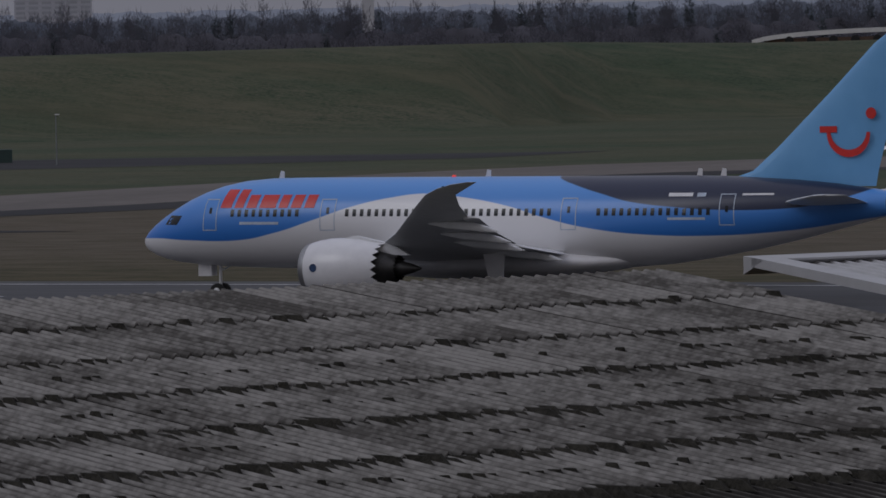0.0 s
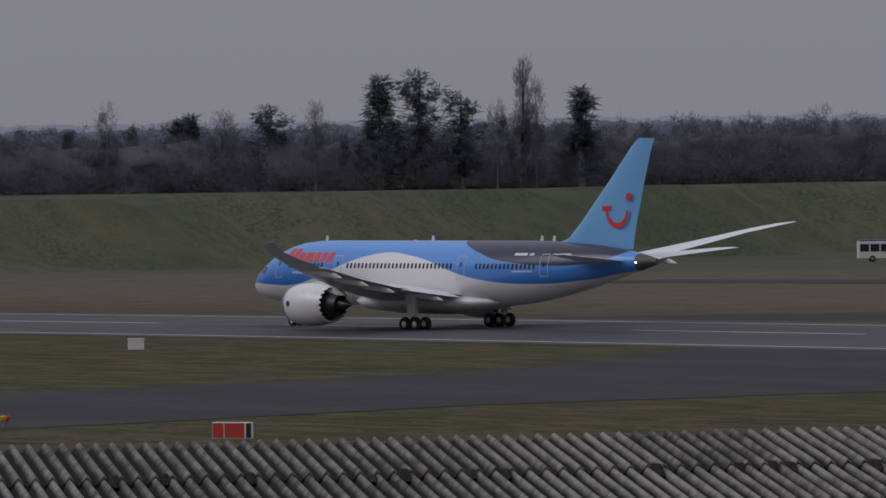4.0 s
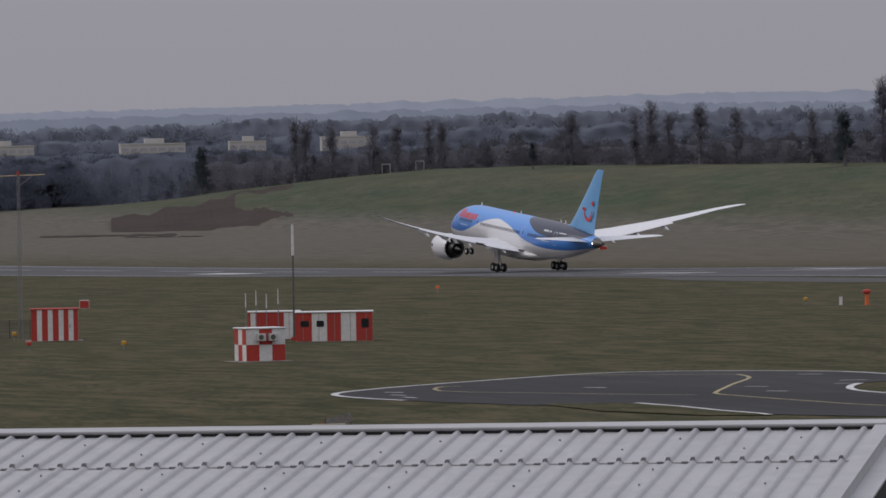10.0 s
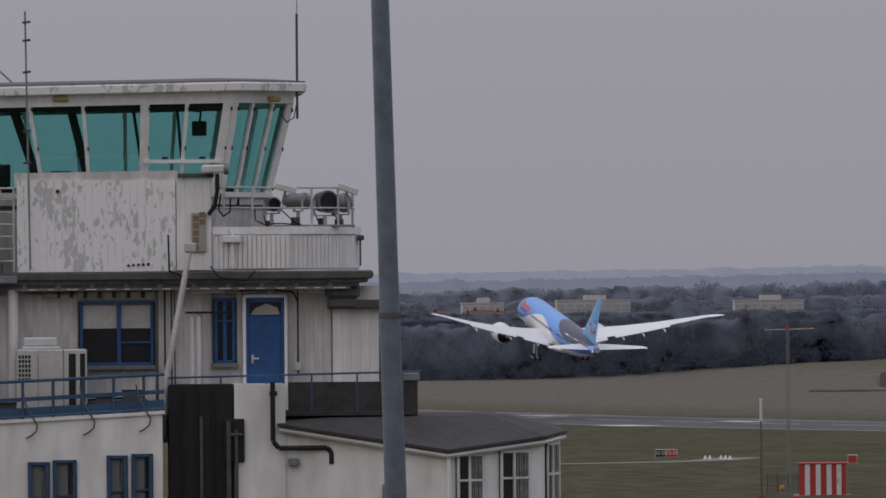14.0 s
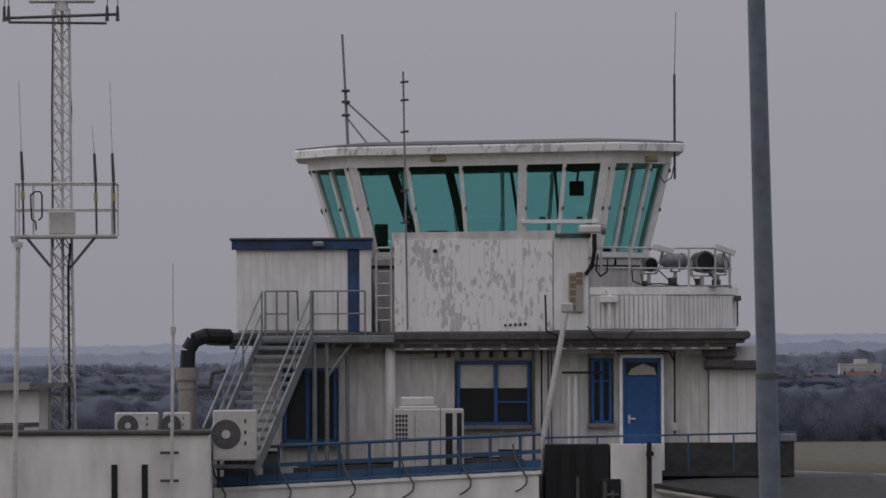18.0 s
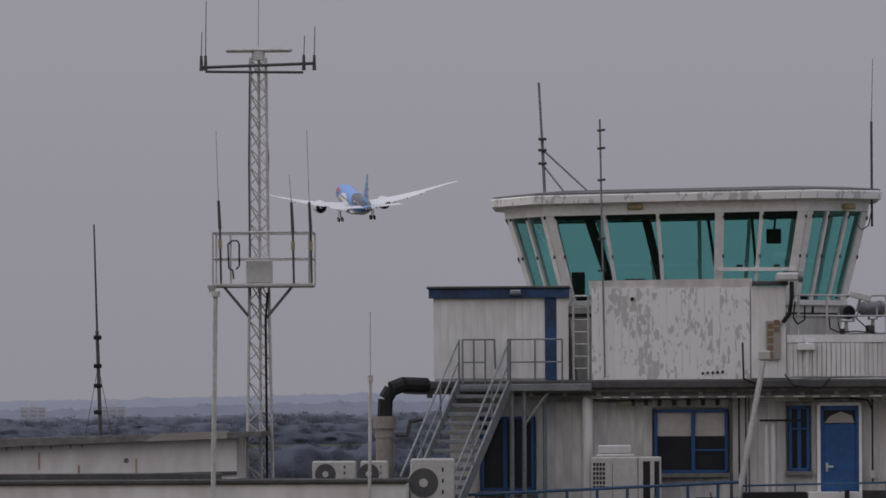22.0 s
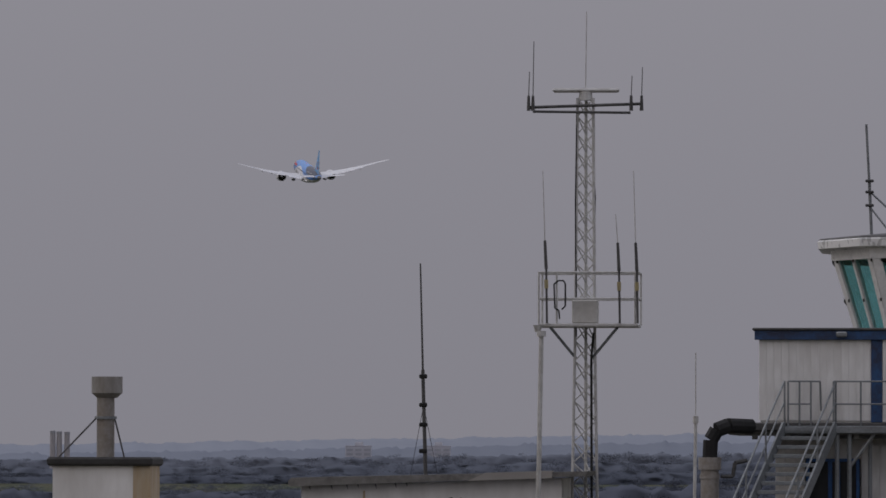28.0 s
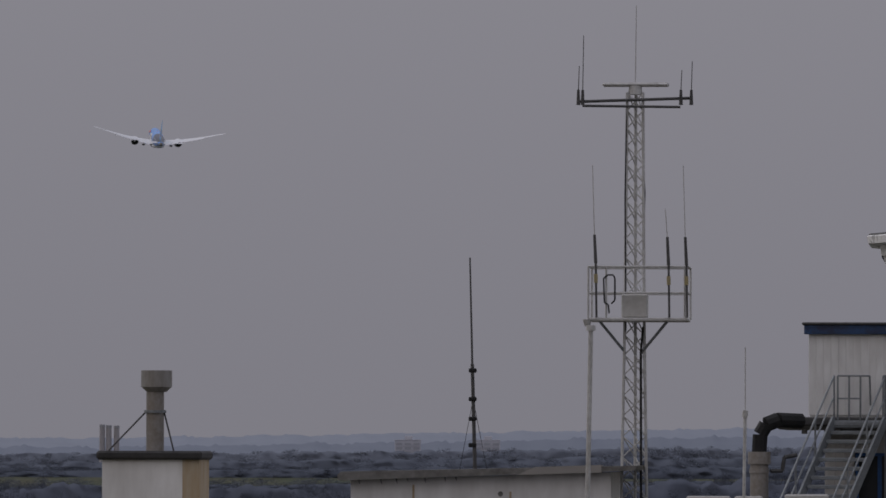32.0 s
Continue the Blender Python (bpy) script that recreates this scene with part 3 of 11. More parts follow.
strip("station_forecourt", [(x, 835) for x in xs], [(x, 900) for x in xs], M["taxiway"], 0.028, "grey forecourt of the fire station", "apron")

# turning pad with white edge and yellow guide line
pad = Mesh()
centre, pts = Vector((-437, 190)), []
outline = [(-399, 180), (-418, 176), (-436, 172), (-448, 172), (-456, 177), (-466, 189), (-475, 204), (-466, 214), (-455, 215), (-446, 212), (-441, 206), (-430, 200.5), (-418, 200), (-406, 202), (-392, 205), (-380, 200), (-385, 188)]
fine = []
for k, b in enumerate(outline):
    a, c, d = outline[k - 1], outline[(k + 1) % len(outline)], outline[(k + 2) % len(outline)]
    for u in (0, 0.25, 0.5, 0.75):
        fine.append(tuple(0.5 * (2 * b[i] + (c[i] - a[i]) * u + (2 * a[i] - 5 * b[i] + 4 * c[i] - d[i]) * u * u + (3 * b[i] - a[i] - 3 * c[i] + d[i]) * u ** 3) for i in (0, 1)))
for x, y in fine:
    pts.append((x, y, height(x, y) + 0.034))
pad.add(pts, [tuple(range(len(pts)))])
solid("turning_pad", pad, M["taxiway"], "dark asphalt pad with a white painted edge", "taxiway", kind="structure")


def ribbon(name, pts, w, material, lift, label):
    m = Mesh()
    for (xa, ya), (xb, yb) in zip(pts, pts[1:]):
        dx, dy = xb - xa, yb - ya
        k = w / 2 / math.hypot(dx, dy)
        q = [(xa - dy * k, ya + dx * k), (xb - dy * k, yb + dx * k), (xb + dy * k, yb - dx * k), (xa + dy * k, ya - dx * k)]
        m.add([(x, y, height(x, y) + lift) for x, y in q], [(0, 1, 2, 3)])
    return solid(name, m, material, label, "line", kind="structure")


ribbon("pad_edge_line", fine[8:37], 0.5, M["white_line"], 0.05, "white painted edge of the pad")
ribbon("pad_edge_line", fine[40:57], 0.5, M["white_line"], 0.05, "white painted edge of the pad")
ribbon("guide_line", [(-464, 207.5), (-460.5, 206.6), (-457, 205.3), (-453.4, 203.4), (-446, 199.1), (-435.5, 193.4), (-432, 191.6), (-429.9, 191.0), (-422, 190.6), (-409, 190.3), (-399, 191.3), (-388, 193.5)], 0.3, M["yellow_line"], 0.05, "yellow taxi guide line")
ribbon("guide_line", [(-472, 199), (-468, 203), (-464, 207.5)], 0.3, M["yellow_line"], 0.05, "yellow taxi guide line")
ribbon("guide_line", [(-457.5, 184.5), (-457.3, 183.2), (-456.3, 182.4), (-453.5, 181.0), (-450.1, 180.1), (-446.3, 180.7), (-441.3, 183.4), (-437.0, 185.5), (-433.3, 187.2), (-429.9, 189.4)], 0.28, M["yellow_line"], 0.05, "yellow taxi guide line")
for x, y, turn in ((-450, 176.8, 20), (-444.9, 175.1, 10), (-440.3, 174.1, 5), (-446.7, 208.2, 60), (-441.2, 205.2, 50), (-425.3, 201.1, 5), (-440.8, 198.5, 30), (-432.1, 196.0, 25), (-459.7, 211.0, 40), (-447.6, 190.0, 30)):
    dx, dy = 0.9 * math.cos(radians(turn)), 0.9 * math.sin(radians(turn))
    ribbon("pad_dash", [(x - dx, y - dy), (x + dx, y + dy)], 0.35, M["white_line"], 0.05, "worn white dash on the pad")
grass_inlet = Mesh()
rim = [(-424, 176), (-420, 181.0), (-413, 180.9), (-405.3, 180.1), (-399.3, 180.0), (-397, 179.6), (-399, 176.5), (-410, 174.5)]
grass_inlet.add([(x, y, height(x, y) + 0.06) for x, y in rim], [tuple(range(len(rim)))])
solid("grass_inlet", grass_inlet, M["grass"], "tongue of rough grass beside the pad", "grass", kind="structure")
ribbon("pad_edge_line", rim[1:6], 0.45, M["white_line"], 0.07, "white painted edge of the pad")
strip("tarred_shoulder", [(-960, 388), (-920, 385), (-880, 381), (-850, 372), (-800, 368), (-760, 374), (-700, 384), (-660, 388)], [(-960, 391), (-920, 391), (-880, 390), (-850, 388), (-800, 386), (-760, 388), (-700, 391), (-660, 391)], M["rubber_marks"], 0.032, "dark tarred shoulder beside the runway", "shoulder")
ribbon("perimeter_track", [(-765, 205), (-768, 233), (-771, 243), (-777, 252), (-795, 262)], 5.0, M["concrete"], 0.03, "pale concrete perimeter track")

# ---- far ridges and woods behind everything ----
def ridge(name, d, az0, az1, tops, material, rough, label):
    """A distant wooded ridge with an uneven skyline and a long gentle front."""
    m = Mesh()
    n = int((az1 - az0) / 0.03)
    for i in range(n + 1):
        az = az0 + (az1 - az0) * i / n
        z = np.interp(az, [a for a, _ in tops], [b for _, b in tops])
        q = az * 14
        z += rough * noise.noise(Vector((q * 0.35, d, 0))) * 1.6
        tip = z + rough * (noise.noise(Vector((q * 2.1, d, 5))) + 0.8 * noise.noise(Vector((q * 7, d, 9))))
        m.v += [tuple(polar(az, d - 320, -12)), tuple(polar(az, d - 140, z * 0.5)), tuple(polar(az, d - 25, z - 2.5)), tuple(polar(az, d, tip)), tuple(polar(az, d + 200, z - 8))]
    for i in range(n):
        for j in range(4):
            k = i * 5 + j
            m.f.append((k, k + 5, k + 6, k + 1))
    return solid(name, m, material, label, "backdrop", kind="structure", smooth=True)


# Ridge colours hold the distance haze, palest at the back.
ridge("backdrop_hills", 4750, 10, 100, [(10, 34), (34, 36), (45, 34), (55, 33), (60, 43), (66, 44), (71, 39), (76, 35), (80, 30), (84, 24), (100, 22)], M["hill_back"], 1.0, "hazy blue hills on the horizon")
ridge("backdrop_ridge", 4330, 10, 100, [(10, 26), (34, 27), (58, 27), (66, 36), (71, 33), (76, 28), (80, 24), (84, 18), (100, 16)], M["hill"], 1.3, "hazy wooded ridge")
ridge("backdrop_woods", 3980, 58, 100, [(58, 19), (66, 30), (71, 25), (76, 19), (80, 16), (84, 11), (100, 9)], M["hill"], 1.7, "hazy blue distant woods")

# bare earth on the end of the bank
for a0, a1, d0, d1 in ((69.3, 70.7, 2085, 2230), (70.2, 71.25, 1975, 2010), (70.0, 70.6, 1930, 1945)):
    n = 24
    line = lambda d, k: [tuple(polar(a0 + (a1 - a0) * i / n, d + k * 18 * noise.noise(Vector((i * 0.4, d * 0.01, 3)))).xy) for i in range(n + 1)]
    strip("bare_earth", line(d0, 1), line(d1, 2), M["earth"], 0.12, "bare brown earth on the grass bank", "earth")

# ---- the departing airliner; local x forward, y to its left, z up from the main wheels ----
def livery():
    """White belly, blue wave, dark navy rear crown; painted by place along the hull."""
    m = bpy.data.materials.new("airliner_livery")
    m.use_nodes = True
    n, l = m.node_tree.nodes, m.node_tree.links
    b = n["Principled BSDF"]
    b.inputs["Roughness"].default_value = 0.28
    co, sep = n.new("ShaderNodeTexCoord"), n.new("ShaderNodeSeparateXYZ")
    l.new(co.outputs["Object"], sep.inputs[0])
    unit = n.new("ShaderNodeMapRange")
    unit.inputs["From Min"].default_value, unit.inputs["From Max"].default_value = 30.0, -30.0
    l.new(sep.outputs["X"], unit.inputs["Value"])

    def border(points):
        c = n.new("ShaderNodeFloatCurve")
        cur = c.mapping.curves[0]
        pts = [((30 - f) / 60, z / 10) for f, z in points]
        cur.points[0].location, cur.points[-1].location = pts[0], pts[-1]
        for p in pts[1:-1]:
            cur.points.new(*p)
        c.mapping.update()
        l.new(unit.outputs[0], c.inputs["Value"])
        mul, sub, edge = n.new("ShaderNodeMath"), n.new("ShaderNodeMath"), n.new("ShaderNodeMapRange")
        mul.operation, sub.operation = "MULTIPLY", "SUBTRACT"
        mul.inputs[1].default_value = 10.0
        l.new(c.outputs[0], mul.inputs[0])
        l.new(sep.outputs["Z"], sub.inputs[0])
        l.new(mul.outputs[0], sub.inputs[1])
        edge.inputs["From Min"].default_value, edge.inputs["From Max"].default_value = -0.03, 0.03
        l.new(sub.outputs[0], edge.inputs["Value"])
        return edge.outputs[0]

    def blend(fac, a, c):
        x = n.new("ShaderNodeMix")
        x.data_type = "RGBA"
        l.new(fac, x.inputs[0])
        for sock, v in ((x.inputs[6], a), (x.inputs[7], c)):
            if isinstance(v, tuple):
                sock.default_value = (*v, 1)
            else:
                l.new(v, sock)
        return x.outputs[2]

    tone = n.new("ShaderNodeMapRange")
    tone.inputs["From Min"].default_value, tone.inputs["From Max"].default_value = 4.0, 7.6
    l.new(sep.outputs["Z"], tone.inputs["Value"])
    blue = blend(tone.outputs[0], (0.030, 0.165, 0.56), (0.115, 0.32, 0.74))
    low = border([(30, 3.8), (27, 4.05), (24, 3.95), (20, 3.95), (17, 4.45), (14, 5.3), (11, 6.2), (8.5, 6.7), (6, 6.95), (3.5, 6.75), (0, 6.2), (-3, 5.4), (-6, 4.75), (-10, 4.3), (-15, 4.2), (-20, 4.5), (-25, 5.2), (-30, 5.8)])
    skin = blend(low, (0.70, 0.70, 0.72), blue)
    top = border([(30, 10), (5, 10), (-1, 9.5), (-2.8, 8.0), (-5, 7.35), (-7, 6.85), (-9.2, 6.35), (-12, 6.05), (-15, 5.85), (-18, 5.82), (-20.5, 5.95), (-23, 6.4), (-25.5, 7.2), (-30, 9)])
    skin = blend(top, skin, (0.016, 0.022, 0.055))
    l.new(skin, b.inputs["Base Color"])
    ns, bp = n.new("ShaderNodeTexNoise"), n.new("ShaderNodeBump")
    ns.inputs["Scale"].default_value = 1.2
    bp.inputs["Strength"].default_value, bp.inputs["Distance"].default_value = 0.05, 0.02
    l.new(co.outputs["Object"], ns.inputs["Vector"])
    l.new(ns.outputs["Fac"], bp.inputs["Height"])
    l.new(bp.outputs[0], b.inputs["Normal"])
    return m


M["livery"] = livery()
M["jet_white"] = mat("glossy_white_aircraft_paint", (0.72, 0.72, 0.74), 0.28, (0.66, 0.66, 0.685), 0.2, 8, 0.5)
M["jet_grey"] = mat("pale_grey_wing_paint", (0.74, 0.75, 0.77), 0.35, (0.66, 0.67, 0.69), 0.2, 8, 0.5)
M["jet_blue"] = mat("sky_blue_fin_paint", (0.165, 0.40, 0.70), 0.32, (0.145, 0.365, 0.66), 0.1, 8, 0.5)
M["jet_red"] = mat("red_logo_paint", (0.60, 0.035, 0.030), 0.35, (0.52, 0.03, 0.028), 0.5, 5, 0.5)
M["jet_line"] = mat("pale_outline_paint", (0.50, 0.58, 0.70), 0.4)
M["jet_dark"] = mat("dark_engine_metal", (0.055, 0.053, 0.052), 0.4, (0.035, 0.034, 0.034), 1, 8, 0.5, metal=0.6)
M["jet_lip"] = mat("bare_metal_intake_lip", (0.42, 0.42, 0.43), 0.3, metal=0.8)
M["cone"] = mat("brown_grey_tail_cone", (0.09, 0.08, 0.07), 0.5)

jet = thing("airliner", "blue and white wide-body twin-jet airliner taking off", "airliner")


def hull_rings(stations, n=40):
    """stations: x, centre z, half width, half height."""
    out = []
    for x, zc, hw, hh in stations:
        out.append([(x, hw * math.cos(a), zc + hh * math.sin(a)) for a in (2 * math.pi * i / n for i in range(n))])
    return out


hull_st = [(28.42, 3.75, 0.03, 0.03), (28.3, 3.76, 0.36, 0.36), (28.0, 3.80, 0.66, 0.66), (27.4, 3.90, 1.06, 1.05), (26.6, 4.04, 1.45, 1.44), (25.6, 4.24, 1.82, 1.82), (24.6, 4.44, 2.10, 2.13),
           (23.4, 4.63, 2.36, 2.42), (22.0, 4.80, 2.58, 2.67), (20.5, 4.91, 2.74, 2.84), (18.5, 4.97, 2.85, 2.94), (16, 4.98, 2.885, 2.97)]
hull_st += [(x, 4.98, 2.885, 2.97) for x in (13, 10, 7, 4, 1, -2, -5)]
hull_st += [(-8, 5.02, 2.87, 2.93), (-11, 5.13, 2.80, 2.82), (-14, 5.32, 2.62, 2.60), (-17, 5.54, 2.34, 2.30), (-20, 5.76, 1.93, 1.90), (-22.5, 5.93, 1.52, 1.48), (-24.6, 6.04, 1.13, 1.08), (-26.2, 6.10, 0.80, 0.77)]
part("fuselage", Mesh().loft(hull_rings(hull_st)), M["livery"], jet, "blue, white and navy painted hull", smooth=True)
part("tail_cone", Mesh().loft(hull_rings([(-26.2, 6.10, 0.80, 0.77), (-27.4, 6.13, 0.52, 0.5), (-28.4, 6.14, 0.26, 0.25)], 24)), M["cone"], jet, "dark exhaust cone", smooth=True)
part("wing_fairing", Mesh().loft(hull_rings([(12.5, 2.6, 1.2, 0.5), (10, 2.45, 2.6, 0.85), (6, 2.4, 3.15, 1.05), (0, 2.4, 3.25, 1.1), (-4, 2.45, 2.9, 0.95), (-7.5, 2.6, 1.9, 0.6), (-10, 2.75, 0.6, 0.2)], 28)), M["jet_white"], jet, "white belly fairing", smooth=True)


def aerofoil(x_le, x_te, y, z, t, axis=1):
    """A section from leading to trailing edge; axis 1: a wing, 2: a fin."""
    c = x_le - x_te
    prof = [(0, 0), (0.02, 0.35), (0.1, 0.75), (0.3, 1.0), (0.55, 0.8), (0.8, 0.38), (1, 0.04)]
    up = [(x_le - c * u, h * t * c) for u, h in prof]
    dn = [(x_le - c * u, -h * t * c * (0.75 if axis == 1 else 1)) for u, h in prof[::-1][:-1]]
    return [(x, y, z + h) if axis == 1 else (x, y + h, z) for x, h in up + dn[:-1] + dn[-1:]]


def wing_z(y):
    s = max(y - 2.6, 0)
    return 3.15 + 0.118 * s + 0.0031 * s * s


wings = []


def make_wing(side):
    name = "wing"
    sec = [(2.0, 9.9, -4.2, 0.068), (5, 8.0, -3.9, 0.06), (9.3, 5.2, -3.6, 0.052), (14, 1.7, -4.9, 0.048), (19, -1.8, -6.5, 0.045), (24, -5.4, -8.4, 0.043), (27, -7.7, -9.8, 0.04), (28.6, -9.4, -11.4, 0.035), (29.6, -10.9, -12.4, 0.03), (30.15, -12.3, -13.0, 0.02)]
    m = Mesh().loft([aerofoil(le, te, side * y, wing_z(y), t) for y, le, te, t in sec])
    w = part(name, m, M["jet_grey"], jet, "pale grey swept wing", smooth=True)
    # flaps lowered for take-off
    for y0, y1, c0, c1, drop in ((3.4, 8.6, 1.35, 1.2, 0.20), (10.2, 20.5, 1.1, 0.8, 0.14)):
        te = lambda y: np.interp(y, [s[0] for s in sec], [s[2] for s in sec])
        rings = []
        for y, c in ((y0, c0), ((y0 + y1) / 2, (c0 + c1) / 2), (y1, c1)):
            x, z = te(y), wing_z(y)
            rings.append([(x + 0.35, side * y, z + 0.02), (x - 0.2, side * y, z + 0.04), (x - c, side * y, z - drop * c), (x - c * 0.55, side * y, z - drop * c * 0.75), (x + 0.3, side * y, z - 0.16)])
        part("flap", Mesh().loft(rings), M["jet_white"], w, "lowered trailing edge flap")
    for y in (5.8, 11.6, 15.4, 19.4):
        x, z = np.interp(y, [s[0] for s in sec], [s[2] for s in sec]), wing_z(y)
        part("flap_track_fairing", Mesh().loft([[(x + dx, side * y + r * math.cos(a) * 0.8, z - 0.32 - dz + r * math.sin(a)) for a in np.linspace(0, 2 * math.pi, 9)[:-1]] for dx, r, dz in ((3.0, 0.03, -0.1), (1.6, 0.24, 0), (0, 0.3, 0.08), (-1.2, 0.2, 0.28), (-2.0, 0.03, 0.42))]), M["jet_grey"], w, "flap track fairing", smooth=True)
    part("navigation_light", Mesh().cbox(-10.15, side * 29.05 - 0.05, wing_z(29) - 0.02, -10.0, side * 29.05 + 0.05, wing_z(29) + 0.05, 0.01), M["pane"], w)
    wings.append(w)
    return w


for side in (1, -1):
    make_wing(side)
    # engine
    y = 9.75 * side
    ring = lambda x, r, zc=2.5, n=40, d=0.0: [(x + (d if i % 2 else 0), y + r * math.cos(2 * math.pi * i / n), zc + r * math.sin(2 * math.pi * i / n)) for i in range(n)]
    e = part("engine_nacelle", Mesh().loft([ring(10.0, 1.66), ring(9.5, 1.80), ring(8.7, 1.91), ring(7.7, 1.95), ring(6.6, 1.88), ring(5.6, 1.70), ring(5.1, 1.60, d=-0.42), ring(5.15, 1.54, d=-0.4), ring(6.2, 1.48), ring(8.4, 1.48), ring(9.8, 1.5)], cap=False), M["jet_white"], jet, "white engine nacelle with scalloped rear edge", smooth=True)
    wings.append(e)
    part("intake_lip", Mesh().loft([ring(10.0, 1.665), ring(10.3, 1.61), ring(10.42, 1.54), ring(10.33, 1.46), ring(9.8, 1.5)], cap=False), M["jet_lip"], e, "bare metal intake lip", smooth=True)
    part("fan", Mesh().loft([ring(9.2, 1.49), ring(9.15, 0.4), ring(9.7, 0.05)]), M["jet_dark"], e, "dark fan disc")
    part("core_nozzle", Mesh().loft([ring(5.8, 1.3), ring(4.8, 1.05), ring(3.9, 0.8, d=-0.2), ring(3.95, 0.72), ring(4.6, 0.66)], cap=False), M["jet_dark"], e, "dark scalloped core nozzle", smooth=True)
    part("exhaust_plug", Mesh().loft([ring(4.8, 0.62), ring(3.8, 0.52), ring(2.8, 0.28), ring(2.2, 0.05)]), M["jet_dark"], e, "dark exhaust plug", smooth=True)
    part("bypass_throat", Mesh().loft([ring(6.1, 1.47), ring(6.08, 1.0)], cap=False), M["dark"], e)
    part("pylon", Mesh().loft([[(8.4, y - 0.2, 4.3), (8.4, y + 0.2, 4.3), (6.9, y + 0.24, 4.6), (4.2, y + 0.2, wing_z(9.7) - 0.1), (4.2, y - 0.2, wing_z(9.7) - 0.1), (6.9, y - 0.24, 4.6)], [(8.2, y - 0.2, 3.6), (8.2, y + 0.2, 3.6), (6.4, y + 0.24, 3.4), (3.0, y + 0.15, 3.35), (3.0, y - 0.15, 3.35), (6.4, y - 0.24, 3.4)]]), M["jet_grey"], e, "grey engine pylon")
    part("round_badge", Mesh().tube((9.1, y + side * 1.84, 2.62), (9.1, y + side * 1.90, 2.62), 0.26, 0.26, 20), M["navy_paint"], e, "round dark blue badge")
    # tailplane
    part("tailplane", Mesh().loft([aerofoil(-18.8, -24.9, side * 0.6, 6.15, 0.05), aerofoil(-22.0, -26.3, side * 5, 6.58, 0.045), aerofoil(-25.2, -27.5, side * 9.3, 6.98, 0.04), aerofoil(-26.3, -27.9, side * 9.9, 7.05, 0.03)]), M["jet_grey"], jet, "pale grey tailplane", smooth=True)

fin = part("fin", Mesh().loft([aerofoil(-13.4, -25.2, 0, 7.2, 0.022, 2), aerofoil(-16.6, -25.4, 0, 8.2, 0.04, 2), aerofoil(-18.3, -25.8, 0, 9.6, 0.045, 2), aerofoil(-22.1, -26.9, 0, 13.1, 0.045, 2), aerofoil(-25.3, -28.0, 0, 16.2, 0.045, 2), aerofoil(-26.3, -28.4, 0, 16.9, 0.03, 2)]), M["jet_blue"], jet, "sky blue tail fin", smooth=True)


def smile(side):
    y = side * 0.33
    m, n = Mesh(), 18
    # curved red mouth, thick in the middle, with a flat bar on its front end
    for i in range(n):
        quad = []
        for a in (i / n, (i + 1) / n):
            ang = math.pi * a
            w = 0.24 + 0.22 * math.sin(ang)
            quad.append([(-23.5 + (1.38 + w / 2 * d) * math.cos(ang), y, 10.62 - (1.35 + w / 2 * d) * math.sin(ang)) for d in (1, -1)])
        m.add([quad[0][0], quad[1][0], quad[1][1], quad[0][1]], [(0, 1, 2, 3)])
    m.add([(-21.5, y, 11.0), (-22.7, y, 11.0), (-22.7, y, 10.6), (-21.5, y, 10.6)], [(0, 1, 2, 3)])
    part("tail_emblem", m, M["jet_red"], fin, "red smile shaped emblem")
    part("emblem_dot", Mesh().tube((-25.1, y - 0.02 * side, 11.8), (-25.1, y, 11.8), 0.36, 0.36, 24), M["jet_red"], fin, "red dot of the emblem")


smile(1), smile(-1)


def hull_half(x, z):
    """Half width of the hull at a height."""
    xs_ = [s[0] for s in hull_st][::-1]
    zc, hw, hh = (np.interp(x, xs_, [s[k] for s in hull_st][::-1]) for k in (1, 2, 3))
    q = max(1 - ((z - zc) / hh) ** 2, 0)
    return hw * math.sqrt(q)


def patch(x0, x1, z0, z1, side, lift=0.012, n=5, slant=0.0):
    """A thin panel that follows the hull."""
    m = Mesh()
    rows = []
    for k in range(n + 1):
        z = z0 + (z1 - z0) * k / n
        rows.append([(x + slant * k / n, side * (hull_half(x + slant * k / n, z) + lift), z) for x in (x0, (x0 + x1) / 2, x1)])
    return m.loft(rows, cap=False, closed=False)


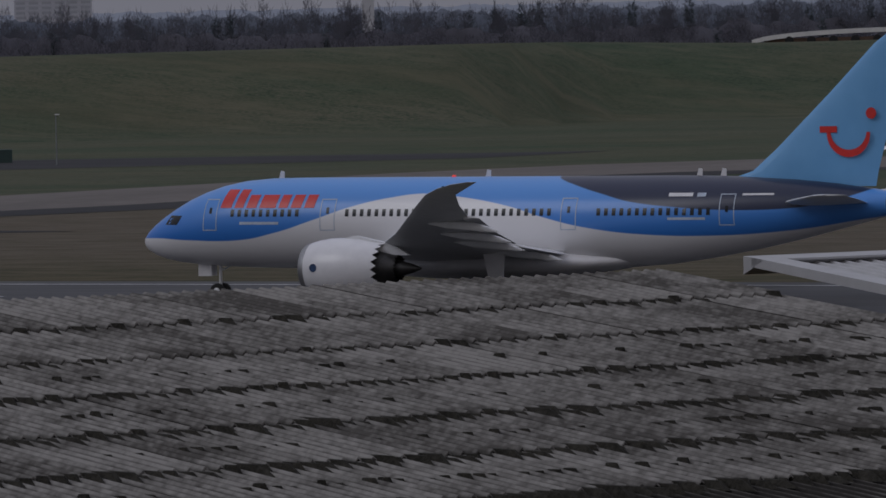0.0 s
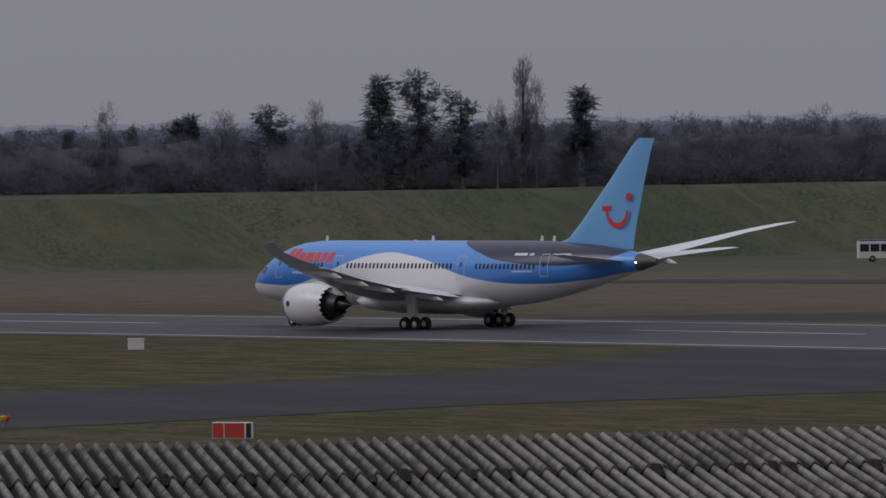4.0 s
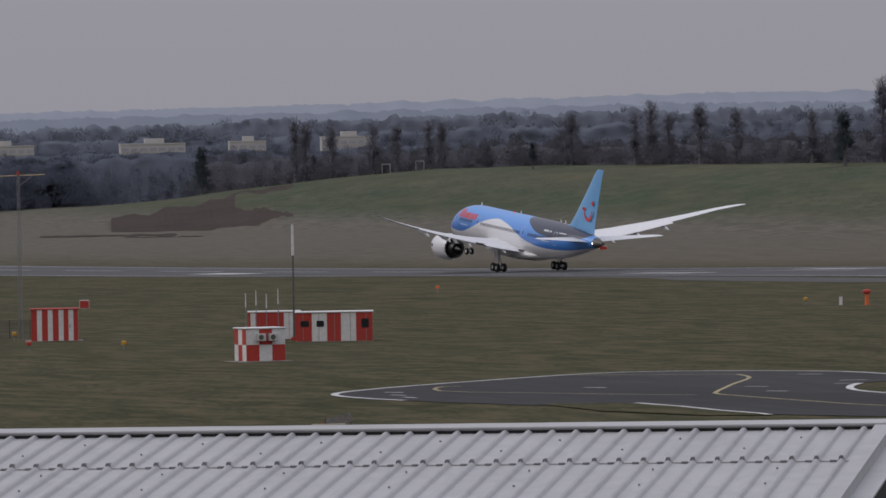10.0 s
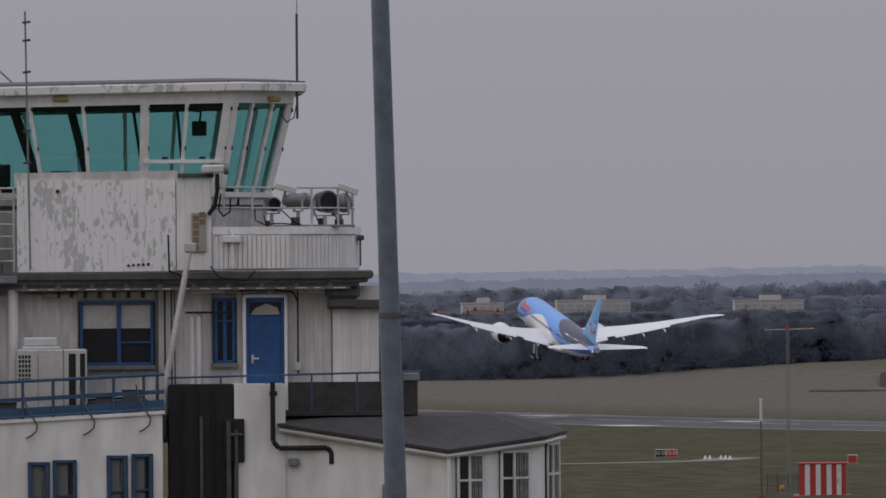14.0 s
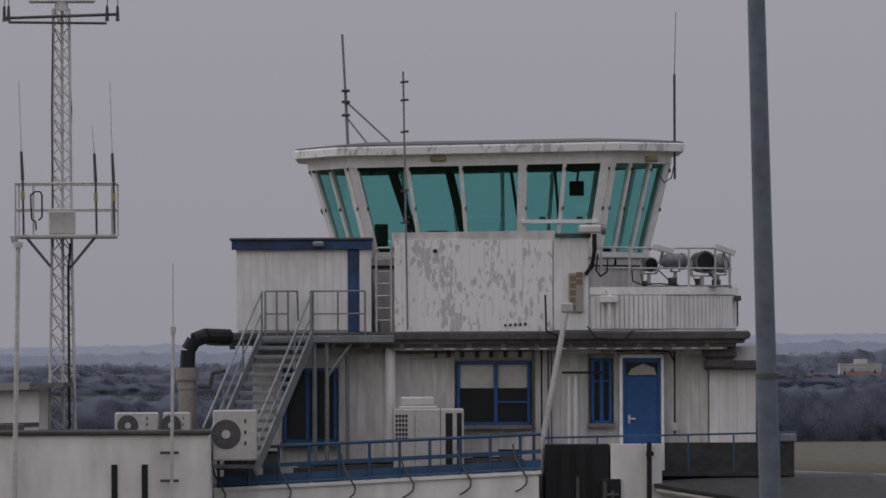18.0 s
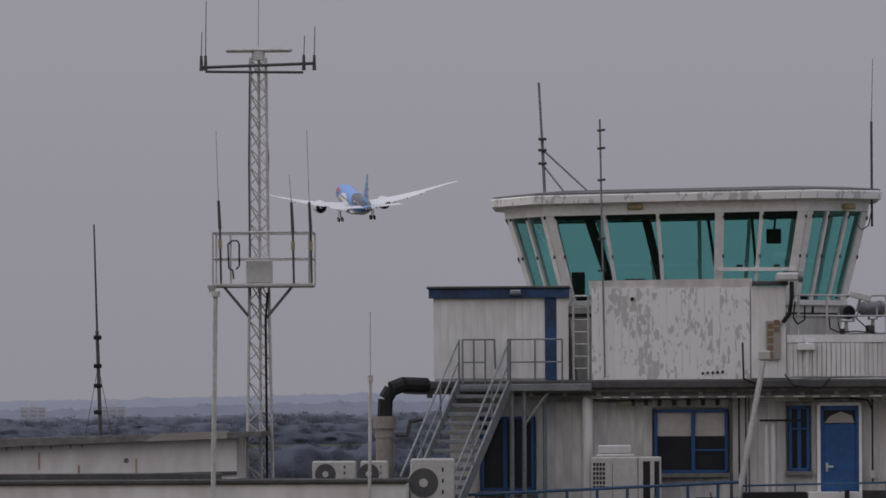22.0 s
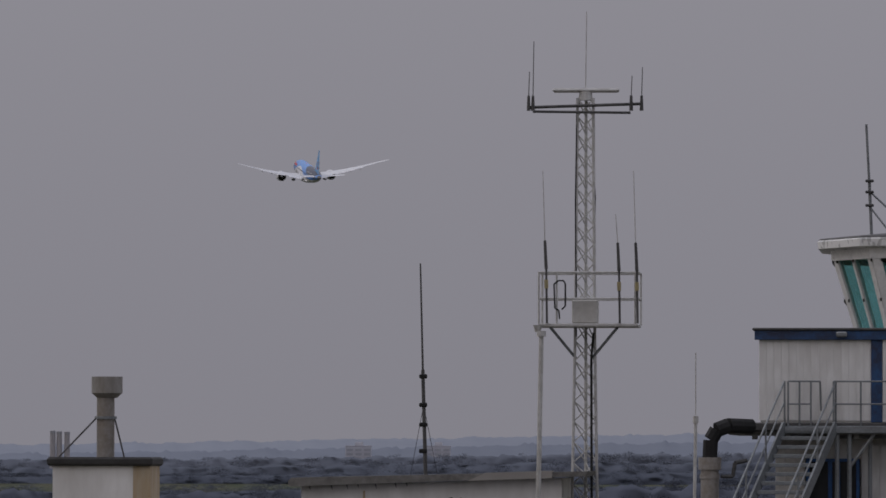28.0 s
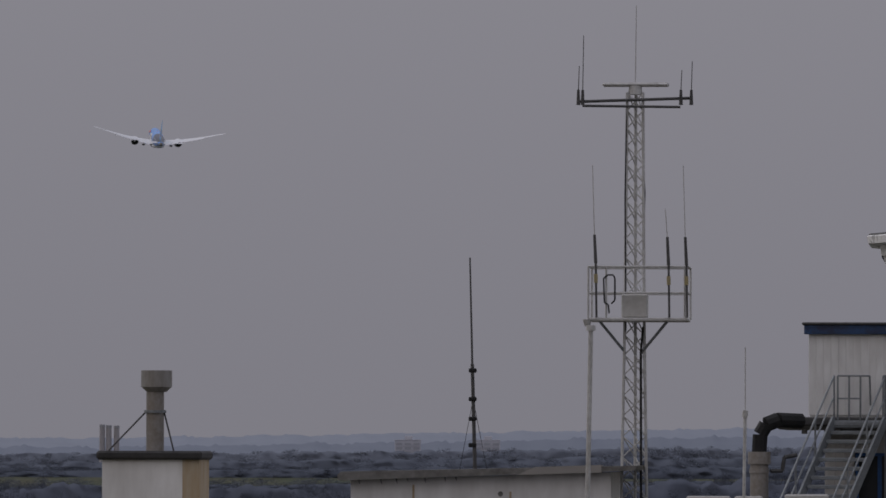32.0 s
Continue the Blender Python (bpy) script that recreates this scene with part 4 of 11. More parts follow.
pane_mesh = {}
for side in (1, -1):
    for x0, count in ((20.2, 10), (11.5, 28), (-6.9, 15)):
        for i in range(count):
            x = x0 - i * 0.55
            key = (side, round(hull_half(x, 5.75), 2))
            if key not in pane_mesh:
                m = patch(0.13, -0.13, 5.52, 5.98, side, n=3)
                m.v = [(vx, side * (hull_half(x, vz) + 0.012), vz) for vx, vy, vz in m.v]
                pane_mesh[key] = m.data("cabin_window")
                pane_mesh[key].materials.append(M["pane"])
            part("cabin_window", pane_mesh[key], M["pane"], jet, m=pose(x, 0, 0))
    for x in (22.0, 12.95, -4.75, -15.85):
        w, z0, z1 = (0.56, 4.6, 6.65) if x != -15.85 else (0.52, 4.85, 6.85)
        t = 0.06
        m = Mesh()
        for a, b, c, d in ((x - w, x - w + t, z0, z1), (x + w - t, x + w, z0, z1), (x - w, x + w, z0, z0 + t), (x - w, x + w, z1 - t, z1)):
            pm = patch(b, a, c, d, side, 0.014, 6)
            m.add(pm.v, pm.f)
        d_ob = part("cabin_door", m, M["jet_line"], jet, "pale outline of a cabin door")
        part("door_window", patch(x + 0.1, x - 0.1, 5.7, 6.1, side, 0.014, 3), M["pane"], d_ob)
    # lettering blocks in red, pale and white
    x = 21.25
    for w, h in ((0.90, 1.18), (0.70, 1.18), (0.78, 0.84), (1.22, 0.84), (0.68, 0.84), (0.78, 0.84), (0.74, 0.84)):
        part("title_block", patch(x, x - w, 6.08, 6.08 + h, side, 0.015, 8, slant=-0.2 * h), M["jet_red"], jet, "red slanted title block")
        x -= w + 0.24
    part("name_bar", patch(19.6, 16.6, 5.0, 5.18, side, 0.014, 2), M["jet_line"], jet, "pale name bar")
    part("registration_bar", patch(-11.7, -13.4, 6.70, 6.92, side, 0.014, 2), M["jet_white"], jet, "white marking bar")
    part("flag_bar", patch(-13.7, -14.3, 6.68, 6.92, side, 0.014, 2), M["jet_line"], jet, "small pale flag block")
    part("type_bar", patch(-16.8, -18.9, 6.74, 6.86, side, 0.014, 2), M["jet_white"], jet, "white marking bar")
    part("slogan_bar", patch(-11.8, -14.4, 5.22, 5.38, side, 0.014, 2), M["jet_line"], jet, "pale marking bar")
    part("cockpit_side_window", patch(26.0, 24.85, 4.95, 5.55, side, 0.012, 4, slant=-0.35), M["pane"], jet, "dark cockpit side window")
    part("cockpit_windscreen", Mesh().add([(26.45, side * 0.06, 5.33), (26.2, side * 1.0, 5.02), (25.5, side * 1.1, 5.75), (25.75, side * 0.06, 5.93)], [(0, 1, 2, 3)]), M["pane"], jet, "dark windscreen")
for x in (18.2, 2.8, -12.5, -14.2):
    part("blade_aerial", Mesh().prism([(x, 7.6), (x - 0.5, 7.6), (x - 0.5, 8.35), (x - 0.25, 8.4)], 1, -0.03, 0.03), M["jet_white"], jet, "white blade aerial")
part("beacon_dome", Mesh().cbox(4.9, -0.12, 7.9, 5.15, 0.12, 8.05, 0.05), M["beacon"], jet, "red anti-collision beacon")
part("tail_light", Mesh().cbox(-26.55, 0.8, 6.03, -26.43, 0.93, 6.12, 0.02), M["lamp_white"], jet, "white strobe light")


def wheel_mesh(r, w):
    n = 20
    ring = lambda rr, y: [(rr * math.cos(2 * math.pi * i / n), y, rr * math.sin(2 * math.pi * i / n)) for i in range(n)]
    t = Mesh().loft([ring(r * 0.55, -w * 0.4), ring(r * 0.9, -w / 2), ring(r, -w * 0.3), ring(r, w * 0.3), ring(r * 0.9, w / 2), ring(r * 0.55, w * 0.4)])
    return t.data("tyre", True), Mesh().loft([ring(r * 0.5, -w * 0.45), ring(r * 0.45, w * 0.45)]).data("rim", True)


big_tyre, big_rim = wheel_mesh(0.635, 0.48)
nose_tyre, nose_rim = wheel_mesh(0.51, 0.38)
for me, ma in ((big_tyre, M["tyre"]), (nose_tyre, M["tyre"]), (big_rim, M["jet_grey"]), (nose_rim, M["jet_grey"])):
    me.materials.append(ma)
gears = []
for side in (1, -1):
    gear = part("main_gear_leg", Mesh().tube((0, 0, 0), (-0.15, side * -0.2, -2.6), 0.19, 0.17, 12).tube((0.1, 0, -0.6), (1.4, side * -0.9, 0.2), 0.09, 0.09, 8).bar((0.85, 0, -2.62), (-1.0, 0, -2.62), 0.24, 0.26).tube((0.75, -0.62, -2.62), (0.75, 0.62, -2.62), 0.09, 0.09, 8).tube((-0.75, -0.62, -2.62), (-0.75, 0.62, -2.62), 0.09, 0.09, 8), M["jet_grey"], jet, "grey main gear leg and bogie", m=pose(0, side * 4.9, 3.25))
    part("gear_door", Mesh().prism([(0.9, 0.1), (-0.75, 0.1), (-0.55, -1.75), (0.45, -1.9)], 1, side * 0.42, side * 0.47), M["jet_white"], gear, "white gear door")
    for dx in (0.75, -0.75):
        for dy in (0.55, -0.55):
            part("tyre", big_tyre, None, gear, m=pose(dx, dy, -2.615))
            part("rim", big_rim, None, gear, m=pose(dx, dy, -2.615))
    gears.append(gear)
nose_gear = part("nose_gear_leg", Mesh().tube((0, 0, 0), (0.05, 0, -1.75), 0.12, 0.1, 10).tube((0, 0, -0.4), (-1.2, 0, 0.1), 0.06, 0.06, 8).tube((0.05, -0.45, -1.74), (0.05, 0.45, -1.74), 0.06, 0.06, 8), M["jet_grey"], jet, "grey nose gear leg", m=pose(22.73, 0, 2.25))
for dy in (0.4, -0.4):
    part("tyre", nose_tyre, None, nose_gear, m=pose(0.05, dy, -1.74))
    part("rim", nose_rim, None, nose_gear, m=pose(0.05, dy, -1.74))
    part("gear_door", Mesh().box(0.5, dy * 0.9 - 0.015, -0.75, 1.5, dy * 0.9 + 0.015, 0.1), M["jet_white"], nose_gear, "white nose gear door")

# ---- roofs below the terrace; all share one building grid ----
GRID = 59.0


def on_grid(r, v, z=0.0):
    """A frame on the building grid: r metres to the right, v away from the terrace."""
    a = radians(GRID)
    return Matrix.Translation((r * math.cos(a) - v * math.sin(a), r * math.sin(a) + v * math.cos(a), z)) @ pose(0, 0, 0, 0, 0, GRID)


PITCH = math.tan(radians(5.6))
# corrugated cement sheets: six waves each, lapped row over row
SHEET_W, ROW, WAVE = 1.022, 2.15, 0.146


def wave_sheet(width, length, wave, depth, thick, n_per=6):
    m = Mesh()
    n = int(round(width / wave)) * n_per
    prof = []
    for i in range(n + 1):
        x = width * i / n
        h = depth / 2 * math.cos(2 * math.pi * x / wave)
        prof.append((x, h))
    top = [[(x, v, h + v * (PITCH - 0.014) + 0.03) for x, h in prof] for v in (0.0, length)]
    m.loft(top, cap=False, closed=False)
    m.loft([[(x, 0.0, h + 0.03) for x, h in prof], [(x, 0.0, h + 0.03 - thick) for x, h in prof]], cap=False, closed=False)
    return m


RIDGE_V, RIDGE_Z, TILT = 65.0, 13.80, 0.0031
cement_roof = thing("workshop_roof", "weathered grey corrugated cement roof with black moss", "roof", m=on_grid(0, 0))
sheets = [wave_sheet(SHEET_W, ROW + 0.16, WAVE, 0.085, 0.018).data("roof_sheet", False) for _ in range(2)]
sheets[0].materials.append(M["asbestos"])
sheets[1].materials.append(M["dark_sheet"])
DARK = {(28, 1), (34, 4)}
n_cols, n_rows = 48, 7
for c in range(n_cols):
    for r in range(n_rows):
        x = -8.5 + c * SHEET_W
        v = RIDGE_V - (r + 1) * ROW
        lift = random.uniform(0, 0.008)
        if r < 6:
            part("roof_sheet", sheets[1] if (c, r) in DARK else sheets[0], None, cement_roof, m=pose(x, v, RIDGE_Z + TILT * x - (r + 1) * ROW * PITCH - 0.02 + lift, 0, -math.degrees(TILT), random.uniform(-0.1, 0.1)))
rest = Mesh()
for c in range(n_cols):
    s = wave_sheet(SHEET_W, 7.0, WAVE, 0.085, 0.018, 4)
    rest.add([(x - 8.5 + c * SHEET_W, y + RIDGE_V - 6 * ROW - 6.9, z + RIDGE_Z + TILT * c - (6 * ROW + 6.9) * PITCH) for x, y, z in s.v], s.f)
part("lower_sheets", rest, M["asbestos"], cement_roof, "lower corrugated sheets")
under = Mesh()
x0, x1, e0 = -8.5, -8.5 + n_cols * SHEET_W, RIDGE_V - 16.6
under.prism([(e0, 0), (e0, RIDGE_Z - 16.6 * PITCH - 0.1), (RIDGE_V, RIDGE_Z - 0.10), (RIDGE_V + 14, RIDGE_Z - 14 * PITCH - 0.1), (RIDGE_V + 14, 0)], 0, x0 + 0.1, x1 - 0.1)
part("workshop_walls", under, M["brown_wall"], cement_roof, "brown brick walls under the roof")
# moss clumps that fill the valleys along the laps
for r in (1, 2, 2.5, 3, 3.5, 4, 4.5, 5, 5.5, 6, 7):
    for c0 in range(0, n_cols, 4):
        m = Mesh()
        for i in range(4 * 7):
            x = -8.5 + c0 * SHEET_W + (i + 0.5) * WAVE
            heavy = 1.1 if (x > 22 and r >= 3) else 0.75 if x > 22 else 0.45
            if r != int(r):
                heavy = 0.7 if x > 20 else 0.06
            heavy *= 0.55 + 0.9 * abs(noise.noise(Vector((x * 0.35, r * 3.1, 0)))) + (0.3 if x > 22 and r >= 4 else 0)
            if x > 20 and r in (3, 4, 5, 6):
                heavy = 1.5
            if (r, int((x + 8.5) / SHEET_W)) in ((1, 30), (2, 27), (1, 29), (1, 35), (1, 36)):
                heavy = 2.0
            if random.random() > heavy:
                continue
            v = RIDGE_V - r * ROW + random.uniform(-0.06, 0.04)
            z = RIDGE_Z + TILT * x + (v - RIDGE_V) * PITCH - 0.035
            ln, w, h = random.uniform(0.10, 0.34) * (0.5 if r != int(r) else 1.5 if x > 20 and r >= 4 else 1), random.uniform(0.05, 0.085), random.uniform(0.05, 0.10)
            pts = [(x + w * math.cos(a) * random.uniform(0.8, 1.2), v + ln * math.sin(a) * random.uniform(0.8, 1.2), z) for a in np.linspace(0, 2 * math.pi, 8)[:-1]]
            k = len(m.v)
            m.v += pts + [(px * 0.55 + x * 0.45, py * 0.55 + v * 0.45, z + h) for px, py, _ in pts]
            m.f += [(k + q, k + (q + 1) % 7, k + 7 + (q + 1) % 7, k + 7 + q) for q in range(7)] + [tuple(range(k + 7, k + 14))]
        if m.v:
            tagged(part("moss", m, M["moss"], cement_roof, "black moss along the sheet laps"), kind="stuff")

# pale trapezoidal steel roof
W_V, W_Z, RIB = 51.0, 14.43, 0.333
steel_roof = thing("store_roof", "pale coated steel roof with raised ribs", "roof", m=on_grid(0, 0))
RIGHT_END = -5.1


def rib_sheet(length):
    prof = [(x + k * RIB / 2, z) for k in (0, 1) for x, z in ((0, 0), (0.05, 0), (0.064, 0.02), (0.078, 0.027), (0.092, 0.02), (0.106, 0))] + [(RIB, 0)]
    m = Mesh().loft([[(x, v, z + v * PITCH) for x, z in prof] for v in (0, length)], cap=False, closed=False)
    m.loft([[(x, 0, z) for x, z in prof], [(x, 0, z - 0.006) for x, z in prof]], cap=False, closed=False)
    return m


for r, (v0, ln) in enumerate(((W_V - 1.55, 1.6), (W_V - 3.6, 2.1), (W_V - 5.7, 2.15))):
    me = rib_sheet(ln).data("rib_sheet")
    me.materials.append(M["white_metal"])
    for c in range(44):
        part("rib_sheet", me, None, steel_roof, m=pose(RIGHT_END - 0.11 - (c + 1) * RIB, v0, W_Z - 0.045 + (v0 - W_V) * PITCH - 0.008 * r))
for r, back in ((0, 1.55), (1, 3.6)):
    lap = Mesh()
    for c in range(88):
        x = RIGHT_END - 0.11 - (c + 1) * RIB / 2
        lap.cbox(x + 0.0, W_V - back - 0.015, W_Z - 0.053 - back * PITCH, x + 0.045, W_V - back + 0.02, W_Z - 0.039 - back * PITCH, 0.003)
        lap.tube((x + 0.078, W_V - back - 0.02, W_Z - 0.025 - back * PITCH), (x + 0.078, W_V - back + 0.05, W_Z - 0.02 - back * PITCH), 0.018, 0.012, 6)
    part("lap_clips", lap, M["lead"], steel_roof, "grey lap clips")
screws = Mesh()
for c in range(88):
    for v in (0.45, 0.95, 1.9, 2.6, 3.3):
        x = RIGHT_END - 0.11 - (c + 1) * RIB / 2 + 0.02
        if (c + int(v * 7)) % 5 == 0:
            screws.tube((x, W_V - v, W_Z - 0.047 - v * PITCH), (x, W_V - v, W_Z - 0.034 - v * PITCH), 0.009, 0.007, 5)
tagged(part("screws", screws, M["lead"], steel_roof, "small grey roof screws"), kind="stuff")
part("ridge_flashing", Mesh().prism([(W_V - 0.07, W_Z - 0.016), (W_V - 0.07, W_Z - 0.006), (W_V + 0.2, W_Z + 0.012), (W_V + 0.2, W_Z - 0.2)], 0, RIGHT_END - 15.2, RIGHT_END), M["white_metal"], steel_roof, "white ridge flashing")
# Black strip stands in for the shade below the flashing.
part("closure_strip", Mesh().box(RIGHT_END - 15, W_V - 0.05, W_Z - 0.07, RIGHT_END - 0.11, W_V - 0.03, W_Z - 0.012), M["dark"], steel_roof, "black strip painted as the shaded gap under the flashing")
part("verge_trim", Mesh().prism([(W_V + 0.1, W_Z + 0.0), (W_V - 6, W_Z + 0.0 - 6.1 * PITCH), (W_V - 6, W_Z - 0.10 - 6.1 * PITCH), (W_V + 0.1, W_Z - 0.10)], 0, RIGHT_END - 0.12, RIGHT_END), M["white_metal"], steel_roof, "white verge trim")
part("verge_flange", Mesh().prism([(W_V + 0.05, W_Z - 0.085), (W_V - 6, W_Z - 0.085 - 6.05 * PITCH), (W_V - 6, W_Z - 0.10 - 6.05 * PITCH), (W_V + 0.05, W_Z - 0.10)], 0, RIGHT_END, RIGHT_END + 0.15), M["white_metal"], steel_roof, "white outer flashing")
# Near-black strip along the foot of the verge trim.
part("dark_gutter", Mesh().prism([(W_V + 0.1, W_Z - 0.10), (W_V - 6, W_Z - 0.10 - 6.1 * PITCH), (W_V - 6, W_Z - 0.24 - 6.1 * PITCH), (W_V + 0.1, W_Z - 0.24)], 0, RIGHT_END - 0.1, RIGHT_END - 0.02), M["dark"], steel_roof)
# Walls coloured near black as shade, so no light wedge shows.
part("store_walls", Mesh().prism([(W_V - 6, 0), (W_V - 6, W_Z - 0.2 - 6 * PITCH), (W_V, W_Z - 0.2), (W_V + 8, W_Z - 0.9), (W_V + 8, 0)], 0, RIGHT_END - 15.1, RIGHT_END - 0.36), M["dark"], steel_roof, "store walls blackened as shade beneath the roof")

# teal shed with a mansard roof and a ridge vent
SHED_D = 150.0
shed = thing("teal_shed", "teal blue steel shed with cream sheeting and tan roof", "shed", m=on_grid(0, 0))

V0, V1 = SHED_D, SHED_D + 15
prof = [(-12.6, 10.30), (-12.06, 10.88), (-7.1, 11.47), (-2.33, 11.0), (-1.55, 10.2)]
inner = [(-12.2, 10.1), (-11.8, 10.48), (-7.1, 11.08), (-2.55, 10.64), (-1.95, 10.1)]
fascia = Mesh()
for (a, b), (c, d) in zip(zip(prof, prof[1:]), zip(inner, inner[1:])):
    fascia.add([(p[0], v, p[1]) for v in (V0 - 0.15, V0 + 0.1) for p in (a, b, d, c)], [(0, 1, 2, 3), (7, 6, 5, 4), (0, 4, 5, 1), (2, 6, 7, 3)])
part("fascia", fascia, M["blue_clad"], shed, "teal blue fascia")
part("corner_post", Mesh().cbox(-7.30, V0 - 0.22, 0, -6.68, V0 + 0.1, 11.42, 0.02), M["blue_clad"], shed, "teal blue post")
part("post_flank", Mesh().cbox(-7.85, V0 - 0.10, 0, -6.35, V0 + 0.05, 11.35, 0.02), M["blue_clad"], shed, "teal blue panel")
x = -12.2
while x < -1.9:
    part("wall_sheet", Mesh().loft([[(x, V0 + 0.06, z), (x + 0.07, V0 + 0.0, z), (x + 0.26, V0 + 0.0, z), (x + 0.33, V0 + 0.06, z), (x + 0.36, V0 + 0.06, z)] for z in (0, 10.12 + 0.96 * ease(-12.3, -7.1, x) - 0.9 * ease(-7.1, -1.9, x))], cap=False, closed=False), M["cream_clad"], shed, "cream profiled wall sheet")
    x += 0.36
part("back_body", Mesh().prism([(-12.55, 0), (-12.55, 10.2), (-12.0, 10.8), (-7.1, 11.38), (-2.4, 10.92), (-1.6, 10.1), (-1.6, 0)], 1, V0 + 0.08, V1), M["cream_clad"], shed, "cream shed walls")
for k, (a, b) in enumerate(zip(prof[1:-1], prof[2:])):
    n = 5
    for i in range(n):
        t0, t1 = i / n, (i + 1) / n
        pa = (a[0] + (b[0] - a[0]) * t0, a[1] + (b[1] - a[1]) * t0)
        pb = (a[0] + (b[0] - a[0]) * t1 - 0.006 * (1 if b[0] > a[0] else -1), a[1] + (b[1] - a[1]) * t1)
        z = 0.03
        part("roof_panel", Mesh().add([(pa[0], V0 - 0.1, pa[1] + z), (pb[0], V0 - 0.1, pb[1] + z), (pb[0], V1, pb[1] + z), (pa[0], V1, pa[1] + z), (pa[0], V0 - 0.1, pa[1] - 0.02), (pb[0], V0 - 0.1, pb[1] - 0.02), (pb[0], V1, pb[1] - 0.02), (pa[0], V1, pa[1] - 0.02)], [(0, 1, 2, 3), (4, 5, 1, 0), (1, 5, 6, 2), (0, 3, 7, 4)]), M["tan_roof"], shed)
part("hip_sheet", Mesh().add([(-2.0, V0 + 0.6, 10.85), (-0.9, V0 + 0.6, 9.6), (-0.9, V1, 9.6), (-2.0, V1, 10.85)], [(0, 1, 2, 3)]), M["tan_roof"], shed, "tan steep side roof")
part("hip_flashing", Mesh().add([(-2.40, V0 - 0.12, 11.05), (-1.50, V0 - 0.12, 10.2), (-0.85, V0 + 0.62, 9.58), (-2.0, V0 + 0.62, 10.88)], [(0, 1, 2, 3)]), M["lead"], shed, "grey flashing")
part("eave_flashing", Mesh().bar((-2.05, V0 + 0.3, 11.02), (-1.95, V1 + 0.2, 11.02), 0.3, 0.04), M["lead"], shed, "grey flashing")
part("ridge_vent", Mesh().cbox(-7.32, V0 - 0.5, 11.74, -6.45, V1 + 0.5, 11.80, 0.02).box(-7.2, V0 - 0.05, 11.42, -6.6, V1, 11.72), M["lead"], shed, "pale grey ridge ventilator")
part("vent_mouth", Mesh().box(-7.3, V0 - 0.2, 11.48, -6.5, V0 - 0.15, 11.72), M["dark"], shed)

# end of another pale ribbed roof beyond the cement one
pale_roof = thing("loading_bay_roof", "pale ribbed steel roof beyond the cement roof", "roof", m=on_grid(0, 0))
me = rib_sheet(7.0).data("rib_sheet")
me.materials.append(M["white_metal"])
for c in range(30):
    part("rib_sheet", me, None, pale_roof, m=pose(41.3 + c * RIB, 57.0, 14.0 - 7.0 * PITCH))
part("edge_flashing", Mesh().prism([(64.05, 14.08), (57, 14.08 - 7 * PITCH), (57, 13.98 - 7 * PITCH), (64.05, 13.98)], 0, 41.0, 41.3), M["white_metal"], pale_roof, "white edge flashing")
part("ridge_flashing", Mesh().prism([(63.85, 14.04), (63.85, 14.06), (64.2, 14.09), (64.2, 13.9)], 0, 41.0, 51.5), M["white_metal"], pale_roof, "white ridge flashing")
part("wall", Mesh().box(41.5, 57.5, 0, 51.4, 64, 13.2), M["brown_wall"], pale_roof)

# ---- the old control tower and the roofs round it; local x to the right, y away, z up ----
TW = facing(77, 165)
tower = thing("control_tower", "old white airport control tower with green glass cab", "control tower", m=TW)


def boards(x0, x1, z0, z1, v, name, material, parent, pitch=0.16, label="", limit=60):
    """Upright cladding boards with recessed joints."""
    back = part(name + "_backing", Mesh().box(x0, v + 0.03, z0, x1, v + 0.09, z1), material, parent)
    n = max(1, int((x1 - x0) / pitch))
    w = (x1 - x0) / n
    me = Mesh().prism([(0.004, v + 0.03), (0.010, v + 0.021), (w - 0.010, v + 0.021), (w - 0.004, v + 0.03)], 2, z0, z1).data(name)
    me.materials.append(material)
    for i in range(n):
        part(name, me, None, back, label, m=pose(x0 + i * w, random.uniform(-0.004, 0.004), 0))


# plan of the cab, counted round from the front left corner
CAB = [(-1.98, 0.0), (3.84, 0.0), (5.22, 1.75), (5.22, 5.2), (3.84, 6.9), (-1.98, 6.9), (-2.86, 5.2), (-2.86, 1.75)]
CX, CY = 1.55, 3.3
Z_SILL, Z_HEAD = 18.95, 20.93


def ring_at(k, grow=0.0):
    """The cab's plan, k from sill (0) to head (1); it leans outwards as it rises."""
    s = 0.86 + 0.14 * k
    out = []
    for x, y in CAB:
        dx, dy = x - CX, y - CY
        q = math.hypot(dx, dy)
        out.append((CX + dx * s + dx / q * grow, CY + dy * s + dy / q * grow))
    return out


part("cab_base", Mesh().loft([[(x, y, z) for x, y in ring_at(k)] for k, z in ((-0.45, 17.2), (0.0, Z_SILL))]), M["clad_lower"], tower, "grey base of the cab")
part("cab_floor", Mesh().prism(ring_at(-0.02), 2, 18.6, 18.68), M["bitumen"], tower, "dark floor of the cab")
part("cab_ceiling", Mesh().prism(ring_at(0.98), 2, 20.96, 21.0), M["clad_lower"], tower, "grey ceiling of the cab")
part("sill_band", Mesh().loft([[(x, y, z) for x, y in ring_at(k, g)] for k, g, z in ((0, 0.03, Z_SILL - 0.12), (0, 0.06, Z_SILL - 0.1), (0.03, 0.06, Z_SILL), (0.03, -0.1, Z_SILL + 0.02))], cap=False), M["frame_white"], tower, "white window sill band")
SAG = 0.016   # the old roof rises a little towards the airfield
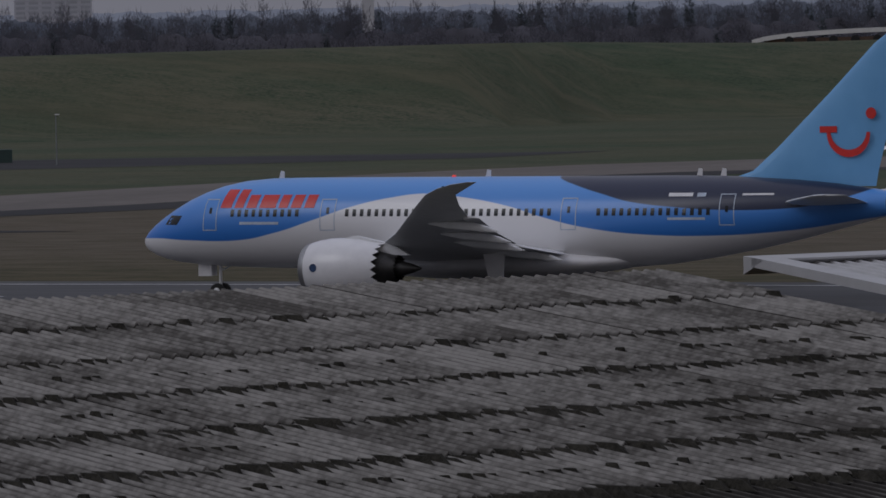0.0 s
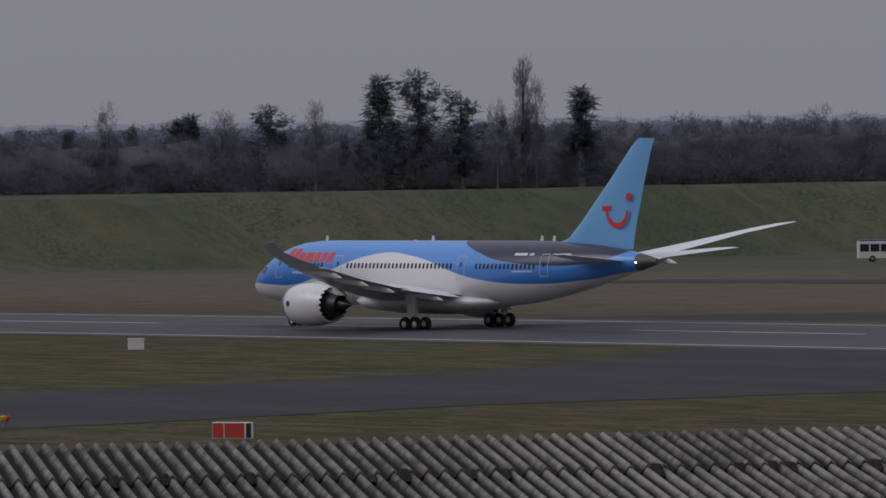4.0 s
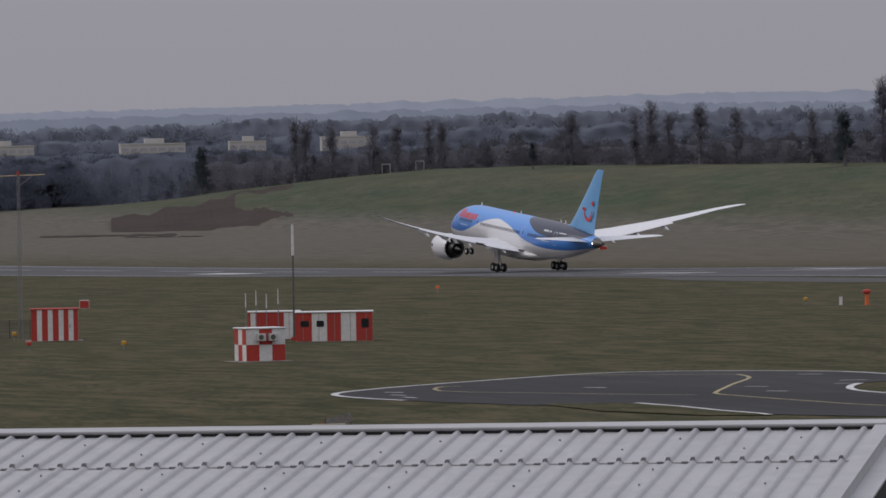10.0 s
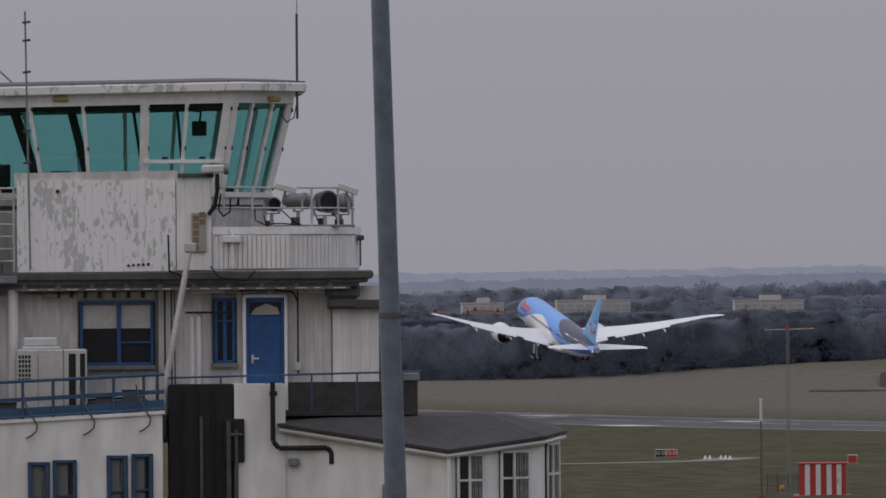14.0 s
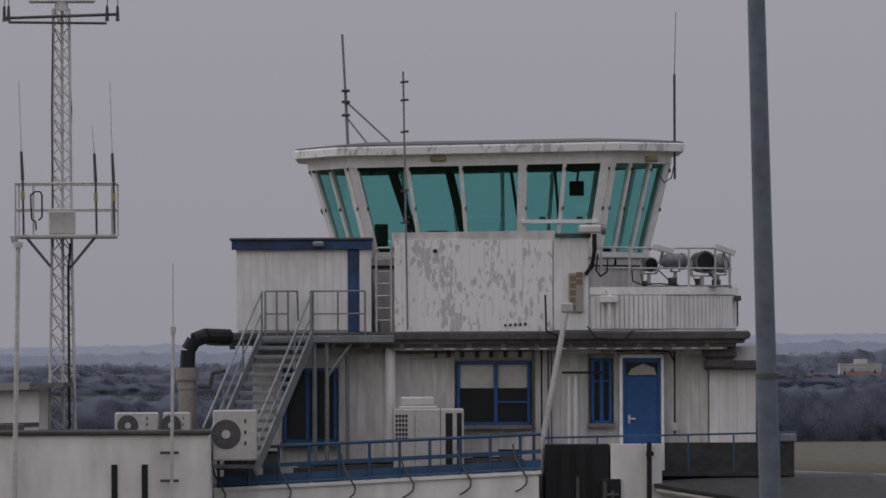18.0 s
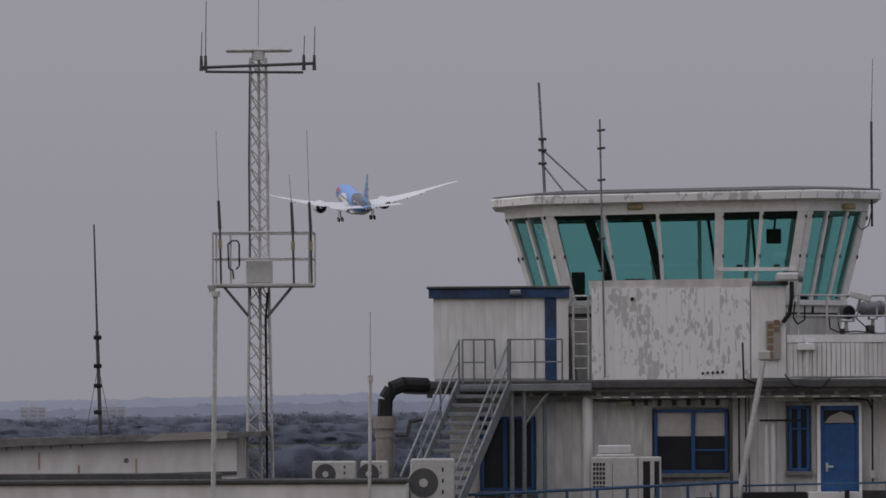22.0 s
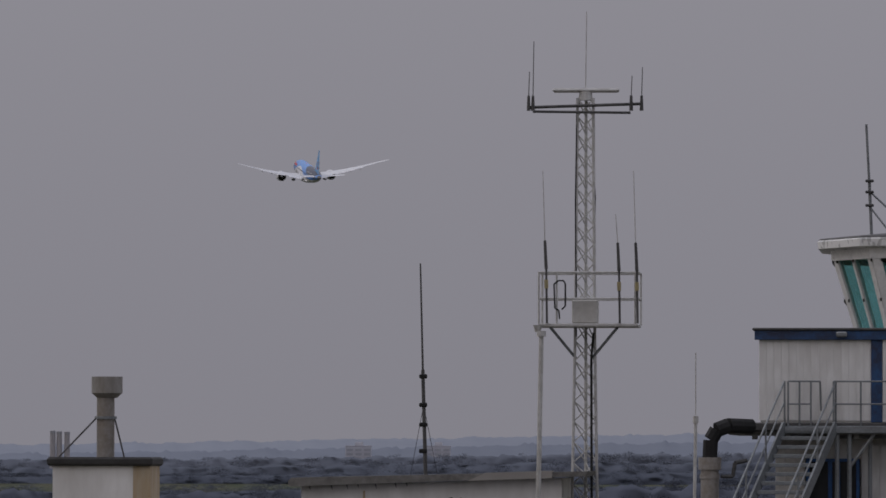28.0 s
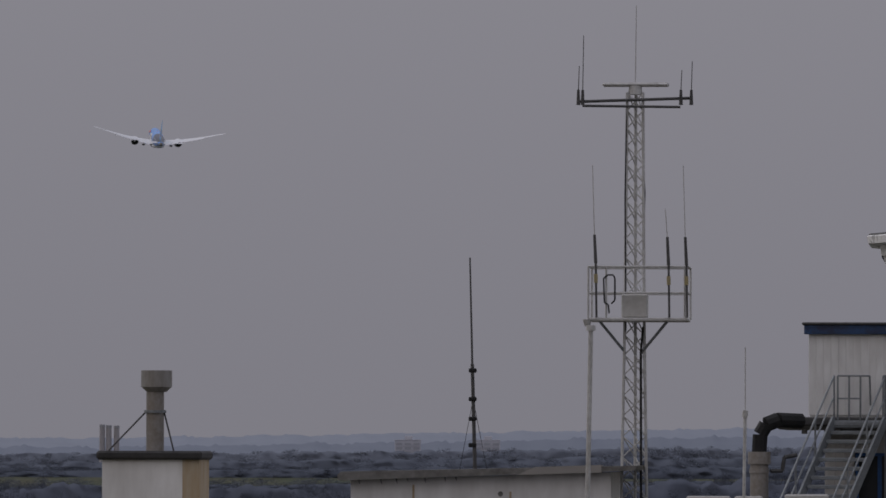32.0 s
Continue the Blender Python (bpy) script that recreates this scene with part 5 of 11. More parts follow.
part("head_band", Mesh().loft([[(x, y, z + SAG * (x - CX)) for x, y in ring_at(1, g)] for g, z in ((-0.05, Z_HEAD - 0.04), (0.03, Z_HEAD - 0.04), (0.06, 21.22), (-0.05, 21.22))], cap=False), M["frame_white"], tower, "white band over the windows")
part("roof_fascia", Mesh().loft([[(x, y, z + SAG * (x - CX)) for x, y in ring_at(1, g)] for g, z in ((0.05, 21.12), (0.34, 21.16), (0.36, 21.32), (0.30, 21.36))]), M["clad_white"], tower, "flaking white roof edge")
part("roof_felt", Mesh().loft([[(x, y, z + SAG * (x - CX)) for x, y in ring_at(1, g)] for g, z in ((0.33, 21.36), (0.29, 21.385), (-0.6, 21.46), (-2.4, 21.5))]), M["gutter"], tower, "dark felted roof top")
splits = [[0.0, 0.225, 0.43, 0.667, 0.828, 1.0], [0, 0.34, 0.67, 1.0], [0, 0.25, 0.5, 0.75, 1.0], [0, 0.5, 1], [0, 0.2, 0.4, 0.6, 0.8, 1], [0, 0.5, 1], [0, 0.25, 0.5, 0.75, 1], [0, 0.5, 1.0]]
lo, hi = ring_at(0.02), ring_at(0.99)
for i in range(8):
    j = (i + 1) % 8
    a0, a1, b0, b1 = (Vector((*p, z)) for p, z in ((lo[i], Z_SILL), (lo[j], Z_SILL), (hi[i], Z_HEAD), (hi[j], Z_HEAD)))
    n_out = (a1 - a0).cross(b0 - a0).normalized()
    for k, s in enumerate(splits[i]):
        p, q = a0.lerp(a1, s), b0.lerp(b1, s)
        w = 0.20 if s in (0.0, 1.0) or (i == 0 and k == 3) else 0.085
        u = (a1 - a0).normalized()
        off = u * (w / 2 if s == 0 else -w / 2 if s == 1 else 0)
        m = Mesh()
        m.add([p + off + u * dx + n_out * dn for dx, dn in ((-w / 2, -0.06), (w / 2, -0.06), (w / 2, 0.03), (-w / 2, 0.03))] + [q + off + u * dx + n_out * dn for dx, dn in ((-w / 2, -0.06), (w / 2, -0.06), (w / 2, 0.03), (-w / 2, 0.03))], [(3, 2, 1, 0), (4, 5, 6, 7), (0, 1, 5, 4), (1, 2, 6, 5), (2, 3, 7, 6), (3, 0, 4, 7)])
        mull = part("mullion", m, M["frame_white"], tower)
        for f in (0.06, 0.5, 0.94):
            c = p.lerp(q, f) + off + n_out * 0.04 + u * (w / 2)
            part("hinge", Mesh().box(c.x - 0.02, c.y - 0.02, c.z - 0.035, c.x + 0.02, c.y + 0.02, c.z + 0.035), M["black"], mull)
    for s0, s1 in zip(splits[i], splits[i][1:]):
        pts = [a0.lerp(a1, s0), a0.lerp(a1, s1), b0.lerp(b1, s1), b0.lerp(b1, s0)]
        m = Mesh().add([p - n_out * 0.02 for p in pts] + [p - n_out * 0.03 for p in pts], [(0, 1, 2, 3), (7, 6, 5, 4)])
        g_ob = part("glass_pane", m, M["green_glass"], tower, "green tinted glass pane")
        g_ob.visible_shadow = False
        if i == 0:
            top0, top1 = b0.lerp(b1, s0), b0.lerp(b1, s1)
            part("rolled_blind", Mesh().add([top0 - n_out * 0.06, top1 - n_out * 0.06, top1.lerp(a0.lerp(a1, s1), 0.10) - n_out * 0.06, top0.lerp(a0.lerp(a1, s0), 0.10) - n_out * 0.06], [(0, 1, 2, 3)]), M["dark"], tower, "dark rolled blind")
# opening light in the last two front panes
def on_front(f, z):
    """A point of the front glazing: f along it, at a height on its lean."""
    k = (z - Z_SILL) / (Z_HEAD - Z_SILL)
    p = Vector((*lo[0], Z_SILL)).lerp(Vector((*hi[0], Z_HEAD)), k)
    return p.lerp(Vector((*lo[1], Z_SILL)).lerp(Vector((*hi[1], Z_HEAD)), k), f)


transom = part("transom", Mesh().bar(on_front(0.667, 19.64) - Vector((0, 0.03, 0)), on_front(0.99, 19.64) - Vector((0, 0.03, 0)), 0.10, 0.08), M["frame_white"], tower, "white transom with opening lights")
for f in (0.755, 0.91):
    part("catch", Mesh().cbox(-0.07, -0.03, 0, 0.07, 0.02, 0.05, 0.01), M["black"], transom, m=Matrix.Translation(on_front(f, 19.69) - Vector((0, 0.06, 0))))
# what stands inside the cab
desk = thing("control_desk", "dark console desk inside the tower cab", "desk", m=TW)
part("desk_top", Mesh().cbox(-1.3, 1.0, 19.0, 4.0, 1.9, 19.06, 0.02), M["dark"], desk)
part("desk_front", Mesh().box(-1.3, 1.05, 18.68, 4.0, 1.15, 19.0), M["dark"], desk)
for x, y, w, h in ((-0.2, 1.3, 0.45, 0.34), (1.35, 1.35, 0.5, 0.2), (-1.4, 1.5, 0.3, 0.5)):
    s = thing("desk_monitor", "dark screen standing on the console desk", "monitor", "screens in the cab", m=TW @ pose(x, y, 19.06))
    part("screen", Mesh().cbox(0, 0, 0.06, w, 0.06, 0.06 + h, 0.015), M["dark"], s)
    part("foot", Mesh().box(w / 2 - 0.08, 0, 0, w / 2 + 0.08, 0.15, 0.06), M["black"], s)
hang = thing("hanging_monitor", "dark screen hanging from the cab ceiling", "monitor", "screens in the cab", m=TW)
part("screen", Mesh().cbox(2.95, 1.0, 20.22, 3.28, 1.08, 20.55, 0.02), M["dark"], hang)
part("arm", Mesh().tube((3.12, 1.05, 20.5), (3.18, 1.05, 20.96), 0.025), M["black"], hang)
# Dark bars added for the shaded insides of the far mullions.
for f, w, ma in ((0.17, 0.26, "dark"), (0.39, 0.20, "dark"), (0.63, 0.05, "black"), (0.80, 0.05, "black")):
    foot_, head_ = on_front(f, Z_SILL), on_front(f + 0.01, Z_HEAD)
    part("cab_column", Mesh().bar(foot_ + Vector((0.25, 0.7, 0)), head_ + Vector((-0.12, 0.55, 0)), w, 0.06), M[ma], tower, "dark slanted bar inside the cab, standing in for far mullions")
for f in (0.09, 0.31, 0.55, 0.87):
    part("ceiling_lamp", Mesh().tube(on_front(f, 20.78) + Vector((0, 1.6, 0)), on_front(f, 20.93) + Vector((0, 1.6, 0)), 0.10, 0.07, 10), M["gutter"], tower, "dark ceiling lamp")

# deck slab with gutter
part("deck_slab", Mesh().cbox(-5.15, -0.55, 16.92, 6.8, 7.5, 17.18, 0.04), M["concrete"], tower, "stained concrete deck slab")
part("deck_gutter", Mesh().cbox(-5.2, -0.68, 17.0, 6.87, -0.52, 17.19, 0.03), M["gutter"], tower, "dark gutter along the deck")
part("gutter_nose", Mesh().tube((6.82, -0.5, 17.1), (6.82, 7.4, 17.1), 0.1, 0.1, 10), M["gutter"], tower, "dark gutter return")
for x in np.arange(-4.6, 6.4, 0.75):
    part("soffit_rib", Mesh().box(x, -0.5, 16.82, x + 0.1, 0.5, 16.92), M["concrete"], tower)
for x in np.arange(-0.7, 6.2, 0.42):
    part("soffit_lath", Mesh().box(x, -0.52, 16.80, x + random.uniform(0.12, 0.3), -0.30, 16.818), M["clad_white"], tower)
part("lintel_board", Mesh().cbox(2.1, 0.1, 16.70, 5.95, 0.17, 16.86, 0.01), M["clad_white"], tower, "flaking pale lintel board")
for x in (0.5, 0.82, 1.14, 1.46, 1.78, -0.1, 0.2):
    part("vent_slot", Mesh().box(x, 0.13, 16.62, x + 0.09, 0.158, 16.76), M["gutter"], tower, "narrow vent slot")
part("soffit_plate", Mesh().box(-1.0, -0.5, 16.78, 6.4, 0.48, 16.84), M["concrete"], tower, "stained soffit")
# Board added to keep sky light out of the slot under the deck.
part("soffit_board", Mesh().box(-4.1, -0.48, 16.84, 6.6, -0.40, 17.05), M["gutter"], tower, "dark filler board added to block light behind the gutter")

# penthouse hut on the deck
hut = part("deck_hut", Mesh().box(-4.42, -0.28, 17.18, -1.48, 3.0, 19.1), M["clad_grey"], tower, "white boarded hut on the deck")
boards(-4.45, -1.98, 17.24, 19.06, -0.36, "hut_board", M["clad_grey"], hut, 0.155)
part("hut_fascia", Mesh().cbox(-4.55, -0.45, 19.02, -1.44, -0.3, 19.225, 0.01), M["navy_paint"], hut, "navy blue fascia")
part("hut_roof", Mesh().cbox(-4.6, -0.5, 19.225, -1.42, 3.1, 19.285, 0.02), M["gutter"], hut, "dark roof edge")
part("hut_corner", Mesh().cbox(-1.98, -0.38, 17.2, -1.73, -0.3, 19.1, 0.01), M["navy_paint"], hut, "navy blue corner board")
part("hut_return", Mesh().cbox(-1.73, -0.36, 17.2, -1.46, -0.28, 19.06, 0.01), M["clad_grey"], hut)
part("hut_lamp", Mesh().cbox(-2.75, -0.62, 19.08, -2.5, -0.46, 19.2, 0.03), M["steel"], hut, "grey bulkhead lamp")
# screen of flaking boards before the cab
screen = part("board_screen", Mesh().box(-0.93, -0.46, 17.2, 3.33, -0.36, 19.24), M["clad_lower"], tower, "screen of flaking white boards")
boards(-0.95, 2.55, 17.2, 19.22, -0.56, "flaking_board", M["clad_white"], screen, 0.165)
boards(2.57, 3.34, 17.22, 19.24, -0.58, "screen_board", M["clad_grey"], screen, 0.19)
part("screen_cap", Mesh().bar((-1.0, -0.47, 19.235), (2.6, -0.47, 19.275), 0.07, 0.3), M["clad_lower"], screen, "grey capping")
part("screen_cap_dark", Mesh().cbox(2.6, -0.64, 19.26, 3.4, -0.3, 19.36, 0.015), M["gutter"], screen, "dark capping")
part("vent_hole", Mesh().tube((-0.05, -0.575, 18.98), (-0.05, -0.5, 18.98), 0.045), M["dark"], screen)
for k in range(5):
    part("vent_hole", Mesh().tube((1.5 + 0.11 * k, -0.575, 17.33 + 0.01 * k), (1.5 + 0.11 * k, -0.5, 17.33), 0.03), M["dark"], screen)
part("check_panel", Mesh().cbox(2.9, -0.63, 17.62, 3.22, -0.58, 18.48, 0.01), M["house_wall"], screen, "faded chequered panel")
for k in range(10):
    if k % 2 == 0 or k > 6:
        x, z = 2.93 + 0.14 * (k % 2), 17.66 + 0.08 * k
        part("check", Mesh().box(x, -0.637, z, x + 0.13, -0.631, z + 0.12), M["tan_wall"], screen)

# curved balcony to the right
def arc(r, z, n=14):
    return [(5.0 + r * math.sin(a) * 0.95, -0.42 + 1.75 - r * math.cos(a) + 0.0, z) for a in np.linspace(-0.1, math.pi / 2 + 0.2, n)]


part("balcony_wall", Mesh().loft([[(3.36, -0.5, 17.2), *arc(1.75, 17.2)], [(3.36, -0.5, 18.0), *arc(1.75, 18.0)], [(3.36, -0.38, 18.0), *arc(1.63, 18.0)], [(3.36, -0.38, 17.2), *arc(1.63, 17.2)]], cap=False, closed=False), M["clad_grey"], tower, "white curved balcony wall")
for p in np.arange(3.40, 5.0, 0.105):
    part("balcony_board", Mesh().cbox(p, -0.53, 17.24, p + 0.092, -0.49, 17.98, 0.008), M["clad_grey"], tower)
for a in np.linspace(0.06, 1.5, 24):
    x, y = 5.0 + 1.76 * math.sin(a) * 0.95, 1.33 - 1.76 * math.cos(a)
    part("balcony_board", Mesh().cbox(-0.048, -0.02, 0, 0.048, 0.02, 0.74, 0.008), M["clad_grey"], tower, m=pose(x, y, 17.24, 0, 0, math.degrees(a)))
part("rain_head", Mesh().cbox(3.58, -0.72, 17.82, 3.98, -0.52, 17.98, 0.02), M["frame_white"], tower, "white rainwater head")
part("end_camera", Mesh().cbox(6.62, 0.6, 17.86, 6.76, 0.9, 17.98, 0.02).tube((6.68, 0.75, 17.3), (6.68, 0.75, 17.86), 0.02), M["gutter"], tower, "dark bracket on the balcony end")
part("balcony_cap", Mesh().loft([[(3.36, -0.56, z), *arc(1.81, z)] for z in (18.0, 18.17)] + [[(3.36, -0.34, z), *arc(1.57, z)] for z in (18.17, 18.0)], cap=False, closed=False), M["frame_white"], tower, "white balcony coping")
part("balcony_downpipe", Mesh().path([(3.8, -0.6, 17.25), (3.8, -0.6, 18.0), (3.72, -0.62, 18.12)], 0.04), M["frame_white"], tower, "white downpipe")
rail = part("balcony_rail", Mesh().path([(3.45, -0.4, 19.05), *[(x, y, 19.03) for x, y, _ in arc(1.66, 0)]], 0.028).path([(3.45, -0.4, 18.6), *[(x, y, 18.58) for x, y, _ in arc(1.66, 0)]], 0.022), M["mast_white"], tower, "white tubular balcony rail")
for x, y, _ in [(3.62, -0.42, 0), (4.25, -0.42, 0)] + arc(1.66, 0, 5)[1:]:
    part("rail_post", Mesh().tube((x, y, 18.1), (x, y, 19.05), 0.026), M["mast_white"], rail)
part("rail_cable", Mesh().path([(4.3, -0.46, 18.55), (4.32, -0.5, 18.3), (4.5, -0.5, 18.22), (4.9, -0.45, 18.24), (5.3, -0.4, 18.2)], 0.016, 5).path([(3.55, -0.6, 18.9), (3.5, -0.64, 18.55), (3.6, -0.64, 18.4), (3.75, -0.62, 18.5), (3.76, -0.6, 18.8)], 0.02, 5), M["black"], tower, "loose black cables on the balcony rail")
part("deck_cable", Mesh().path([(3.3, -0.72, 17.3), (3.5, -0.74, 17.05), (4.1, -0.73, 16.98), (4.3, -0.73, 17.2)], 0.016, 5).path([(2.38, -0.72, 18.0), (2.4, -0.74, 17.2), (2.62, -0.74, 17.12), (2.75, -0.74, 16.9)], 0.022, 5), M["black"], tower, "black cables hanging over the deck edge")
# searchlights along the balcony and cameras on brackets
for k, (x, y, r, ln, turn) in enumerate(((5.28, 0.2, 0.18, 0.22, 25), (5.88, 0.3, 0.245, 0.16, -62), (6.24, 0.6, 0.21, 0.15, 48), (4.72, 1.1, 0.16, 0.15, -70))):
    lamp = thing("searchlight", "scuffed grey drum searchlight on the tower balcony", "searchlight", "searchlights on the balcony", m=TW @ pose(x, y, 18.74 - 0.02 * k, 0, 0, turn))
    part("drum", Mesh().loft([[(dx, q * math.cos(a), q * math.sin(a)) for a in np.linspace(0, 2 * math.pi, 21)[:-1]] for dx, q in ((-ln - 0.14, r * 0.35), (-ln - 0.05, r * 0.8), (-ln, r * 0.92), (ln * 0.6, r * 0.95), (ln * 0.62, r * 1.04), (ln, r * 1.04), (ln * 1.02, r * 0.9))]), M["lead"], lamp, "dull grey drum", smooth=True)
    part("lens", Mesh().tube((ln * 1.02, 0, 0), (ln * 1.05, 0, 0), r * 0.88, r * 0.88, 18), M["pane"], lamp)
    part("yoke", Mesh().bar((0, r * 1.12, -r * 1.25), (0, r * 1.12, 0.05), 0.03, 0.06).bar((0, -r * 1.12, -r * 1.25), (0, -r * 1.12, 0.05), 0.03, 0.06).bar((0, -r * 1.15, -r * 1.25), (0, r * 1.15, -r * 1.25), 0.05, 0.03), M["mast_white"], lamp)
    part("stem", Mesh().tube((0, 0, -r * 1.25), (0, 0, -0.56), 0.04, 0.05, 10), M["mast_white"], lamp)
    part("lead", Mesh().path([(-ln - 0.1, 0, 0), (-ln - 0.22, -0.05, -0.2), (-ln * 0.6, -0.1, -0.48), (0.05, -0.12, -0.54)], 0.014, 5), M["black"], lamp, "black supply lead")
    part("junction_box", Mesh().cbox(-0.16, -0.1, -0.54, 0.0, 0.06, -0.36, 0.02), M["gutter"], lamp)
part("lamp_bench", Mesh().cbox(4.75, -0.15, 18.16, 6.45, -0.03, 18.21, 0.01).cbox(4.75, 0.4, 18.16, 6.55, 0.5, 18.21, 0.01), M["steel"], tower, "steel bench under the searchlights")
for x, z, tilt in ((4.95, 19.02, 15), (6.32, 19.0, 20)):
    c = thing("security_camera", "white box security camera on the balcony rail", "camera", "cameras on the tower", m=TW @ pose(x, -0.45, z, 0, tilt, 0))
    part("housing", Mesh().cbox(-0.2, -0.08, -0.07, 0.28, 0.08, 0.08, 0.02), M["white_paint"], c)
    part("bracket", Mesh().tube((0.05, 0, -0.35), (0.05, 0, -0.05), 0.03), M["steel"], c)
c = thing("ptz_camera", "white camera on a black bracket over the screen", "camera", "cameras on the tower", m=TW @ pose(3.42, -0.75, 19.44))
part("housing", Mesh().cbox(-0.3, -0.1, -0.09, 0.22, 0.1, 0.1, 0.04), M["white_paint"], c)
part("head", Mesh().tube((0.2, 0, 0), (0.3, 0, 0), 0.12, 0.12, 14), M["steel"], c)
part("bracket", Mesh().path([(0.05, 0, -0.1), (0.05, 0, -0.45), (0.0, 0.1, -0.8), (-0.15, 0.12, -1.0)], 0.05), M["black"], c)

# storey under the deck
low = part("lower_storey", Mesh().box(-4.1, 0.28, 13.4, 7.05, 7.0, 16.85), M["clad_lower"], tower, "grey clad storey under the deck")
for x0, x1 in ((-4.1, -3.45), (-2.2, 0.38), (2.1, 3.34), (3.9, 4.02), (5.02, 6.0), (6.02, 7.05)):
    boards(x0, x1, 13.5, 16.7, 0.14 if x1 < 6.01 else 0.06, "wall_board", M["clad_lower"] if x1 < 6.5 else M["clad_grey"], low, 0.19)
boards(0.38, 2.1, 13.5, 15.05, 0.14, "wall_board", M["clad_lower"], low, 0.19)
boards(0.38, 2.1, 16.58, 16.75, 0.14, "wall_board", M["clad_lower"], low, 0.19)
boards(3.34, 3.9, 13.5, 15.1, 0.14, "wall_board", M["clad_lower"], low, 0.19)


def window(x0, x1, z0, z1, v, name, frames, parent, splits_=(0.5,), blind=0.0, rail_at=(), paint="blue_paint"):
    w = part(name, Mesh().box(x0 - 0.02, v + 0.07, z0, x1 + 0.02, v + 0.10, z1), M["pane"], parent, frames)
    t = 0.07
    for a, b, c, d in ((x0, x0 + t, z0, z1), (x1 - t, x1, z0, z1), (x0, x1, z1 - t, z1), (x0, x1, z0, z0 + t)):
        part("window_frame", Mesh().cbox(a, v - 0.02, c, b, v + 0.07, d, 0.008), M[paint], w)
    for s in splits_:
        x = x0 + (x1 - x0) * s
        part("window_frame", Mesh().cbox(x - t / 2 - 0.01, v - 0.02, z0, x + t / 2 + 0.01, v + 0.07, z1, 0.008), M[paint], w)
    for a, b, s in rail_at:
        z = z0 + (z1 - z0) * s
        part("glazing_bar", Mesh().box(x0 + (x1 - x0) * a, v, z - 0.02, x0 + (x1 - x0) * b, v + 0.07, z + 0.02), M[paint], w)
    if blind:
        part("blind", Mesh().box(x0 + t, v + 0.05, z1 - (z1 - z0) * blind, x1 - t, v + 0.065, z1 - t), M["blind"], w, "pale roller blind")
    part("window_sill", Mesh().cbox(x0 - 0.08, v - 0.07, z0 - 0.1, x1 + 0.08, v + 0.08, z0, 0.015), M["concrete"], w)
    return w


window(0.42, 2.05, 15.12, 16.54, 0.05, "window", "blue framed window with blinds half drawn", low, (0.53,), 0.42, ((0.56, 1.0, 0.36),))
window(3.40, 3.86, 15.15, 16.6, 0.05, "window", "narrow blue framed window", low, (0.5,), 0, ((0, 1, 0.65),))
window(-3.42, -2.24, 14.75, 16.4, 0.05, "window", "blue framed window under the stairs", low, (0.45, 0.6), 0)
door = part("door", Mesh().cbox(4.17, 0.04, 14.1, 4.88, 0.10, 16.2, 0.01), M["blue_paint"], low, "royal blue door")
part("door_frame", Mesh().cbox(4.02, -0.02, 14.1, 4.10, 0.12, 16.68, 0.01).cbox(4.95, -0.02, 14.1, 5.02, 0.12, 16.68, 0.01).cbox(4.02, -0.02, 16.6, 5.02, 0.12, 16.68, 0.01), M["frame_white"], door, "white door frame")
part("door_lining", Mesh().box(4.10, 0.02, 14.1, 4.17, 0.1, 16.6).box(4.88, 0.02, 14.1, 4.95, 0.1, 16.6).box(4.1, 0.02, 16.5, 4.95, 0.1, 16.6), M["blue_paint"], door, "blue door lining")
part("top_light", Mesh().box(4.17, 0.06, 16.22, 4.88, 0.1, 16.5), M["pane"], door, "dark pane over the door")
part("top_light_card", Mesh().prism([(4.2, 16.22), (4.85, 16.22), (4.8, 16.38), (4.55, 16.47), (4.3, 16.36)], 1, 0.045, 0.055), M["house_wall"], door, "pale card in the pane")
part("door_handle", Mesh().cbox(4.21, 0.02, 15.14, 4.27, 0.045, 15.34, 0.008).path([(4.24, 0.02, 15.25), (4.24, -0.05, 15.25), (4.38, -0.05, 15.25)], 0.022), M["bright_pipe"], door, "steel lever handle")
part("end_block", Mesh().cbox(5.85, -0.34, 16.56, 6.62, 0.05, 16.88, 0.08).cbox(5.92, -0.28, 16.36, 6.56, 0.05, 16.58, 0.04), M["gutter"], tower, "dark hopper under the deck")
part("end_ledge", Mesh().cbox(5.9, -0.2, 16.34, 7.2, 0.2, 16.54, 0.02), M["gutter"], tower, "dark ledge")
for x, r, ma, z0, z1, y in ((-2.35 + 0.35, 0.045, "steel", 14.0, 16.9, -0.2), (-1.05, 0.115, "clad_grey", 13.8, 16.9, -0.25), (2.12, 0.035, "gutter", 13.9, 17.1, -0.3), (2.9, 0.05, "clad_grey", 14.0, 16.2, -0.1), (3.05, 0.05, "clad_grey", 14.0, 16.25, -0.1), (5.25, 0.02, "black", 14.9, 16.75, 0.0), (2.3, 0.02, "black", 14.4, 16.8, 0.0), (2.45, 0.02, "gutter", 14.2, 16.8, 0.0), (2.52, 0.015, "gutter", 14.2, 16.8, 0.02)):
    part("downpipe", Mesh().tube((x, y, z0), (x, y, z1), r, r, 10), M[ma], tower)
part("cable_run", Mesh().path([(3.9, -0.1, 16.75), (4.6, -0.1, 16.78), (5.15, -0.1, 16.72), (5.25, -0.1, 16.5)], 0.022), M["black"], tower, "black cable")
part("switch_box", Mesh().cbox(5.17, -0.08, 14.98, 5.33, 0.05, 15.16, 0.02), M["ac_white"], tower, "pale switch box")
part("black_bar", Mesh().bar((2.75, -0.2, 16.28), (3.75, -0.2, 16.28), 0.04, 0.05), M["black"], tower, "black bracket bar")
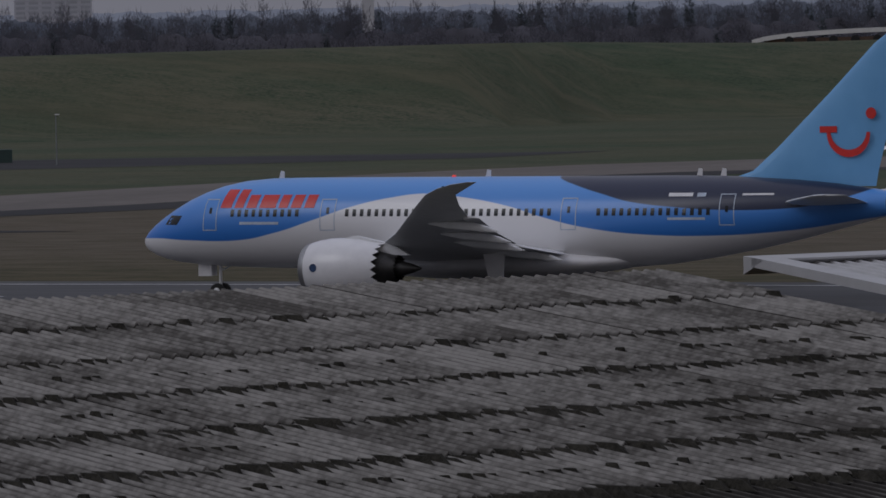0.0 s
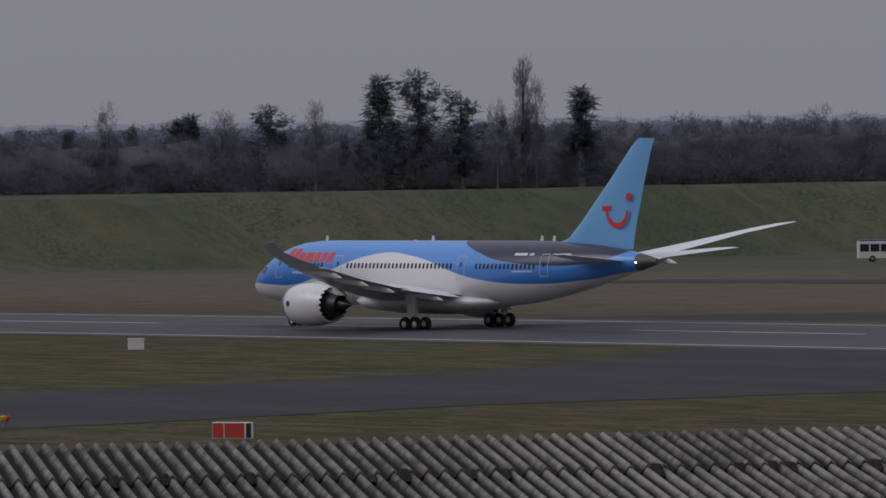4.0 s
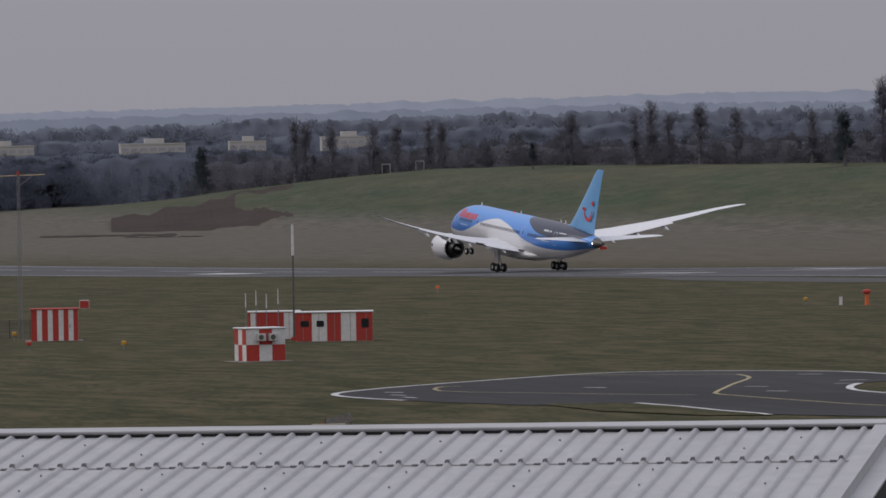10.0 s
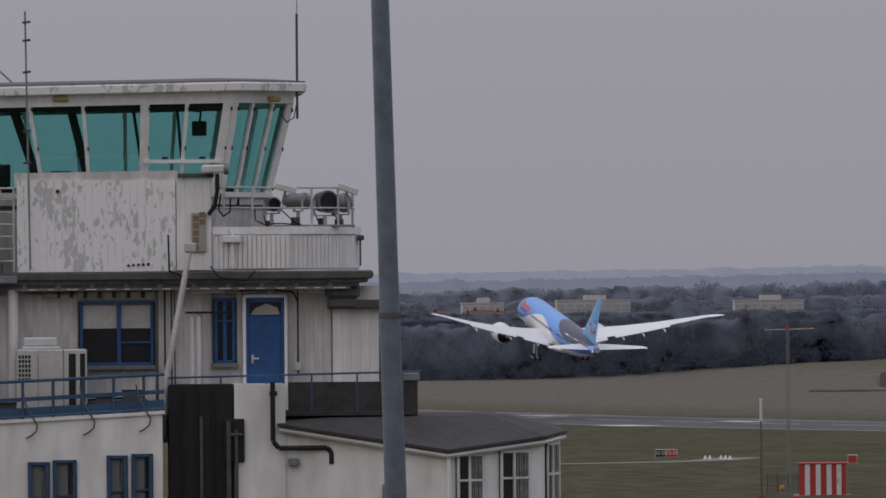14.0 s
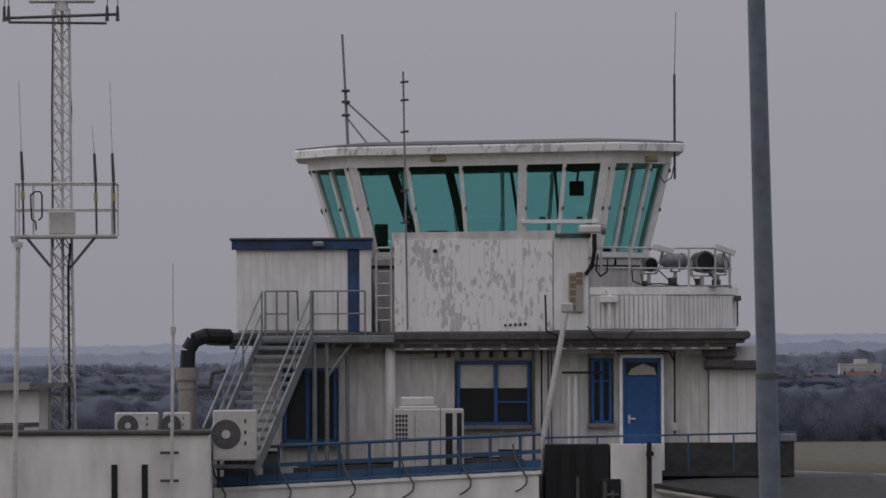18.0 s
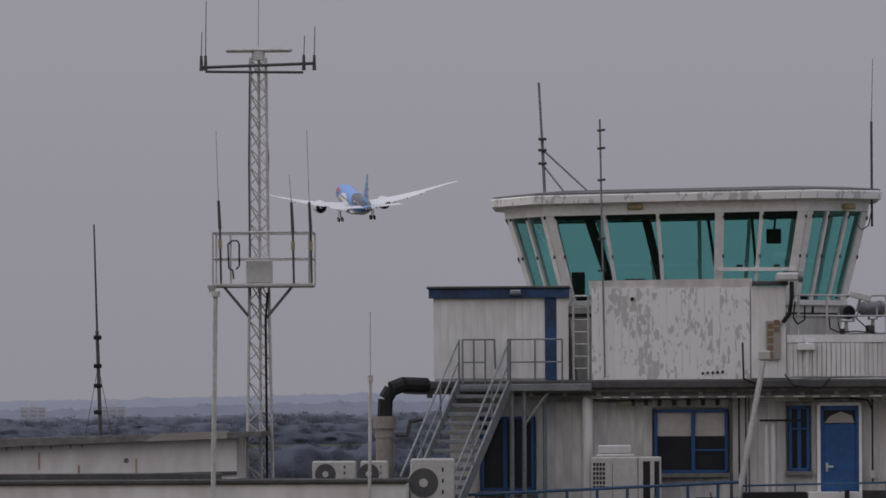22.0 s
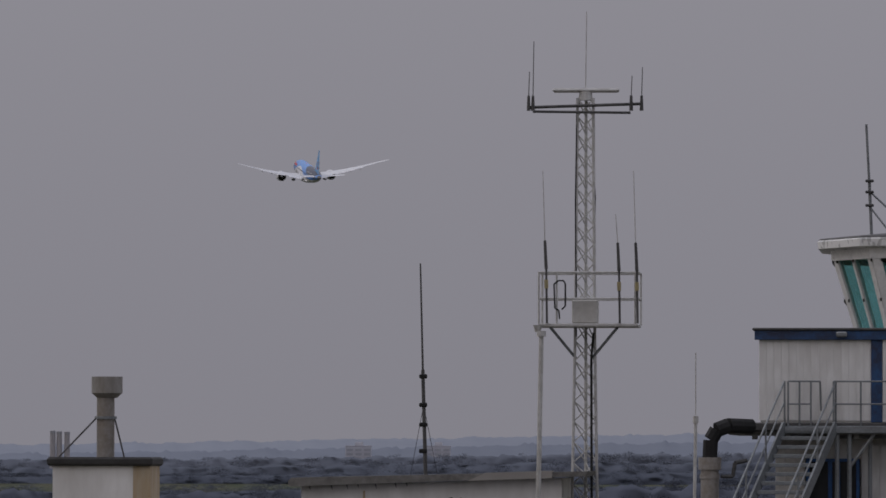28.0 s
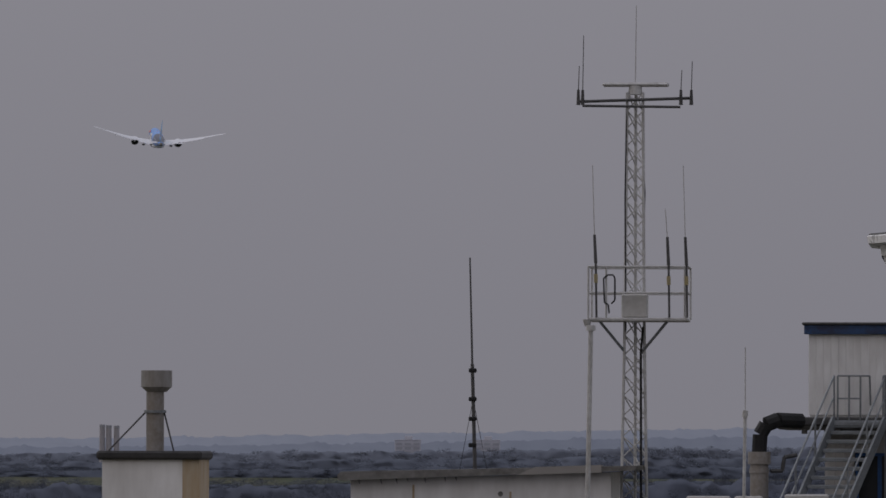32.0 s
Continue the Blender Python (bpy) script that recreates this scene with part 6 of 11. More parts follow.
for x, z in ((-0.4, 16.62), (3.62, 16.7)):
    part("flood_lamp", Mesh().cbox(x, -0.2, z, x + 0.34, 0.0, z + 0.12, 0.03), M["cream_clad"], tower, "cream lamp")
for x in (0.45, 3.95 + 1.0):
    part("amber_lamp", Mesh().cbox(x - 0.6 if x < 1 else x - 0.3, -0.12 if x < 1 else 0.9, 20.97, x - 0.25 if x < 1 else x, 0.02 if x < 1 else 1.05, 21.1, 0.03), M["yellow_line"], tower, "dull yellow lamp under the eaves")
lean = part("leaning_pipe", Mesh().tube((2.22, -1.3, 13.5), (2.32, -1.3, 14.9), 0.07, 0.07, 10).tube((2.32, -1.3, 14.9), (2.86, -1.2, 17.75), 0.075, 0.06, 10), M["bright_pipe"], tower, "leaning silver pipe")
part("pipe_head", Mesh().cbox(2.72, -1.3, 17.6, 2.98, -1.1, 17.82, 0.03), M["ac_white"], lean, "pale head of the pipe")

# aerials on the cab roof
a1 = thing("roof_aerial", "grey braced aerial pole on the cab roof", "aerial", m=TW)
part("pole", Mesh().tube((-2.0, 2.2, 21.4), (-2.05, 2.2, 22.6), 0.035).tube((-2.05, 2.2, 22.55), (-2.12, 2.2, 23.9), 0.028), M["steel"], a1)
part("brace", Mesh().tube((-2.05, 2.2, 22.4), (-1.0, 2.0, 21.42), 0.022).tube((-2.0, 2.2, 22.0), (-1.55, 2.0, 21.42), 0.022), M["steel"], a1)
for z in (22.05, 22.35, 22.6):
    part("clamp", Mesh().cbox(-2.14, 2.1, z, -1.95, 2.3, z + 0.06, 0.015), M["gutter"], a1)
a2 = thing("dipole_aerial", "grey dipole aerial standing before the cab", "aerial", m=TW)
part("pole", Mesh().tube((-0.66, -0.7, 17.25), (-0.74, -0.7, 22.95), 0.022), M["steel"], a2)
for z in (19.6, 20.3, 21.6, 22.3, 22.7):
    part("clamp", Mesh().bar((-0.8, -0.72, z), (-0.62, -0.72, z + 0.02), 0.03, 0.05), M["gutter"], a2)
a3 = thing("whip_aerial", "thin whip aerial on the corner of the cab", "aerial", m=TW)
part("socket", Mesh().tube((5.32, 1.5, 20.6), (5.32, 1.5, 22.95), 0.028), M["gutter"], a3)
part("whip", Mesh().tube((5.32, 1.5, 22.9), (5.36, 1.5, 24.35), 0.012, 0.008, 6), M["steel"], a3)
part("cable", Mesh().path([(5.3, 1.45, 20.9), (5.24, 1.4, 20.62), (5.08, 1.35, 20.52), (4.95, 1.3, 20.7)], 0.012), M["black"], a3)

# steel stair up to the deck
stair = thing("steel_stair", "galvanised steel stair to the tower deck", "stair", m=TW)
B0, B1 = Vector((-5.1, -3.4, 14.15)), Vector((-3.88, -0.7, 17.12))
side_v = Vector((1.13, 0, 0))
for s in (Vector(), side_v):
    part("stringer", Mesh().bar(B0 + s, B1 + s, 0.05, 0.24), M["steel"], stair)
n_st = 15
for k in range(n_st):
    p = B0.lerp(B1, (k + 0.7) / n_st)
    part("tread", Mesh().cbox(p.x + 0.03, p.y - 0.02, p.z - 0.06, p.x + 1.1, p.y + 0.24, p.z + 0.025, 0.008), M["steel"], stair)
for s in (Vector((0, 0, 0)), side_v):
    top = [B0 + s + Vector((0, 0, 0.95)), B1 + s + Vector((0, 0, 0.98))]
    part("handrail", Mesh().path(top, 0.024, 8), M["steel"], stair)
    part("knee_rail", Mesh().path([B0 + s + Vector((0, 0, 0.5)), B1 + s + Vector((0, 0, 0.52))], 0.02, 8), M["steel"], stair)
    for f in (0.02, 0.35, 0.68, 1.0):
        p = B0.lerp(B1, f) + s
        part("baluster", Mesh().tube(p, p + Vector((0, 0, 0.96)), 0.022), M["steel"], stair)
part("landing", Mesh().cbox(-3.9, -0.75, 16.95, -0.95, -0.3, 17.12, 0.02), M["steel"], stair, "steel landing")
for x0, x1 in ((-3.8, -3.3), (-2.8, -1.6)):
    part("landing_rail", Mesh().path([(x0, -0.74, 18.1), (x1, -0.74, 18.1)], 0.022).path([(x0, -0.74, 17.6), (x1, -0.74, 17.6)], 0.02).tube((x0, -0.74, 17.12), (x0, -0.74, 18.1), 0.022).tube((x1, -0.74, 17.12), (x1, -0.74, 18.1), 0.022).tube(((x0 + x1) / 2, -0.74, 17.12), ((x0 + x1) / 2, -0.74, 18.1), 0.022), M["steel"], stair)
part("rail_return", Mesh().path([(-3.3, -0.74, 18.1), (-3.1, -0.6, 18.1), (-3.08, -0.5, 17.45)], 0.022), M["steel"], stair)
for x, y in ((-2.45, -0.6), (-2.72, -0.6)):
    part("leg", Mesh().tube((x, y, 13.9), (x, y, 16.95), 0.05), M["steel"], stair)
part("knee_brace", Mesh().tube((-2.45, -0.6, 16.2), (-1.9, -0.6, 16.95), 0.035), M["steel"], stair)
ladder = thing("cage_ladder", "white steel ladder between hut and screen", "ladder", m=TW)
for x in (-1.35, -1.02):
    part("stile", Mesh().tube((x, -0.45, 17.2), (x, -0.45, 19.05), 0.025), M["mast_white"], ladder)
for z in np.arange(17.45, 19.0, 0.27):
    part("rung", Mesh().tube((-1.35, -0.45, z), (-1.02, -0.45, z), 0.018), M["mast_white"], ladder)
part("hoop", Mesh().path([(-1.42, -0.5, 18.9), (-1.3, -0.8, 19.05), (-1.05, -0.85, 19.05), (-0.95, -0.5, 18.95)], 0.022), M["mast_white"], ladder)

# terrace before the storey: white wall, blue railing, air conditioners
terrace = thing("terrace_block", "white rendered block below the tower terrace", "building", m=TW)
rake = lambda x: 14.14 + 0.050 * (x - 2.2)


def raked(x0, x1, y0, y1, low, high, bottom=None):
    """A slab that follows the terrace's fall from x0 to x1."""
    ring = [(x0, y0), (x1, y0), (x1, y1), (x0, y1)]
    return Mesh().loft([[(x, y, rake(x) + low if bottom is None else bottom) for x, y in ring], [(x, y, rake(x) + high) for x, y in ring]])


part("wall", raked(-4.9, 2.2, -2.4, 0.2, 0, -0.03, 0.0), M["white_wall"], terrace, "white rendered wall")
part("terrace_coping", raked(-4.95, 2.26, -2.46, -2.1, -0.07, 0.0), M["white_wall"], terrace, "white coping")
part("terrace_floor", raked(-4.9, 2.25, -2.1, 0.3, -0.06, -0.025), M["bitumen"], terrace, "dark terrace floor")
part("door_landing", Mesh().box(2.25, -0.3, 13.98, 7.8, 0.3, 14.06), M["bitumen"], terrace, "dark landing")
for x0, x1, z in ((-4.53, -3.97, 12.70), (-3.87, -3.34, 12.75), (-2.58, -2.06, 12.91), (-1.96, -1.45, 12.95), (-0.73, -0.28, 13.05), (-0.18, 0.31, 13.09), (0.99, 1.42, 13.18), (1.53, 1.97, 13.21)):
    w = window(x0, x1, z - 1.35, z, -2.47, "window", "small blue framed window with a net curtain", terrace, (), 0, ((0, 1, 0.42),), "rail_blue")
    part("net_curtain", Mesh().box(x0 + 0.07, -2.405, z - 1.28, x0 + (x1 - x0) * 0.62, -2.402, z - 0.07), M["net_curtain"], w, "grey net curtain")
for x in (-4.83, -3.4, -2.0, -0.72, 0.53, 1.75):
    z = rake(x)
    part("hanging_cable", Mesh().path([(x - 0.12, -2.26, z + 0.6), (x - 0.05, -2.36, z + 0.28), (x + 0.10, -2.46, z + 0.02), (x + 0.19, -2.5, z - 0.14), (x + 0.17, -2.5, z - 0.27), (x + 0.06, -2.49, z - 0.37), (x - 0.06, -2.46, z - 0.43)], 0.02), M["gutter"], terrace, "dark hanging cable")
railing = thing("blue_railing", "dark blue steel railing along the terrace", "railing", m=TW)
part("top_rail", Mesh().tube((-4.85, -2.2, 14.64), (2.25, -2.2, 14.94), 0.035), M["rail_blue"], railing)
part("bottom_rail", Mesh().tube((-4.85, -2.2, rake(-4.85) + 0.05), (2.25, -2.2, rake(2.25) + 0.05), 0.03), M["rail_blue"], railing)
part("middle_rail", Mesh().bar((-4.85, -2.18, 14.22), (2.25, -2.18, 14.56), 0.03, 0.09), M["rail_blue"], railing)
part("toe_board", raked(-4.85, 2.25, -2.16, -2.13, 0.06, 0.24), M["rail_blue"], railing, "dull blue toe board")
for x in np.arange(-4.8, 2.3, 0.66):
    part("post", Mesh().tube((x, -2.2, rake(x) - 0.02), (x, -2.2, 14.64 + 0.0423 * (x + 4.85)), 0.034), M["rail_blue"], railing)
for x0, x1, y, h in ((-4.7, -3.95, -1.7, 0.62), (-3.85, -3.5, -1.4, 0.74), (-2.75, -2.2, -1.6, 0.42), (0.75, 1.15, -1.2, 0.4), (1.35, 1.75, -1.5, 0.5)):
    cabinet = thing("cable_cabinet", "dark grey steel cable cabinet on the terrace", "cabinet", "cable cabinets on the terrace", m=TW @ pose(x0, y, rake(x0) - 0.04))
    part("body", Mesh().cbox(0, 0, 0, x1 - x0, 0.4, h, 0.02), M["gutter"], cabinet)
    part("lid", Mesh().cbox(-0.03, -0.03, h, x1 - x0 + 0.03, 0.43, h + 0.04, 0.01), M["dark"], cabinet, "black lid")
tray = thing("cable_tray", "dark cable tray along the wall foot", "cable tray", m=TW)
part("channel", Mesh().bar((-3.2, -0.35, 14.12), (1.9, -0.35, 14.3), 0.2, 0.16), M["gutter"], tray)
part("cable", Mesh().path([(-3.1, -0.4, 14.24), (-1.2, -0.42, 14.3), (0.4, -0.4, 14.36), (1.8, -0.42, 14.42)], 0.03), M["black"], tray, "black cable")
rail2 = thing("thin_railing", "thin blue handrail before the blue door", "railing", m=TW)
part("top_rail", Mesh().tube((2.35, -1.4, 14.85), (7.9, -1.4, 14.95), 0.022), M["rail_blue"], rail2)
for x in np.arange(2.5, 7.9, 1.0):
    part("post", Mesh().tube((x, -1.4, 14.1), (x, -1.4, 14.9), 0.02), M["rail_blue"], rail2)


def air_unit(x, y, z, w, h, d, fans=1, tall=False):
    u = thing("air_conditioner", "off-white outdoor air conditioning unit" + (" with a raised top" if tall else ""), "air conditioner", "air conditioners on the roofs", m=TW @ pose(x, y, z))
    part("casing", Mesh().cbox(0, 0, 0, w, d, h, 0.03), M["ac_white"], u)
    if tall:
        part("top_cowl", Mesh().cbox(0.12, 0.1, h, w * 0.62, d - 0.1, h + 0.06, 0.02).cbox(0.16, 0.12, h + 0.06, w * 0.58, d - 0.12, h + 0.26, 0.03), M["white_paint"], u)
        for i in range(4):
            for j in range(6):
                part("grille_hole", Mesh().box(0.05 + i * 0.07, -0.006, h - 0.2 - j * 0.1, 0.10 + i * 0.07, 0.0, h - 0.13 - j * 0.1), M["dark"], u)
        part("coil_panel", Mesh().box(w * 0.74, -0.008, 0.1, w * 0.84, 0.0, h - 0.1).box(w * 0.9, -0.008, 0.1, w * 0.97, 0.0, h - 0.1), M["dark"], u, "dark coil panel")
        part("panel_seam", Mesh().box(w * 0.3, -0.005, 0.1, w * 0.31, 0, h * 0.9).box(w * 0.66, -0.005, 0.0, w * 0.675, 0, h), M["concrete"], u)
    else:
        for k in range(fans):
            cx, r = w * (0.3 + 0.0 * k), min(h * 0.38, 0.32)
            part("fan_guard", Mesh().tube((cx, -0.012, h * 0.52), (cx, 0.0, h * 0.52), r, r, 24), M["gutter"], u, "round dark fan guard")
            part("fan_hub", Mesh().tube((cx, -0.03, h * 0.52), (cx, -0.012, h * 0.52), r * 0.3, r * 0.3, 14), M["ac_white"], u)
        for k in range(3):
            part("vent_slot", Mesh().box(w * 0.72, -0.006, h * (0.3 + 0.22 * k), w * 0.76, 0, h * (0.38 + 0.22 * k)), M["dark"], u)
    return u


air_unit(-0.98, -1.3, 13.96, 1.55, 1.54, 0.8, tall=True)
air_unit(-4.88, -3.6, 14.4, 0.95, 1.1, 0.4)
air_unit(-7.05, -2.6, 14.85, 0.95, 0.6, 0.4)
air_unit(-6.0, -2.6, 14.85, 0.6, 0.6, 0.4)

# dark louvred recess, white pier and black pipes
recess = thing("service_recess", "black louvred service recess beside a white pier", "building", m=TW)
part("black_panel", Mesh().box(2.35, -1.9, 0, 3.75, 0.2, 14.7), M["dark"], recess, "black panel")
for x in (2.62, 2.95, 3.3):
    part("slat", Mesh().box(x, -1.95, 8, x + 0.03, -1.9, 14.6), M["dark"], recess)
part("rust_strip", Mesh().box(3.02, -1.94, 11.0, 3.09, -1.88, 14.0), M["gutter"], recess, "dull strip")
part("meter_niche", Mesh().cbox(3.55, -2.05, 13.0, 4.0, -1.95, 13.95, 0.02), M["dark"], recess)
part("niche_pipe", Mesh().tube((3.65, -2.1, 12.0), (3.65, -2.1, 13.9), 0.05).tube((3.82, -2.1, 12.0), (3.82, -2.1, 13.7), 0.04).tube((3.6, -2.1, 13.6), (3.95, -2.1, 13.6), 0.04), M["gutter"], recess, "dark pipes")
part("white_pier", Mesh().box(3.78, -1.95, 0, 4.9, 0.2, 14.7), M["white_wall"], recess, "white pier")
part("black_pipe", Mesh().path([(4.62, -2.1, 14.75), (4.62, -2.1, 13.45), (4.75, -2.1, 13.3), (5.8, -2.1, 13.3), (5.9, -2.1, 13.2), (5.9, -2.1, 12.95)], 0.055, 8).tube((4.55, -2.1, 14.5), (4.72, -2.1, 14.5), 0.05), M["black"], recess, "black soil pipe")

# low house to the right
house = thing("annex", "low white annex with felt roof and sash windows", "building", m=TW)
corner, lft, rgt = Vector((8.4, -2.6)), Vector((4.86, -1.9)), Vector((10.55, -1.2))
end = Vector((11.1, 0.6))
base = [lft, corner, rgt, end, Vector((11.1, 7)), Vector((4.86, 7))]
wall_top = [13.75, 13.16, 13.42, 13.5, 13.6, 13.9]
part("wall", Mesh().loft([[(p.x, p.y, 0) for p in base], [(p.x, p.y, z) for p, z in zip(base, wall_top)]]), M["white_wall"], house, "dirty white rendered walls")
grow = lambda p, k: (p - Vector((8, 3))) * k + Vector((8, 3))
part("roof", Mesh().loft([[(*grow(p, 1.02), z + 0.0) for p, z in zip(base, wall_top)], [(*grow(p, 1.045), z + 0.03) for p, z in zip(base, wall_top)], [(*grow(p, 1.045), z + 0.09) for p, z in zip(base, wall_top)], [(*grow(p, 0.6), 13.95) for p in base]]), M["bitumen"], house, "dark felt roof")
part("eave_board", Mesh().path([(*grow(p, 1.03), z - 0.05) for p, z in zip(base[:4], wall_top)], 0.05, 4), M["white_wall"], house, "white eave board")
part("upstand", Mesh().box(4.9, 0.05, 13.5, 7.9, 3, 14.72), M["bitumen"], house, "dark felted upstand")
part("upstand_cap", Mesh().cbox(7.55, 0.0, 14.72, 7.95, 0.3, 14.92, 0.03), M["steel"], house, "grey cap")


def sash(p, q, z0, z1):
    d = (q - p).normalized()
    ang = math.degrees(math.atan2(d.y, d.x))
    L = (q - p).length
    w = part("sash_window", Mesh().box(0, -0.02, 0, L, 0.03, z1 - z0), M["pane"], house, "white sash window with pale curtains", m=pose(p.x, p.y, z0, 0, 0, ang))
    for a, b, c, e in ((0, 0.06, 0, z1 - z0), (L - 0.06, L, 0, z1 - z0), (0, L, 0, 0.06), (0, L, z1 - z0 - 0.06, z1 - z0), (0, L, (z1 - z0) * 0.48, (z1 - z0) * 0.52), (L * 0.42, L * 0.5, 0, z1 - z0)):
        part("window_frame", Mesh().box(a, -0.06, c, b, -0.021, e), M["clad_lower"], w)
    for k in range(5):
        u = L * (0.56 + 0.078 * k)
        part("curtain", Mesh().cbox(u, -0.035 - 0.012 * (k % 2), 0.05, u + L * 0.06, -0.022, z1 - z0 - 0.05, 0.005), M["concrete"], w, "limp grey curtain")
    part("window_sill", Mesh().cbox(-0.03, -0.09, -0.05, L + 0.03, 0.02, 0, 0.012), M["clad_lower"], w)


face = rgt - corner
for s0, s1 in ((0.09, 0.38), (0.55, 0.87)):
    n_ = Vector((face.y, -face.x)).normalized() * 0.02
    sash(corner + face * s0 + n_, corner + face * s1 + n_, 11.98, 13.14 + 0.12 * s0)
f2 = end - rgt
sash(rgt + f2 * 0.2 + Vector((0.02, -0.01)), rgt + f2 * 0.8 + Vector((0.02, -0.01)), 11.95, 13.35)
part("gutter_pipe", Mesh().path([(corner.x + 0.03, corner.y - 0.08, 13.1), (corner.x + 0.03, corner.y - 0.08, 6)], 0.05), M["white_wall"], house, "white downpipe")
for k in range(3):
    part("loose_cable", Mesh().path([(8.1 + 0.1 * k, -2.74, 11.36 - 0.03 * k), (8.5, -2.79, 11.33 + 0.05 * k), (9.0, -2.52, 11.40 + 0.04 * (k % 2)), (9.6, -2.17, 11.50 + 0.04 * k), (10.45, -1.57, 11.60 + 0.03 * k)], 0.016, 5), M["black" if k else "galv_flue"], house, "loose cable along the pipe")
part("black_gutter", Mesh().path([(8.1, -2.68, 11.35), (8.5, -2.72, 11.4), (9.6, -2.1, 11.55), (10.45, -1.5, 11.65), (10.5, -1.45, 11.3)], 0.06, 8), M["black"], house, "black sagging gutter pipe")
part("wall_vent", Mesh().cbox(7.0, -2.5, 12.0, 7.3, -2.3, 12.5, 0.02), M["concrete"], house, "grey wall box")
part("wall_lamp", Mesh().cbox(4.95, -2.1, 12.9, 5.2, -1.95, 13.08, 0.03), M["steel"], house, "grey wall lamp")
part("step_band", Mesh().box(10.6, -1.25, 10.55, 11.2, 0.5, 10.7), M["white_wall"], house, "white band")

# white block to the left, with roof clutter
block = thing("flat_roof_block", "white rendered flat-roofed block with dark coping", "building", m=TW)
part("wall", Mesh().box(-16, -5.5, 0, -4.92, 4, 15.0), M["white_wall"], block, "dirty white rendered wall")
part("coping", Mesh().cbox(-16.1, -5.6, 14.98, -4.86, -5.1, 15.09, 0.03), M["gutter"], block, "dark stained coping")
part("felt_roof", Mesh().box(-16, -5.2, 15.0, -4.95, 4, 15.03), M["bitumen"], block)
part("upper_kerb", Mesh().cbox(-16, -1.5, 15.03, -9.1, -1.3, 15.2, 0.02), M["gutter"], block, "dark kerb")
for x in (-7.0, -6.35):
    part("slot_window", Mesh().box(x, -5.53, 12.5, x + 0.13, -5.49, 14.35), M["dark"], block, "narrow dark slot")
part("bracket_pole", Mesh().tube((-5.75, -5.75, 10), (-5.66, -5.75, 17.2), 0.035).tube((-5.66, -5.75, 17.15), (-5.66, -5.75, 17.3), 0.06).tube((-5.66, -5.75, 17.2), (-5.66, -5.75, 18.65), 0.012), M["mast_white"], block, "thin aerial on brackets")
for z in (13.4, 14.0, 14.6):
    part("wall_bracket", Mesh().bar((-5.95, -5.65, z), (-5.55, -5.65, z), 0.03, 0.06), M["gutter"], block)
part("stay_pole", Mesh().tube((-9.12, -5.75, 10), (-8.97, -5.75, 19.05), 0.055, 0.05, 8).tube((-8.97, -5.75, 19.0), (-8.97, -5.75, 19.12), 0.1), M["mast_white"], block, "grey-white stay pole")
flue = thing("duct_flue", "steel flue with black lagged duct", "flue", m=TW)
part("flue_pipe", Mesh().tube((-5.5, -1.5, 15.0), (-5.5, -1.5, 16.3), 0.2, 0.2, 16), M["galv_flue"], flue, "tarnished flue pipe", smooth=True)
part("collar", Mesh().tube((-5.5, -1.5, 16.15), (-5.5, -1.5, 16.42), 0.25, 0.25, 16).tube((-5.5, -1.5, 15.95), (-5.5, -1.5, 16.05), 0.22, 0.22, 16), M["galv_flue"], flue, "steel collar")
part("lagged_duct", Mesh().path([(-5.5, -1.5, 16.4), (-5.48, -1.5, 16.8), (-5.35, -1.5, 17.02), (-5.1, -1.4, 17.12), (-4.6, -1.0, 17.1)], 0.17, 10), M["black"], flue, "black lagged duct")
part("side_pipe", Mesh().path([(-5.25, -1.5, 16.0), (-5.0, -1.4, 16.0), (-4.95, -1.4, 16.3), (-4.7, -1.2, 16.35)], 0.05), M["gutter"], flue, "grey side pipe")
par = thing("parapet_block", "white stair block with stained concrete slab roof", "building", m=TW @ pose(0, 3, 0))
slab_z = lambda x: 15.74 + 0.034 * (x + 15.15)
part("wall", Mesh().prism([(-14.9, 0), (-9.0, 0), (-9.0, slab_z(-9.0)), (-14.9, slab_z(-14.9))], 1, 0, 4), M["white_wall"], par, "dirty white rendered wall")
part("slab", Mesh().prism([(-15.15, slab_z(-15.15)), (-8.45, slab_z(-8.45) + 0.02), (-8.4, slab_z(-8.4) + 0.13), (-15.1, slab_z(-15.1) + 0.2), (-15.18, slab_z(-15.15) + 0.12)], 1, -0.3, 4.2), M["concrete"], par, "stained concrete slab")
part("slab_patch", Mesh().prism([(x, slab_z(x) + dz) for x, dz in ((-11.1, 0.0), (-9.2, 0.0), (-9.2, 0.17), (-10.7, 0.17))], 1, -0.32, 0.4), M["house_wall"], par, "pale patched edge")
for x in (-14.7, -14.2, -13.85, -13.6, -13.2, -12.75, -12.5):
    part("lime_drip", Mesh().tube((x, -0.22, slab_z(x)), (x + 0.02, -0.22, slab_z(x) - random.uniform(0.05, 0.13)), 0.02, 0.006, 5), M["gutter"], par)
part("roof_skirt", Mesh().prism([(-14.9, 15.02), (-9.0, 15.12), (-9.0, 15.2), (-14.9, 15.1)], 1, -0.05, 0.0), M["gutter"], par, "dark felt skirt")
part("wall_hole", Mesh().tube((-11.5, -0.01, 15.45), (-11.5, 0.0, 15.45), 0.06, 0.06, 12), M["concrete"], par, "round patched hole")
for x, z in ((-13.5, 15.5), (-12.6, 15.2), (-11.3, 15.35)):
    part("rust_stain", Mesh().box(x, -0.006, z - 0.25, x + 0.05, 0.0, z + 0.15), M["rust"], par)
